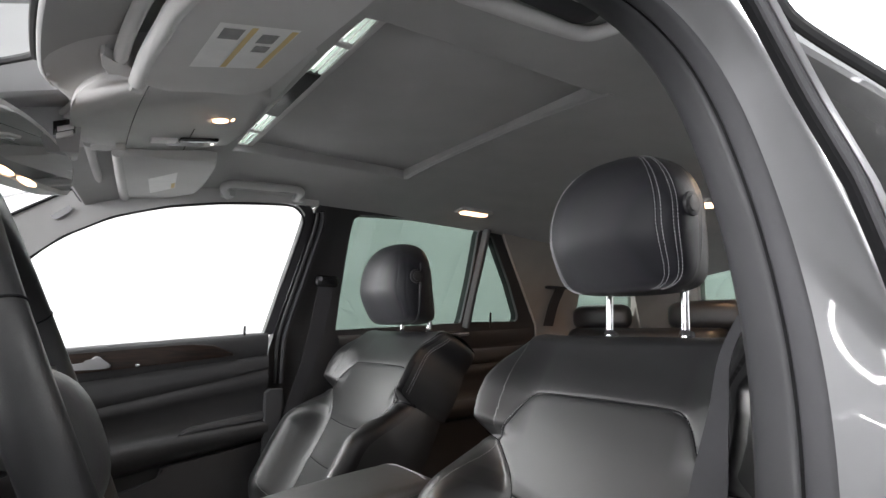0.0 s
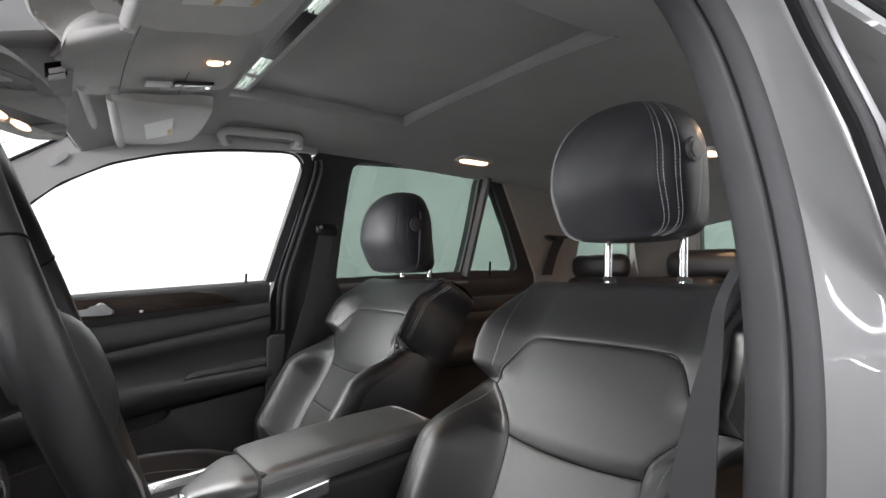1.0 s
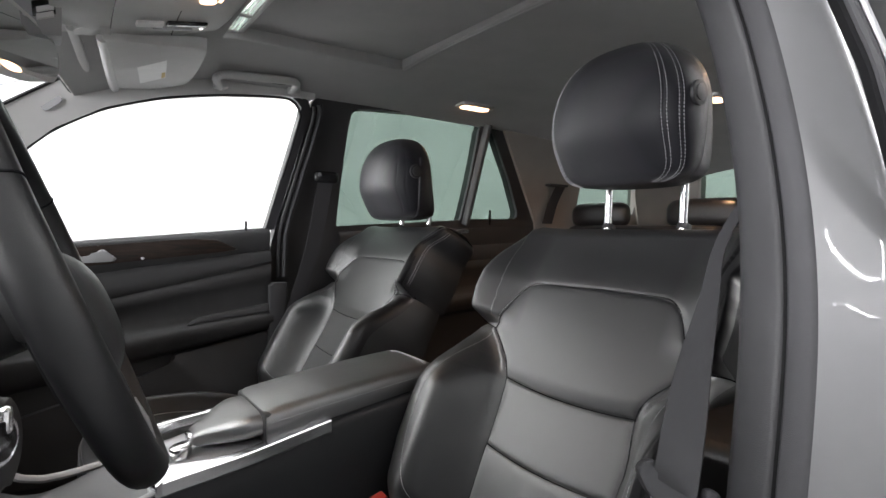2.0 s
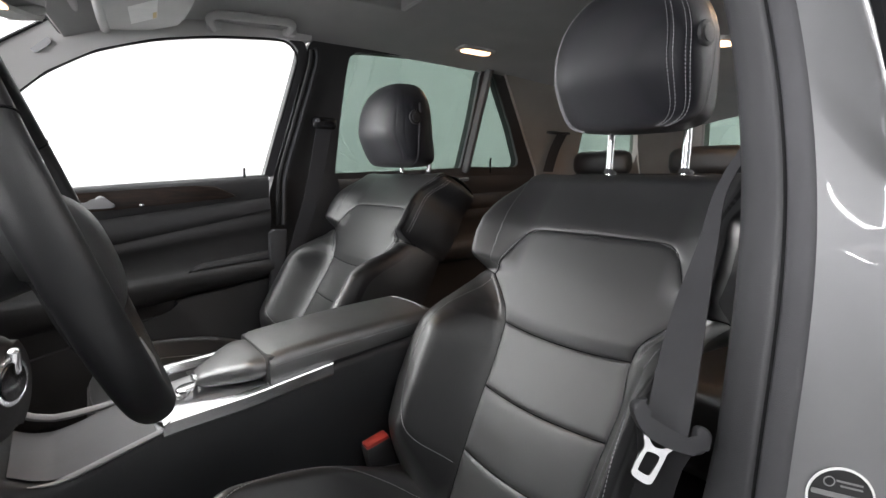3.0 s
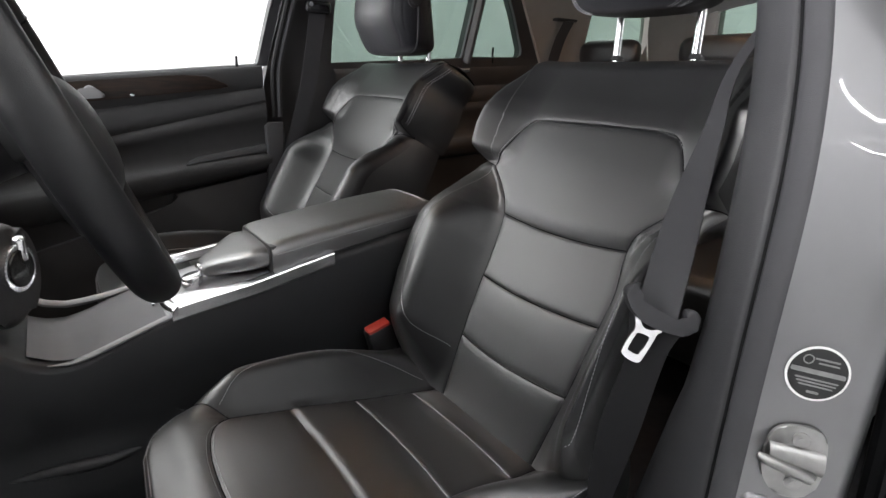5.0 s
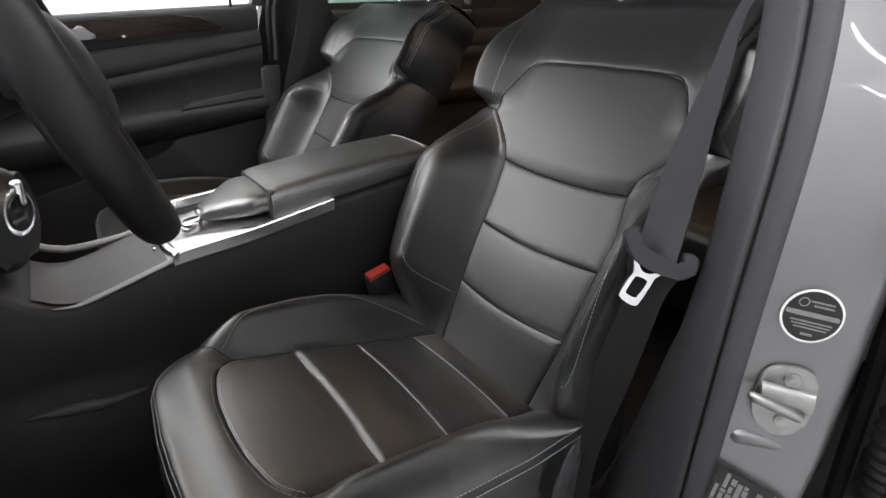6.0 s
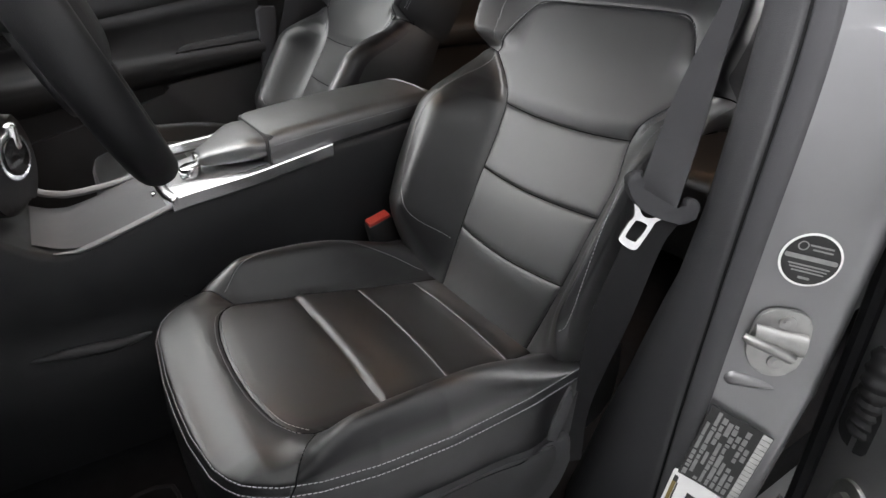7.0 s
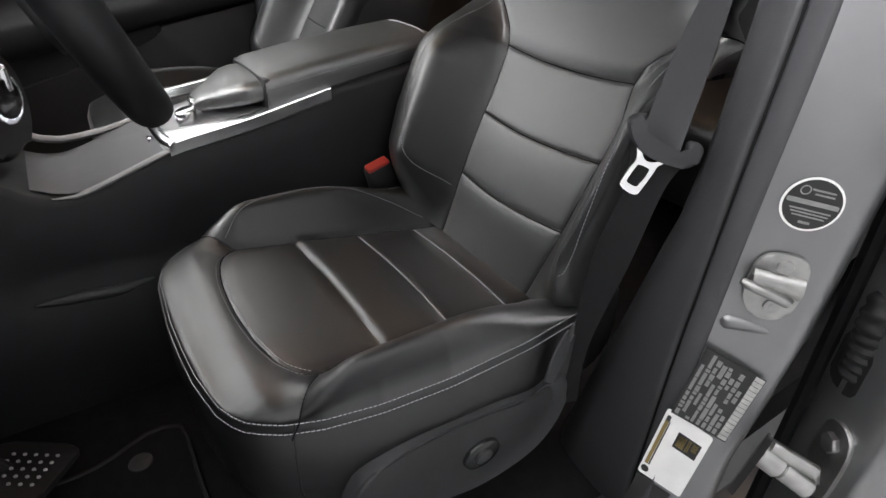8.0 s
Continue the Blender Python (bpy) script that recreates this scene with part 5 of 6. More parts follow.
part("lamp_lens", bm, LAMP, console, "lit warm reading lamp lens")
bm = bmesh.new()
box(bm, 0.211, 0.217, -0.026, -0.010, zc(0.22, 0) - 0.002, zc(0.22, 0) + 0.004, 0.002)
part("lamp_end", bm, LAMP, console)
bm = bmesh.new()
prism(bm, [(0.213 + a, 0.131 + b) for a, b in disc(0.003, 12)], lambda a, b, h: (a, b, zc(a, b) + 0.002 - h), 0.004)
part("ambient_led", bm, LED, console, "tiny white light")
bulb(0.197, -0.013, 1.583, 2.2, cone=98)

# front sensor cover behind the mirror
sensor = thing("sensor_cover", (-0.03, 0.02, 1.56), "grey sensor cover on the windscreen", "sensor cover")
bm = bmesh.new()
loft(bm, [[(x, -0.030, 1.648 + 0.52 * x), (x, -0.030, 1.590 + 0.31 * x), (x, -0.022, 1.584 + 0.31 * x), (x, 0.040, 1.594 + 0.27 * x), (x, 0.052, 1.590 + 0.25 * x), (x, 0.056, 1.534 + 0.1 * x), (x, 0.066, 1.520 + 0.1 * x), (x, 0.16, 1.53 + 0.1 * x), (x, 0.16, 1.64)] for x in np.linspace(-0.16, 0.006, 8)], True, True)
part("cover_shell", bm, LINING_SHADED, sensor, sharp=50)
bm = bmesh.new()
prism(bm, [(-0.031, 1.560), (-0.003, 1.571), (-0.001, 1.548), (-0.029, 1.539)], lambda a, b, h: (a, 0.064 - h, b), 0.0125, 0.002)
part("cover_recess", bm, GLOSS, sensor)
for k in range(2):
    bm = bmesh.new()
    prism(bm, [(-0.025, 1.552 - 0.010 * k), (-0.004, 1.561 - 0.010 * k), (-0.003, 1.553 - 0.010 * k), (-0.024, 1.544 - 0.010 * k)], lambda a, b, h: (a, 0.058 - h, b), 0.009, 0.0015)
    part("vent_slat", bm, LINING, sensor)

# rear-view mirror, turned to the driver
mirror = thing("rear_view_mirror", (-0.05, 0.0, 1.48), "grey framed rear view mirror turned to the driver", "mirror")
e1, e2 = np.array([0.37, 0.93, 0.0]), np.array([-0.05, 0.0, 1.0])
mpm = plane_map((-0.050, -0.015, 1.478), e1, e2)
flip = -1 if mpm(0, 0, 1)[0] < mpm(0, 0, 0)[0] else 1
outline = [tuple(q) for q in curve([(-0.125, 0.0), (-0.120, 0.036), (-0.09, 0.054), (-0.045, 0.059), (0.0, 0.060), (0.05, 0.057), (0.10, 0.050), (0.136, 0.042), (0.144, 0.032), (0.144, 0.0), (0.140, -0.014), (0.117, -0.022), (0.07, -0.028), (0.0, -0.034), (-0.09, -0.040), (-0.12, -0.030)], 80, True)]
bm = bmesh.new()
prism(bm, outline, lambda a, b, h: mpm(a, b, flip * (h - 0.034)), 0.034, 0.008, 3)
shell = part("mirror_shell", bm, LINING, mirror)
bm = bmesh.new()
prism(bm, [(a * 0.93, 0.012 + (b - 0.012) * 0.84) for a, b in outline], lambda a, b, h: mpm(a, b, flip * h), 0.002)
part("mirror_glass", bm, MIRROR, mirror, "dark mirror glass")
for a0 in (-0.007, -0.068):
    bm = bmesh.new()
    prism(bm, [(a0 + 0.024 * math.cos(t), -0.0325 + 0.0040 * math.sin(t)) for t in np.linspace(0, 2 * math.pi, 24, endpoint=False)], lambda a, b, h: mpm(a, b, flip * (h - 0.001)), 0.005, 0.002)
    part("mirror_lamp", bm, LAMP, mirror, "lit warm lamp in the mirror's lower edge")
    b0 = mpm(a0, -0.045, flip * 0.012)
    bulb(float(b0[0]), float(b0[1]), float(b0[2]), 0.35)
bm = bmesh.new()
tube(bm, [(-0.075, 0.0, 1.485), (-0.10, 0.0, 1.53), (-0.11, 0.0, 1.588)], 0.014, 12)
part("mirror_arm", bm, LINING, mirror)


def rear_lamp(x, y, z, wide, deep, watts, label):
    ob = thing("roof_lamp", (x, y, z), label, "roof lamp", "roof lamps")
    bm = bmesh.new()
    prism(bm, [(x + a, y + b) for a, b in rounded(wide + 0.03, deep + 0.022, 0.014)], lambda a, b, h: (a, b, z + 0.012 - h), 0.012, 0.005)
    part("lamp_housing", bm, LINING, ob)
    bm = bmesh.new()
    prism(bm, [(x + a, y + b) for a, b in rounded(wide, deep, 0.01)], lambda a, b, h: (a, b, z + 0.004 - h), 0.009, 0.003)
    part("lamp_lens", bm, LAMP, ob, "lit warm lamp lens")
    bulb(x, y, z - 0.012, watts, cone=165)


rear_lamp(1.085, 0.480, 1.630, 0.098, 0.034, 1.4, "lit warm rear roof lamp with grey housing")
rear_lamp(1.085, -0.480, 1.630, 0.075, 0.030, 2.4, "lit warm rear roof lamp with grey housing")
rear_lamp(1.565, -0.03, 1.632, 0.06, 0.040, 6.0, "lit warm rear middle roof lamp")

# ---- steering wheel and dashboard ----
wheel = thing("steering_wheel", (0.0, -0.385, 1.165), "black leather steering wheel with dark spokes", "steering wheel")
WC, w_y, w_t = np.array([0.002, -0.385, 1.1905]), np.array([0.0349, 0.9994, 0.0]), np.array([-0.3744, 0.0131, 0.9272])
w_n = np.cross(w_y, w_t)
w_n = w_n if w_n[0] > 0 else -w_n
w_n = w_n / np.linalg.norm(w_n)
bm = bmesh.new()
rings = []
for k in range(96):
    a = 2 * math.pi * k / 96
    rad = w_y * math.cos(a) + w_t * math.sin(a)
    thick = 0.0160
    rings.append([WC + rad * (0.175 + 0.0155 * math.cos(b)) + w_n * thick * 1.1 * math.sin(b) for b in np.linspace(0, 2 * math.pi, 20, endpoint=False)])
rings.append(rings[0])
loft(bm, rings, True, False)
bmesh.ops.remove_doubles(bm, verts=bm.verts, dist=1e-5)
rim = part("rim", bm, RIM_LEATHER, wheel, "black leather rim", sharp=180)
for deg in (155, 25):
    a = radians(deg)
    rad, tan = w_y * math.cos(a) + w_t * math.sin(a), -w_y * math.sin(a) + w_t * math.cos(a)
    bm = bmesh.new()
    q = [WC + rad * (0.175 + 0.0157 * math.cos(b)) + w_n * 0.0178 * math.sin(b) for b in np.linspace(0, 2 * math.pi, 24)]
    tube(bm, q, 0.0010, 5)
    part("rim_seam", bm, SEAM, rim)
for deg, wide, lift in ((0, 0.030, 0.0), (180, 0.030, 0.0), (270, 0.026, 0.024)):
    a = radians(deg)
    rad, tan = w_y * math.cos(a) + w_t * math.sin(a), -w_y * math.sin(a) + w_t * math.cos(a)
    bm = bmesh.new()
    loft(bm, [[WC + rad * r_ + tan * (c * w_) + w_n * (d * 0.010 - drop) for c, d in ((-1, 0), (-0.8, 0.9), (0, 1), (0.8, 0.9), (1, 0), (0.8, -0.9), (0, -1), (-0.8, -0.9))] for r_, w_, drop in ((0.05, wide * 1.2, 0.03 - lift), (0.10, wide, 0.022 - lift), (0.14, wide * 0.8, 0.010 - lift / 2), (0.172, wide * 0.75, 0.002))])
    part("spoke", bm, PLASTIC, wheel, "black spoke", sharp=60)
bm = bmesh.new()
rings = []
for k in np.linspace(0, 1, 14):
    r_ = math.sin(k * math.pi / 2)
    h = -0.030 + 0.058 * max(0.0, 1 - r_ ** 3) ** 0.6
    ring = []
    for a in np.linspace(0, 2 * math.pi, 48, endpoint=False):
        c, s_ = math.cos(a), math.sin(a)
        ring.append(WC + w_y * (0.088 * max(r_, 0.02) * math.copysign(abs(c) ** 0.8, c)) + w_t * (-0.036 + max(r_, 0.02) * (0.074 if s_ > 0 else 0.072) * math.copysign(abs(s_) ** 0.8, s_)) + w_n * h)
    rings.append(ring)
loft(bm, rings, True, True)
part("airbag_cover", bm, PLASTIC, wheel, "smooth black airbag cover", sharp=180)
bm = bmesh.new()
tube(bm, [WC - w_t * 0.122 + w_n * 0.012, WC - w_t * 0.145 + w_n * 0.013, WC - w_t * 0.166 + w_n * 0.012], [0.003, 0.0055, 0.003], 10, flat=0.5)
part("spoke_insert", bm, SATIN, wheel, "satin chrome spoke insert")
bm = bmesh.new()
tube(bm, [WC - w_n * 0.04, WC - w_n * 0.30], 0.045, 20)
part("column", bm, PLASTIC, wheel, "black steering column shroud")

bm = bmesh.new()
dash = [(-0.16, 1.02), (-0.15, 0.93), (-0.19, 0.80), (-0.30, 0.72), (-0.98, 0.72), (-0.98, 1.09), (-0.40, 1.135), (-0.25, 1.125), (-0.185, 1.09)]
prism(bm, dash, lambda a, b, h: (a, 0.685 - h * 1.37, b), 1.0, 0.0)
dash_ob = solid("dashboard", bm, PLASTIC, "black soft dashboard in front of the seats", kind="structure")

# unseen hood, added to block front light from the driver seat
bm = bmesh.new()
prism(bm, [tuple(q) for q in curve([(-0.58, 1.08), (-0.52, 1.19), (-0.38, 1.225), (-0.235, 1.215), (-0.222, 1.18), (-0.26, 1.08)], 24, True)], lambda a, b, h: (a, -0.20 - h * 0.37, b), 1.0, 0.0)
solid("instrument_hood", bm, PLASTIC, "black hood over the instruments", kind="structure")

# ---- centre console ----
centre = thing("centre_console", (0.25, 0.0, 0.45), "black centre console with armrest and chrome strips", "centre console")


def con_top(x):
    return np.interp(x, [-0.125, -0.10, -0.07, -0.045, -0.02, 0.005, 0.05, 0.108, 0.369, 0.62], [0.892, 0.861, 0.838, 0.828, 0.826, 0.832, 0.847, 0.866, 0.922, 0.962])


bm = bmesh.new()
rings = []
for x in list(np.linspace(-0.30, -0.12, 4)) + list(np.linspace(-0.11, 0.62, 60)):
    z, w = con_top(max(x, -0.12)), 0.103 - 0.006 * sm(0.0, 0.30, x)
    ring = [(w - 0.012, 0.45), (w + 0.004, 0.56), (w + 0.006, 0.66), (w - 0.004, 0.685), (w - 0.006, 0.72), (w + 0.002, z - 0.08), (w, z - 0.012), (w - 0.003, z - 0.003), (w - 0.010, z)]
    rings.append([(x, -y, zz) for y, zz in ring] + [(x, y, zz) for y, zz in ring[::-1]])
loft(bm, rings, True, True)
part("console_body", bm, CONSOLE_BLACK, centre, sharp=50)
# lighter strip added for the highlight along the lower side
bm = bmesh.new()
ledge = curve([(-0.117, -0.100, 0.673), (-0.048, -0.107, 0.671), (0.002, -0.107, 0.667), (0.056, -0.100, 0.669)], 24)
tube(bm, ledge, [0.003 + 0.006 * math.sin(math.pi * k / 23) for k in range(24)], 12)
part("side_ledge", bm, PLASTIC_MID, centre, "rounded ledge on the console side", sharp=180)
# open tray with a grey roller cover, rims on both sides
bm = bmesh.new()
rows = []
for x in np.linspace(-0.070, 0.106, 24):
    z = con_top(x) + 0.0022
    rows.append([(x, y, z + 0.002 * math.cos(y / 0.1)) for y in np.linspace(-0.093 + 0.014 * float(sm(-0.01, -0.07, x)), 0.082, 12)])
loft(bm, rows, False, False)
part("roller_cover", bm, COVER, centre, "scuffed grey roller cover", sharp=60)
for sg in (-1, 1):
    bm = bmesh.new()
    rise = (lambda x: 0.026 * float(sm(0.09, -0.08, x))) if sg > 0 else (lambda x: 0.0)
    q = [(x, sg * (0.0985 - 0.006 * float(sm(0.0, 0.30, x))), float(con_top(x)) + 0.001 + rise(x)) for x in np.linspace(-0.118 if sg > 0 else -0.048, 0.112, 40)]
    tube(bm, q, [(0.0052 if sg < 0 else 0.0072) * min(1.0, 0.15 + k / 12) for k in range(40)], 10, flat=0.8)
    part("tray_rim", bm, TRAY_RIM, centre, "grey tray rim")
bm = bmesh.new()
box(bm, 0.105, 0.112, -0.095, 0.095, 0.860, 0.871, 0.002)
part("cross_rim", bm, SATIN, centre)
bm = bmesh.new()
prism(bm, rounded(0.008, 0.018, 0.0035), lambda a, b, h: (0.097 + a, -0.030 + b, 0.8645 + h), 0.006, 0.002)
part("cover_catch", bm, CHROME, centre, "small chrome catch")
# satin deck and chrome frame
bm = bmesh.new()
loft(bm, [[(x, y, float(con_top(x)) + 0.0035) for y in np.linspace(-0.085, 0.085, 8)] for x in np.linspace(0.113, 0.30, 12)], False, False)
part("control_deck", bm, SATIN, centre, "satin grey control deck", sharp=60)
for sg in (-1, 1):
    bm = bmesh.new()
    rings = []
    # the far strip slopes towards the deck
    fall = 0.20 if sg > 0 else 0.0
    for x in np.linspace(0.112, 0.372, 40):
        w = 0.103 - 0.006 * float(sm(0.0, 0.30, x)) + (0.014 if sg > 0 else 0.0)
        z = float(con_top(x)) + 0.009 * float(1 - sm(0.10, 0.26, x)) + (0.014 if sg > 0 else 0.0)
        inn = 0.034 * float(1 - sm(0.11, 0.22, x)) + 0.014 if sg < 0 else 0.011
        rings.append([(x, sg * (w + 0.002), z - 0.016), (x, sg * (w + 0.0042), z - 0.013), (x, sg * (w + 0.0042), z + 0.004), (x, sg * (w + 0.0028), z + 0.0062), (x, sg * (w - 0.001), z + 0.0070), (x, sg * (w - inn), z + 0.0072 - fall * inn), (x, sg * (w - inn - 0.002), z - 0.008)])
    loft(bm, rings, True, True)
    part("chrome_strip", bm, CHROME, centre, "polished chrome side strip", sharp=25)
bm = bmesh.new()
q = [(0.111 + 0.010 * (abs(y) / 0.10) ** 4, y, 0.876) for y in np.linspace(-0.104, 0.104, 30)]
tube(bm, q, 0.0105, 10, flat=0.8)
part("front_bezel", bm, CHROME, centre, "chrome front bezel")
bm = bmesh.new()
prism(bm, disc(0.017, 28), lambda a, b, h: (0.159 + a, -0.011 + b, 0.882 + 0.2 * a + h), 0.018, 0.004, 3)
part("control_knob", bm, CHROME, centre, "small chrome controller knob")
# hand rest in front of the armrest
bm = bmesh.new()
rings = []
for k in np.linspace(0, 1, 22):
    x = 0.172 + 0.096 * k
    w = 0.026 + 0.046 * float(sm(0, 0.85, k)) + 0.004 * k
    top = 0.917 + 0.030 * float(sm(-0.1, 0.9, k))
    low = float(con_top(x)) + 0.006 + 0.006 * (1 - k)
    g = math.sqrt(max(0.02, 1 - (1 - min(1, k / 0.18)) ** 2))
    mid_z = (top + low) / 2
    ring = []
    for a in np.linspace(0, 2 * math.pi, 28, endpoint=False):
        c, s_ = math.cos(a), math.sin(a)
        ring.append((x, w * (0.6 + 0.4 * g) * math.copysign(abs(c) ** 0.55, c), mid_z + (top - low) / 2 * g * math.copysign(abs(s_) ** 0.6, s_)))
    rings.append(ring)
loft(bm, rings, True, True)
part("hand_rest", bm, ARM_LEATHER_LIT, centre, "padded black hand rest", sharp=60)
bm = bmesh.new()
prism(bm, rounded(0.040, 0.016, 0.007), lambda a, b, h: (0.176 - h, a * 0.8, 0.905 + b), 0.006, 0.002)
part("tip_cap", bm, CHROME, centre, "chrome tip")
# armrest lid
bm = bmesh.new()
rings = []
for k in np.linspace(0, 1, 30):
    x = 0.271 + 0.315 * k
    top = 0.954 + 0.040 * k + 0.004 * math.sin(math.pi * k)
    low = float(con_top(x)) + 0.004
    e = min(1.0, min(k, 1 - k) / 0.05)
    g = 0.90 + 0.10 * math.sqrt(max(0, 1 - (1 - e) ** 2))
    w = 0.088
    prof = [(-1, 0.0), (-1.01, 0.35), (-1.0, 0.60), (-0.97, 0.80), (-0.90, 0.93), (-0.78, 0.985), (-0.4, 1.0), (0, 1.01), (0.4, 1.0), (0.78, 0.985), (0.90, 0.93), (0.97, 0.80), (1.0, 0.60), (1.01, 0.35), (1, 0.0)]
    rings.append([(x, w * a, low + (top - low) * (b if b < 0.5 else 0.5 + (b - 0.5) * (2 * g - 1))) for a, b in prof])
loft(bm, rings, True, True)
lid = part("armrest_lid", bm, ARM_LEATHER_LIT, centre, "black leather armrest lid", sharp=40)
bm = bmesh.new()
for sg in (-1, 1):
    pts = [(x, sg * 0.0885, float(con_top(x)) + 0.004 + 0.6 * (0.954 + 0.040 * (x - 0.271) / 0.315 - float(con_top(x)) - 0.004)) for x in np.linspace(0.277, 0.58, 30)]
    stitches(bm, pts, np.tile([0, sg, 0.2], (30, 1)))
pts = [(0.572, y, 0.996 - 0.012 * (abs(y) / 0.085) ** 4) for y in np.linspace(-0.082, 0.082, 20)]
tube(bm, pts, 0.0014, 5)
tagged(part("stitching", bm, THREAD, lid, "grey stitching"), kind="stuff")
bm = bmesh.new()
box(bm, 0.268, 0.60, -0.084, 0.084, 0.88, 0.950, 0.006)
part("armrest_box", bm, PLASTIC, centre)
# rotary dial and its housing at the front of the console
dial = thing("rotary_dial", (-0.10, 0.0, 0.94), "black console dial with knurled chrome ring", "dial")
bm = bmesh.new()
dn = np.array([0.80, -0.45, 0.40])
dn = dn / np.linalg.norm(dn)
mpd = plane_map((-0.070, -0.027, 0.953), np.cross([0, 0, 1.0], dn), (0, 0, 1))
fd = 1 if np.dot(mpd(0, 0, 1) - mpd(0, 0, 0), dn) > 0 else -1
prism(bm, disc(0.060, 40), lambda a, b, h: mpd(a, b * 1.25 - 0.012, fd * (h - 0.06)), 0.06, 0.016, 4)
part("dial_housing", bm, PLASTIC, dial, sharp=60)
bm = bmesh.new()
prism(bm, [(r_ * math.cos(t), r_ * math.sin(t)) for t, r_ in [(2 * math.pi * k / 72, 0.033 if k % 2 else 0.0315) for k in range(72)]], lambda a, b, h: mpd(a, b, fd * h), 0.012, 0.002)
part("knurled_ring", bm, CHROME, dial, "knurled chrome ring")
bm = bmesh.new()
prism(bm, disc(0.026, 32), lambda a, b, h: mpd(a, b, fd * (0.010 + h)), 0.005, 0.002)
part("dial_cap", bm, GLOSS, dial, "gloss black dial cap")
bm = bmesh.new()
box(bm, -0.067, -0.049, -0.032, -0.008, 0.960, 0.996, 0.006, seg=3)
part("rocker_switch", bm, CHROME, dial, "chrome rocker switch")

# ---- rear bench ----
bench = thing("rear_bench", (1.60, 0.0, 0.45), "black leather rear bench with head restraints", "rear bench")
for y0, y1 in ((-0.62, -0.02), (0.0, 0.62)):
    bm = bmesh.new()
    box(bm, 1.62, 1.80, y0, y1, 0.62, 1.275, 0.04, seg=4)
    part("backrest", bm, LEATHER_SIDE, bench)
    bm = bmesh.new()
    box(bm, 1.20, 1.66, y0, y1, 0.55, 0.78, 0.04, seg=4)
    part("seat_cushion", bm, LEATHER_SIDE, bench)
for y in (0.53, 0.10, -0.42):
    bm = bmesh.new()
    rings = []
    for h in np.linspace(0, 1, 14):
        g = max(0.05, 1 - abs(2 * h - 1) ** 3.2) ** 0.42
        rings.append([(1.735 + 0.045 * g * math.sin(a), y + 0.135 * (0.6 + 0.4 * g) * math.copysign(abs(math.cos(a)) ** 0.6, math.cos(a)), 1.268 + 0.095 * h) for a in np.linspace(0, 2 * math.pi, 24, endpoint=False)])
    loft(bm, rings, True, True)
    part("headrest", bm, LEATHER_SIDE, bench, "low black head restraint", sharp=180)
# rear belt at the pillar
rear_belt = thing("seat_belt", (1.60, 0.63, 1.43), "dark rear seat belt on the beige lining", "seat belt", "seat belts")
bm = bmesh.new()
smooth_ribbon(bm, [((1.580, 0.618, 1.422), (1.632, 0.618, 1.424)), ((1.555, 0.63, 1.36), (1.605, 0.63, 1.36)), ((1.535, 0.64, 1.28), (1.585, 0.64, 1.28))], 10)
part("webbing", bm, WEBBING, rear_belt)
bm = bmesh.new()
box(bm, 1.545, 1.645, 0.612, 0.64, 1.422, 1.432, 0.004)
part("belt_slot", bm, PLASTIC, rear_belt)


# ---- driver's door opening: pillar, seals, rear door ----
JAMB = [(0.503, -0.730, 0.36), (0.506, -0.730, 0.50), (0.509, -0.730, 0.62), (0.514, -0.730, 0.74), (0.521, -0.731, 0.86), (0.529, -0.732, 0.98), (0.538, -0.733, 1.07), (0.551, -0.730, 1.14), (0.570, -0.720, 1.19),
        (0.584, -0.711, 1.235), (0.598, -0.697, 1.285), (0.609, -0.684, 1.335), (0.613, -0.665, 1.408), (0.606, -0.649, 1.475), (0.594, -0.636, 1.528), (0.573, -0.627, 1.564), (0.543, -0.620, 1.590), (0.50, -0.616, 1.606),
        (0.42, -0.613, 1.615), (0.30, -0.612, 1.612), (0.15, -0.612, 1.592), (0.0, -0.615, 1.553)]
JP = curve(JAMB, 130)
for _ in range(3):
    JP[3:-3] = sum(JP[3 + k:len(JP) - 3 + k] for k in range(-3, 4)) / 7
JT = np.gradient(JP, axis=0)
JT[:, 1] = 0
JT /= np.linalg.norm(JT, axis=1)[:, None]
JN = np.stack([JT[:, 2], np.zeros(len(JT)), -JT[:, 0]], 1)


def sweep(profile, name, material, label, sharp=180.0, lo=0, hi=None, close=False):
    """profile: (away from the opening, outward) in metres, or a function of the height."""
    bm = bmesh.new()
    rows = []
    for p, n in list(zip(JP, JN))[lo:hi]:
        pr = profile(p[2]) if callable(profile) else profile
        rows.append([p + n * a + np.array([0, -1.0, 0]) * b for a, b in pr])
    loft(bm, rows, close, close)
    return solid(name, bm, material, label, kind="structure", sharp=sharp)


def paint_profile(z):
    # the painted face grows narrower towards the roof
    k = float(np.interp(z, [0.60, 0.70, 0.80, 0.98, 1.10, 1.20, 1.31, 1.42, 1.50, 1.60], [0.68, 0.78, 0.87, 0.90, 0.90, 0.84, 0.68, 0.55, 0.48, 0.42]))
    return [(min(a, 0.006) + max(0, a - 0.006) * k, min(b, 0.010) + max(0, b - 0.010) * k) for a, b in PAINT_STEPS]


PAINT_STEPS = [(0.0015, 0.0043), (0.006, 0.0095), (0.012, 0.0165), (0.018, 0.0235), (0.028, 0.0350), (0.038, 0.0465), (0.048, 0.0580), (0.056, 0.0675), (0.062, 0.0755), (0.068, 0.082), (0.076, 0.086), (0.090, 0.084), (0.115, 0.080), (0.115, 0.030)]
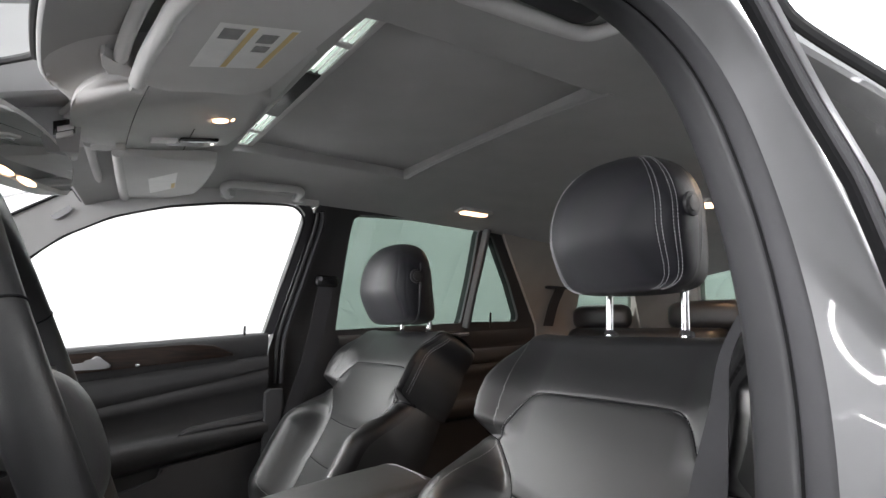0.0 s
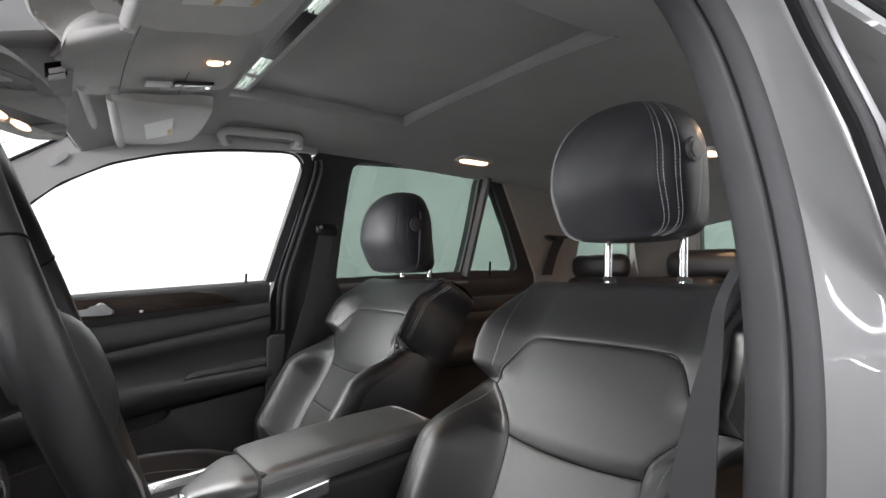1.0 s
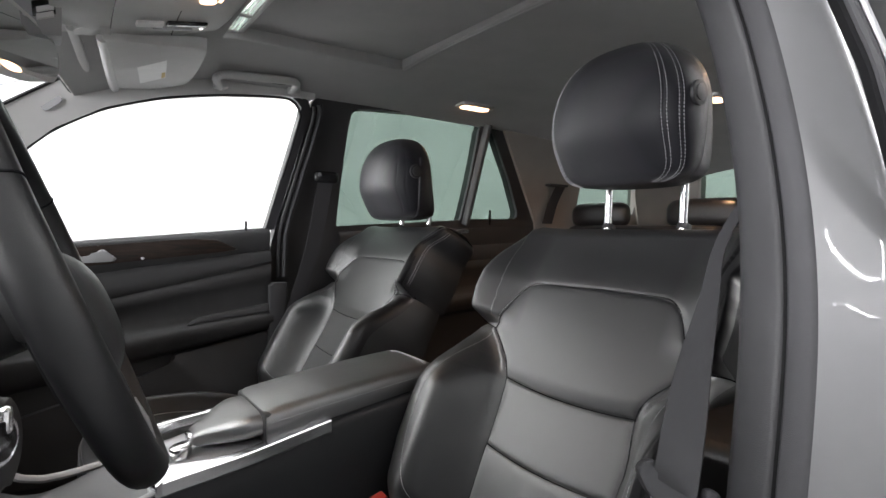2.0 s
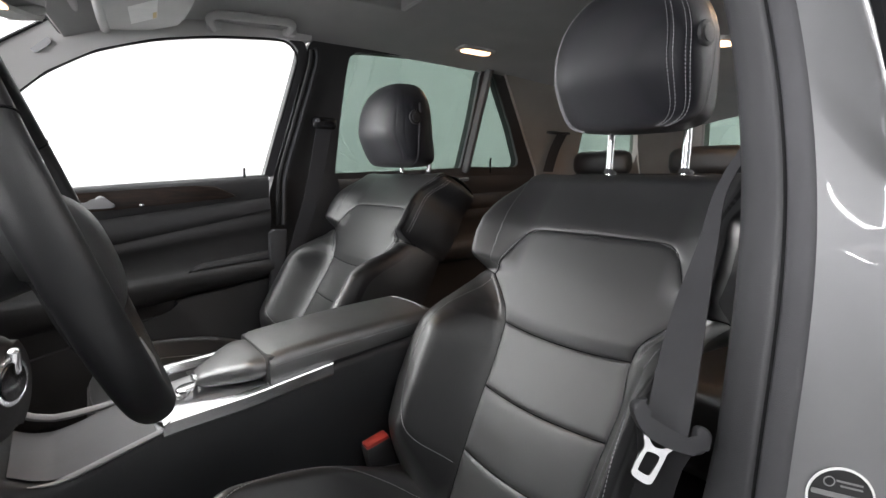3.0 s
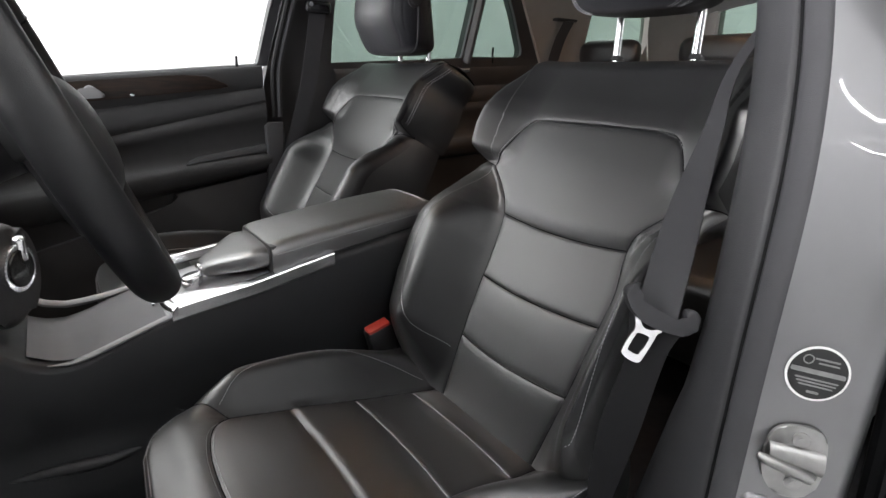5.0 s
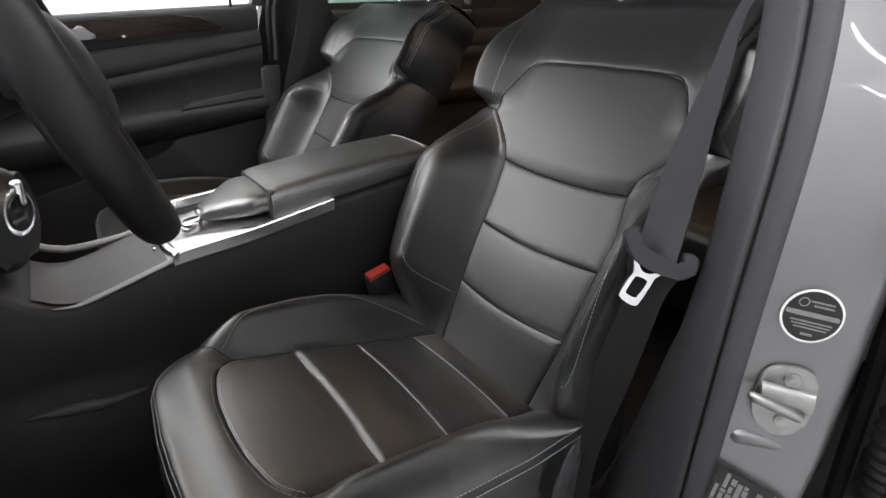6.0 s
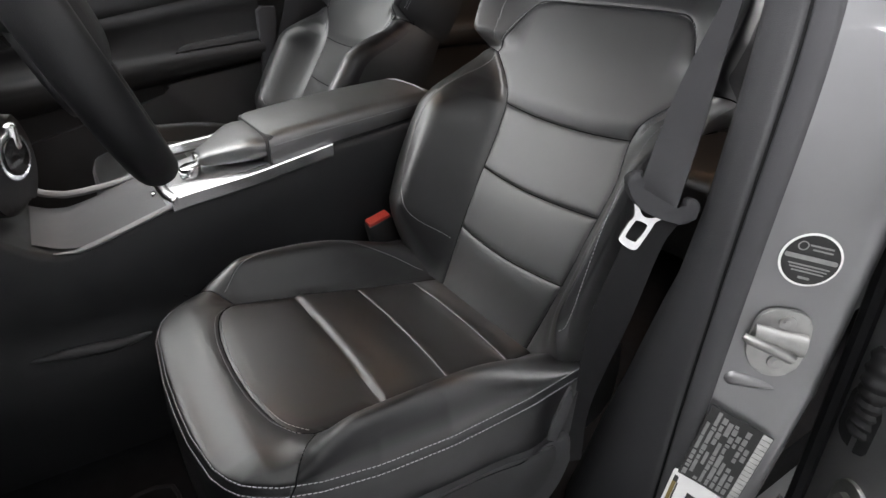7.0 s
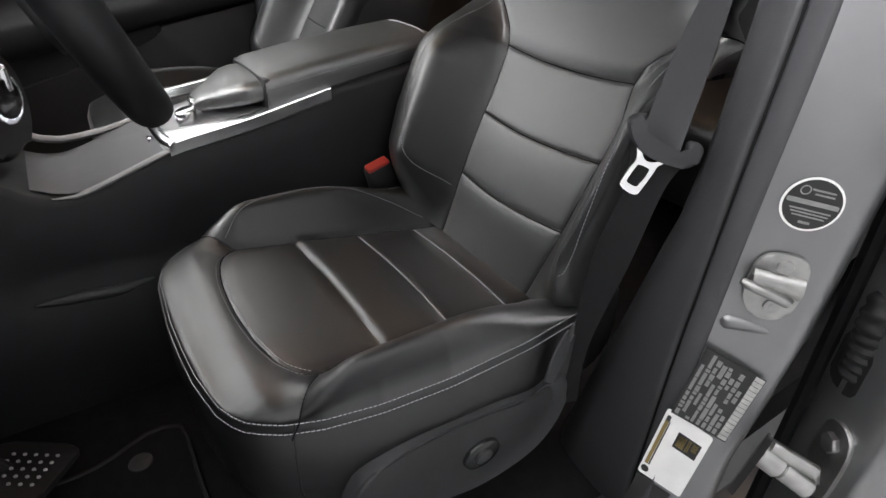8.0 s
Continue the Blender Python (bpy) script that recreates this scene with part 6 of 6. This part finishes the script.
sweep(paint_profile, "pillar", PAINT, "silver grey painted middle door pillar")
sweep([(0.012, -0.0160), (0.0035, -0.0155), (0.0012, -0.0125), (0.0006, -0.003), (0.0014, 0.0050), (0.0040, 0.0092), (0.009, 0.0105), (0.014, 0.009), (0.016, -0.010)], "door_seal", SEAL, "flat grey rubber seal on the door pillar", close=True)
sweep([(0.003, -0.0150), (0.0075, -0.0175), (0.003, -0.0215)], "seal_groove", BLACK_GAP, "dark groove between seal and pillar trim")


def inner_profile(z):
    d = float(np.interp(z, [0.36, 0.50, 0.62, 0.74, 0.86, 0.90, 0.98, 1.2], [0.20, 0.17, 0.145, 0.118, 0.092, 0.082, 0.074, 0.075])) - 0.032
    return [(0.008, -0.0185), (0.003, -0.0205), (0.002, -0.026), (0.003, -0.034), (0.005, -0.032 - 0.3 * d), (0.010, -0.032 - 0.62 * d), (0.022, -0.032 - 0.88 * d), (0.045, -0.032 - d), (0.13, -0.030 - d)]


sweep(inner_profile, "pillar_trim", PLASTIC_MID, "grey moulded inner pillar trim")
# step in the inner trim
bm = bmesh.new()
k0 = int(np.argmin(np.abs(JP[:70, 2] - 1.02)))
for p, n in [(JP[k0], JN[k0])]:
    tube(bm, [p + n * a + np.array([0, -1.0, 0]) * b for a, b in [(0.010, -0.036), (0.017, -0.050), (0.030, -0.062), (0.050, -0.072)]], 0.0035, 8)
solid("trim", bm, PLASTIC_MID, "small step in the pillar trim", kind="structure")

# things on the pillar face
def face_point(z, a):
    k = int(np.argmin(np.abs(JP[:75, 2] - z)))
    return JP[k] + JN[k] * (0.006 + 0.66 * a) + np.array([0, -1.0, 0]) * (0.010 + 0.75 * a)


F_ALONG = np.array([0.66, -0.75, 0.0]) / math.hypot(0.66, 0.75)
F_NORMAL = np.array([-0.75, -0.66, 0.0]) / math.hypot(0.66, 0.75)


def face_map(origin, along=F_ALONG, up=(0, 0, 1)):
    mp = plane_map(origin, along, up)
    sgn = 1 if np.dot(mp(0, 0, 1) - mp(0, 0, 0), F_NORMAL) > 0 else -1
    return lambda a, b, h: mp(a, b, sgn * h)


sticker = thing("round_sticker", (0.5605, -0.7727, 0.9617), "round black sticker with white rim and grey print", "sticker")
fm = face_map(np.array([0.5605, -0.7727, 0.9617]) + F_NORMAL * 0.0012, F_ALONG, (0.07, 0, 1))
bm = bmesh.new()
prism(bm, disc(0.0272, 48), lambda a, b, h: fm(a, b, h), 0.0006)
part("white_rim", bm, WHITE, sticker)
bm = bmesh.new()
prism(bm, disc(0.0250, 48), lambda a, b, h: fm(a, b, h), 0.0011)
part("black_field", bm, LABEL_BLACK, sticker)
slant = lambda a, b: (0.8 * a, 0.8 * b - 0.10 * a)
for a, b, w, h, m in ((0.0, 0.002, 0.058, 0.0058, LABEL_GREY), (0.008, 0.0185, 0.026, 0.0022, LABEL_GREY), (0.010, 0.0135, 0.022, 0.0020, LABEL_GREY), (0.0, -0.0075, 0.046, 0.0020, LABEL_GREY), (0.0, -0.0115, 0.042, 0.0018, LABEL_GREY), (0.0, -0.0155, 0.036, 0.0018, LABEL_GREY), (-0.002, -0.0235, 0.013, 0.0032, LABEL_GREY)):
    bm = bmesh.new()
    prism(bm, [slant(a + p, b + q) for p, q in rounded(w, h, h * 0.3, 2)], lambda a, b, h: fm(a, b, h), 0.0015)
    part("print_bar", bm, m, sticker)
bm = bmesh.new()
ring = [fm(-0.0095 + 0.0042 * math.cos(t), 0.0140 + 0.0042 * math.sin(t), 0.0013) for t in np.linspace(0, 2 * math.pi, 20)]
tube(bm, ring, 0.0006, 5)
part("print_ring", bm, LABEL_GREY, sticker)

striker = thing("door_striker", (0.552, -0.7705, 0.8735), "bright zinc door striker plate with hook", "door striker")
fs = face_map(np.array([0.552, -0.7705, 0.8735]) + F_NORMAL * 0.001, F_ALONG, (0.06, 0, 1))
fm = lambda a, b, h: fs(0.82 * a, 0.82 * b, h)
bm = bmesh.new()
prism(bm, [tuple(q) for q in curve([(-0.031, 0.008), (-0.027, 0.030), (-0.012, 0.042), (0.016, 0.042), (0.030, 0.032), (0.034, 0.008), (0.033, -0.018), (0.026, -0.040), (0.008, -0.050), (-0.014, -0.046), (-0.028, -0.028), (-0.032, -0.008)], 56, True)], lambda a, b, h: fm(a, b, h), 0.0045, 0.002)
part("striker_plate", bm, STEEL, striker)
bm = bmesh.new()
rows = []
for t in np.linspace(0, math.pi, 14):
    rows.append([fm(a, 0.002 - 0.10 * a + 0.0155 * math.cos(t), 0.004 + 0.008 * math.sin(t)) for a in np.linspace(-0.028, 0.031, 6)])
loft(bm, rows, False, False)
part("raised_band", bm, STEEL, striker, "shiny raised band")
bm = bmesh.new()
q = [fm(0.020, -0.018, 0.004), fm(0.016, -0.015, 0.013), fm(-0.034, 0.004, 0.017), fm(-0.042, 0.007, 0.015)]
tube(bm, q, [0.0062, 0.0068, 0.0058, 0.0040], 12, flat=0.85)
part("hook", bm, STEEL, striker, "forged steel hook")
for b in (0.027, -0.029):
    bm = bmesh.new()
    prism(bm, disc(0.0095, 24), lambda a, c, h: fm(a + 0.004, c + b, 0.004 + h), 0.003, 0.001)
    bolt = part("bolt", bm, STEEL, striker)
    bm = bmesh.new()
    prism(bm, disc(0.0042, 6), lambda a, c, h: fm(a + 0.004, c + b, 0.0065 + h), 0.0012)
    part("bolt_socket", bm, STEEL, striker)

# pressed rib in the painted face: blunt at the seal, tapering outward
bm = bmesh.new()
rib = curve([(0.528, -0.742, 0.817), (0.540, -0.756, 0.817), (0.562, -0.781, 0.812), (0.576, -0.796, 0.807)], 24) - F_NORMAL * 0.0040
tube(bm, rib, [0.0110 * min(1.0, (k + 0.6) / 3) ** 0.5 * (1 - (k / 26) ** 1.6) for k in range(24)], 18)
solid("trim", bm, PAINT, "pressed rib in the painted pillar", kind="structure", sharp=180)

# data label: black film with rows of grey print bars
tag = thing("data_label", (0.535, -0.765, 0.72), "black data label with rows of grey print", "label")
e1 = np.array([0.0455, -0.0517, -0.0307])
e2 = np.array([0.0099, -0.0113, 0.1050])
org = np.array([0.5089, -0.7329, 0.6801])
u1, u2 = e1 / np.linalg.norm(e1), e2 / np.linalg.norm(e2)


def tag_map(off, base=None):
    o = (org if base is None else base) + F_NORMAL * off
    return lambda a, b, h: o + u1 * (a * 1.047) + u2 * (b * 1.060) + F_NORMAL * h


tm = tag_map(0.002)
bm = bmesh.new()
prism(bm, [(0, 0), (0.072, 0), (0.072, 0.100), (0, 0.100)], tm, 0.0006)
part("black_film", bm, LABEL_BLACK, tag)
rng = random.Random(5)
for row in range(8):
    a, b = 0.0030 + row * 0.0070, 0.003
    while b < 0.092:
        ln, tall = rng.choice((0.004, 0.006, 0.008, 0.018)), rng.uniform(0.0034, 0.0054)
        if rng.random() < 0.88 and b + ln < 0.098:
            bm = bmesh.new()
            prism(bm, [(a, b), (a + tall, b), (a + tall, b + ln), (a, b + ln)], tm, 0.0009)
            part("print_bar", bm, LABEL_GREY, tag)
        b += ln + rng.uniform(0.001, 0.003)
for k in range(15):
    b = 0.002 + k * 0.0065
    bm = bmesh.new()
    prism(bm, [(0.0605, b), (0.0712, b), (0.0712, b + 0.0057), (0.0605, b + 0.0057)], tm, 0.0009)
    part("code_bar", bm, LABEL_LIGHT, tag)
note = thing("paper_label", (0.52, -0.745, 0.62), "white paper label with ochre print blocks", "label")
org2 = np.array([0.4972, -0.7204, 0.5675]) + F_NORMAL * 0.0010
v1, v2 = np.array([0.0396, -0.0450, -0.0341]) / 0.067, np.array([0.0083, -0.0094, 0.1178]) / 0.115
nm = lambda a, b, h: org2 + v1 * a + v2 * b + F_NORMAL * h
bm = bmesh.new()
prism(bm, [(a + 0.034, b + 0.058) for a, b in rounded(0.067, 0.115, 0.004, 3)], nm, 0.0006)
part("white_paper", bm, WHITE, note)
for a0, a1, b0, b1, m in ((0.004, 0.009, 0.020, 0.098, OCHRE), (0.0095, 0.0115, 0.020, 0.098, LABEL_BLACK), (0.004, 0.0095, 0.098, 0.107, LABEL_BLACK), (0.026, 0.060, 0.068, 0.094, LABEL_BLACK), (0.029, 0.040, 0.072, 0.091, OCHRE), (0.042, 0.047, 0.072, 0.091, OCHRE), (0.049, 0.057, 0.078, 0.091, OCHRE)):
    bm = bmesh.new()
    prism(bm, [(a0, b0), (a1, b0), (a1, b1), (a0, b1)], nm, 0.0009)
    part("print_block", bm, m, note)
bm = bmesh.new()
prism(bm, [(0.008 + a, 0.011 + b) for a, b in disc(0.0055, 24)], nm, 0.001)
part("round_mark", bm, LABEL_BLACK, note)
bm = bmesh.new()
prism(bm, [(0.002, -0.06), (0.055, -0.06), (0.055, -0.004), (0.002, -0.004)], nm, 0.0006)
tagged(finish("lower_label", bm, LABEL_BLACK), "second black label below the paper label", "label")

# sill under the door opening
bm = bmesh.new()
box(bm, -0.6, 0.60, -0.80, -0.66, 0.33, 0.455, 0.03, seg=4)
solid("door_sill", bm, PLASTIC_MID, "grey sill cover under the door opening", kind="structure")
bm = bmesh.new()
box(bm, -0.9, 1.6, -0.92, -0.74, 0.25, 0.40, 0.04, seg=3)
solid("side_skirt", bm, PAINT, "silver grey painted side skirt", kind="structure")

# opened rear door
rear = thing("rear_car_door", (0.65, -0.84, 0.40), "opened silver grey rear door seen at its front edge", "car door")
DZ = [0.40, 0.60, 0.85, 1.10, 1.20, 1.33, 1.39, 1.47, 1.56, 1.61]
DX = [0.690, 0.693, 0.695, 0.688, 0.652, 0.612, 0.592, 0.566, 0.514, 0.470]
DY = [-0.805, -0.803, -0.800, -0.796, -0.788, -0.770, -0.760, -0.736, -0.720, -0.710]
DW = [0.120, 0.125, 0.128, 0.120, 0.060, 0.012, 0.010, 0.010, 0.010, 0.009]
d_in, d_back = np.array([-0.57, -0.82, 0.0]), np.array([0.82, -0.57, 0.0])
# far end turned inward to keep light out behind the seat
d_far = np.array([0.94, -0.34, 0.0])
bm = bmesh.new()
rings = []
for z in np.linspace(0.40, 1.61, 50):
    p1 = np.array([np.interp(z, DZ, DX), np.interp(z, DZ, DY), z])
    w = np.interp(z, DZ, DW)
    p2 = p1 + d_in * w
    far = 0.95 if z < 1.18 else 0.007
    prof = [p1 + d_far * far, p1 + d_back * 0.012, p1 + d_in * 0.004 + d_back * 0.004, p1 + d_in * 0.014, p1 + d_in * w * 0.35 - d_back * 0.003, p1 + d_in * w * 0.7 - d_back * 0.002, p2 - d_in * 0.008, p2 - d_in * 0.002 + d_back * 0.003, p2 + d_back * 0.010 + d_in * 0.001, p2 + d_far * (0.2 if z < 1.18 else 0.006), p2 + d_far * far]
    rings.append(prof)
loft(bm, rings, True, True)
part("door_shell", bm, PAINT, rear, sharp=60)
bm = bmesh.new()
tube(bm, curve([(0.549, -0.724, 1.585), (0.549, -0.724, 1.570), (0.566, -0.736, 1.542), (0.626, -0.777, 1.491), (0.655, -0.798, 1.466), (0.72, -0.843, 1.43)], 24), 0.0065, 8)
part("outer_seal", bm, RUBBER, rear, "black outer window seal")
bm = bmesh.new()
bm.faces.new([bm.verts.new(q) for q in ((0.532, -0.713, 1.60), (0.549, -0.724, 1.570), (0.566, -0.736, 1.542), (0.626, -0.777, 1.491), (0.72, -0.843, 1.43), (0.72, -0.843, 1.20), (0.640, -0.788, 1.20), (0.615, -0.770, 1.356), (0.574, -0.742, 1.483), (0.543, -0.720, 1.570))])
rear_glass = part("window_pane", bm, SMOKED, rear, "grey tinted door window glass")
rear_glass.visible_shadow = False
# black strip in place of the deep shade between pillar and door
bm = bmesh.new()
pts = [np.array([np.interp(z, DZ, DX), np.interp(z, DZ, DY), z]) + d_in * 0.001 - d_back * 0.003 for z in np.linspace(0.42, 1.60, 40)]
tube(bm, pts, 0.0105, 8)
part("inner_seal", bm, BLACK_GAP, rear, "black door edge seal")
bm = bmesh.new()
pts = [np.array([np.interp(z, DZ, DX), np.interp(z, DZ, DY), z]) + d_in * (0.012) - d_back * 0.006 for z in np.linspace(1.10, 1.58, 30)]
tube(bm, pts, 0.0045, 8)
part("bright_edge", bm, SEAL, rear, "bright edge of the seal")
# unseen black trim and dark window inside the door, added to block light
bm = bmesh.new()
lm = lambda a, b, h: np.array([0.700, -0.800, 0.0]) + d_far * a + np.array([0, 0, 1.0]) * b + np.array([0.34, 0.94, 0.0]) * h
prism(bm, [(0.06, 0.43), (0.93, 0.43), (0.94, 1.16), (0.06, 1.17)], lambda a, b, h: lm(a, b, h + 0.004), 0.045, 0.012, 3)
part("inner_trim", bm, PANEL, rear, "black inner door trim")
bm = bmesh.new()
bm.faces.new([bm.verts.new(tuple(lm(a, b, -0.02))) for a, b in ((0.10, 1.16), (0.92, 1.16), (0.86, 1.50), (0.70, 1.58), (0.14, 1.60))])
dark_pane = part("rear_pane", bm, TINTED, rear, "dark tinted door window glass")
bm = bmesh.new()
tube(bm, [lm(a, b, -0.015) for a, b in curve([(0.93, 1.17), (0.87, 1.50), (0.70, 1.585), (0.14, 1.61)], 24)], 0.014, 8)
part("window_frame", bm, RUBBER, rear, "black window frame")
# cable boot, hinge
bm = bmesh.new()
o = np.array([0.6753, -0.8409, 0.7724])
pts = curve([o + [0.03, 0.0, 0.075], o + [0.010, 0.004, 0.070], o + [-0.004, 0.002, 0.045], o + [-0.002, -0.002, 0.0], o + [0.0, -0.002, -0.030]], 48)
tube(bm, pts, [0.019 + 0.0016 * math.sin(k * 1.3) for k in range(48)], 14)
part("cable_boot", bm, RUBBER, rear, "ribbed black rubber cable boot")
bm = bmesh.new()
prism(bm, rounded(0.050, 0.075, 0.014), lambda a, b, h: o + d_in * a + np.array([0, 0, 1.0]) * (b - 0.015) - d_back * (0.004 + h), 0.006, 0.002)
part("boot_plate", bm, RUBBER, rear)
for rise in ([0, 0, 0], [0.022, -0.024, 0.385]):
    arm_a, arm_b = np.array([0.5628, -0.8162, 0.6602]) + rise, np.array([0.5949, -0.8696, 0.6293]) + rise
    leaf, door_leaf = np.array([0.5472, -0.8175, 0.6512]) + rise, np.array([0.6485, -0.8644, 0.6369]) + rise
    way = arm_b - arm_a
    bm = bmesh.new()
    tube(bm, [arm_a, arm_a + way * 0.04, arm_a + way * 0.42, arm_a + way * 0.46], [0.011, 0.0145, 0.0145, 0.011], 18)
    tube(bm, [arm_a + way * 0.46, arm_a + way * 0.50, arm_b, arm_b + way * 0.05], [0.009, 0.0125, 0.0125, 0.009], 18)
    tube(bm, [arm_a + way * 0.15 + [0.004, 0, 0.016], arm_a + way * 0.95 + [0.010, 0, 0.018]], 0.009, 10)
    hinge = part("hinge", bm, STEEL, rear, "zinc plated door hinge")
    # leaf on the pillar's edge, leaf with two bolts on the door
    bm = bmesh.new()
    prism(bm, [(0.019 * math.cos(t), 0.050 * math.sin(t)) for t in np.linspace(0, 2 * math.pi, 32, endpoint=False)], lambda a, b, h: leaf + np.array([0.30, 0.10, 0.0]) * a + np.array([0.16, -0.10, 1.0]) * b + np.array([-0.4, -0.85, 0.0]) * h, 0.010, 0.003)
    part("pillar_leaf", bm, PLASTIC, hinge, "dark hinge leaf on the pillar")
    bm = bmesh.new()
    prism(bm, [tuple(q) for q in curve([(-0.022, 0.045), (0.0, 0.058), (0.022, 0.045), (0.026, 0.0), (0.022, -0.045), (0.0, -0.055), (-0.022, -0.045), (-0.026, 0.0)], 40, True)], lambda a, b, h: door_leaf + d_in * a + np.array([0, 0, 1.0]) * b - d_back * h, 0.006, 0.002)
    part("hinge_leaf", bm, STEEL, hinge)
    for up in (0.030, -0.030):
        bm = bmesh.new()
        prism(bm, disc(0.013, 6), lambda a, b, h: door_leaf + d_in * a + np.array([0, 0, 1.0]) * (b + up) - d_back * (0.006 + h), 0.008, 0.002)
        part("hinge_bolt", bm, STEEL, hinge)

# ---- footwell ----
mat_thing = thing("floor_mat", (-0.10, -0.36, 0.455), "black carpet floor mat with bound edge and button", "floor mat")
bm = bmesh.new()
outline = [tuple(q) for q in curve([(0.018, -0.225), (0.022, -0.27), (0.020, -0.36), (0.022, -0.55), (-0.05, -0.585), (-0.40, -0.58), (-0.42, -0.30), (-0.30, -0.235), (-0.12, -0.245), (-0.03, -0.215)], 60, True)]
prism(bm, outline, lambda a, b, h: (a, b, 0.455 + h), 0.008, 0.003)
part("mat_carpet", bm, CARPET, mat_thing)
bm = bmesh.new()
tube(bm, [(a, b, 0.463) for a, b in outline + outline[:1]], 0.0035, 6)
part("bound_edge", bm, RUBBER, mat_thing, "black bound edge")
bm = bmesh.new()
prism(bm, [(-0.047 + a, -0.268 + b) for a, b in disc(0.017, 28)], lambda a, b, h: (a, b, 0.462 + h), 0.004, 0.0015)
part("button", bm, PLASTIC_MID, mat_thing, "round grey fastening button")
pedal = thing("brake_pedal", (-0.19, -0.25, 0.52), "dark pedal pad with rows of light studs", "pedal")
bm = bmesh.new()
tp = lambda a, b, h: np.array([-0.185, -0.258, 0.520]) + np.array([0.80, -0.42, -0.15]) * a + np.array([-0.45, -0.75, 0.2]) * b + np.array([0.15, -0.1, 0.98]) * h
prism(bm, rounded(0.12, 0.13, 0.022), tp, 0.012, 0.004)
part("pedal_pad", bm, RUBBER, pedal)
for i in range(5):
    for j in range(5):
        bm = bmesh.new()
        prism(bm, [(-0.022 + 0.0150 * i + a, -0.034 + 0.0160 * j + b) for a, b in disc(0.0026, 10)], lambda a, b, h: tp(a, b, 0.012 + h), 0.003, 0.001)
        part("stud", bm, THREAD, pedal)
bm = bmesh.new()
tube(bm, [(-0.19, -0.25, 0.52), (-0.26, -0.22, 0.62), (-0.33, -0.22, 0.80)], 0.010, 8)
part("pedal_arm", bm, RUBBER, pedal)

# opened driver door and the footwell's side wall, unseen, added to block light
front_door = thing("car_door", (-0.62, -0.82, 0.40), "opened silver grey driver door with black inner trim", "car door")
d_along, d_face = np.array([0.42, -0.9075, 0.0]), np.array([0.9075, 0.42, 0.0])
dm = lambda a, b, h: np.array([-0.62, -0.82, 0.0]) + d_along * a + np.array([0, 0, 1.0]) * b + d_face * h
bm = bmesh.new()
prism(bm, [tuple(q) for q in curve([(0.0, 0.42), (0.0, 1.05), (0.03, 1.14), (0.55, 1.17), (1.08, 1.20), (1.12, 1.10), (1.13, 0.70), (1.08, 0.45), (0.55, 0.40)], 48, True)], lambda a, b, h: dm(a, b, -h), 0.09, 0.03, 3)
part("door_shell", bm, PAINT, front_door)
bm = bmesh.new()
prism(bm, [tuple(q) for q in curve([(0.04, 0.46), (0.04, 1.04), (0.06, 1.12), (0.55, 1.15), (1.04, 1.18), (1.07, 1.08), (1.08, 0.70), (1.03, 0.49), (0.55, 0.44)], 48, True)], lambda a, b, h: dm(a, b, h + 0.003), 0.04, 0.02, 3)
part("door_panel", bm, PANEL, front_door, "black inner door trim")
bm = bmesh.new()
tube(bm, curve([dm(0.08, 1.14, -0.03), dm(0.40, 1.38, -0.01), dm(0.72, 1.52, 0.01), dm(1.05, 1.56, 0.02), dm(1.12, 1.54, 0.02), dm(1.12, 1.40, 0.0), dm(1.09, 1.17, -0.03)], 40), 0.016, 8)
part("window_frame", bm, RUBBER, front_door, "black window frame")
bm = bmesh.new()
box(bm, -1.0, -0.50, -0.76, -0.70, 0.36, 1.10, 0.01)
solid("wall_footwell", bm, PLASTIC, "black side wall of the driver footwell", kind="structure")
# unseen pillar, added to block light from the front left
bm = bmesh.new()
tube(bm, curve([(0.02, -0.655, 1.585), (-0.12, -0.675, 1.50), (-0.38, -0.715, 1.30), (-0.62, -0.745, 1.13), (-0.95, -0.77, 1.05)], 24), 0.048, 12, flat=0.8)
solid("trim", bm, LINING, "light grey driver windscreen pillar", kind="structure")
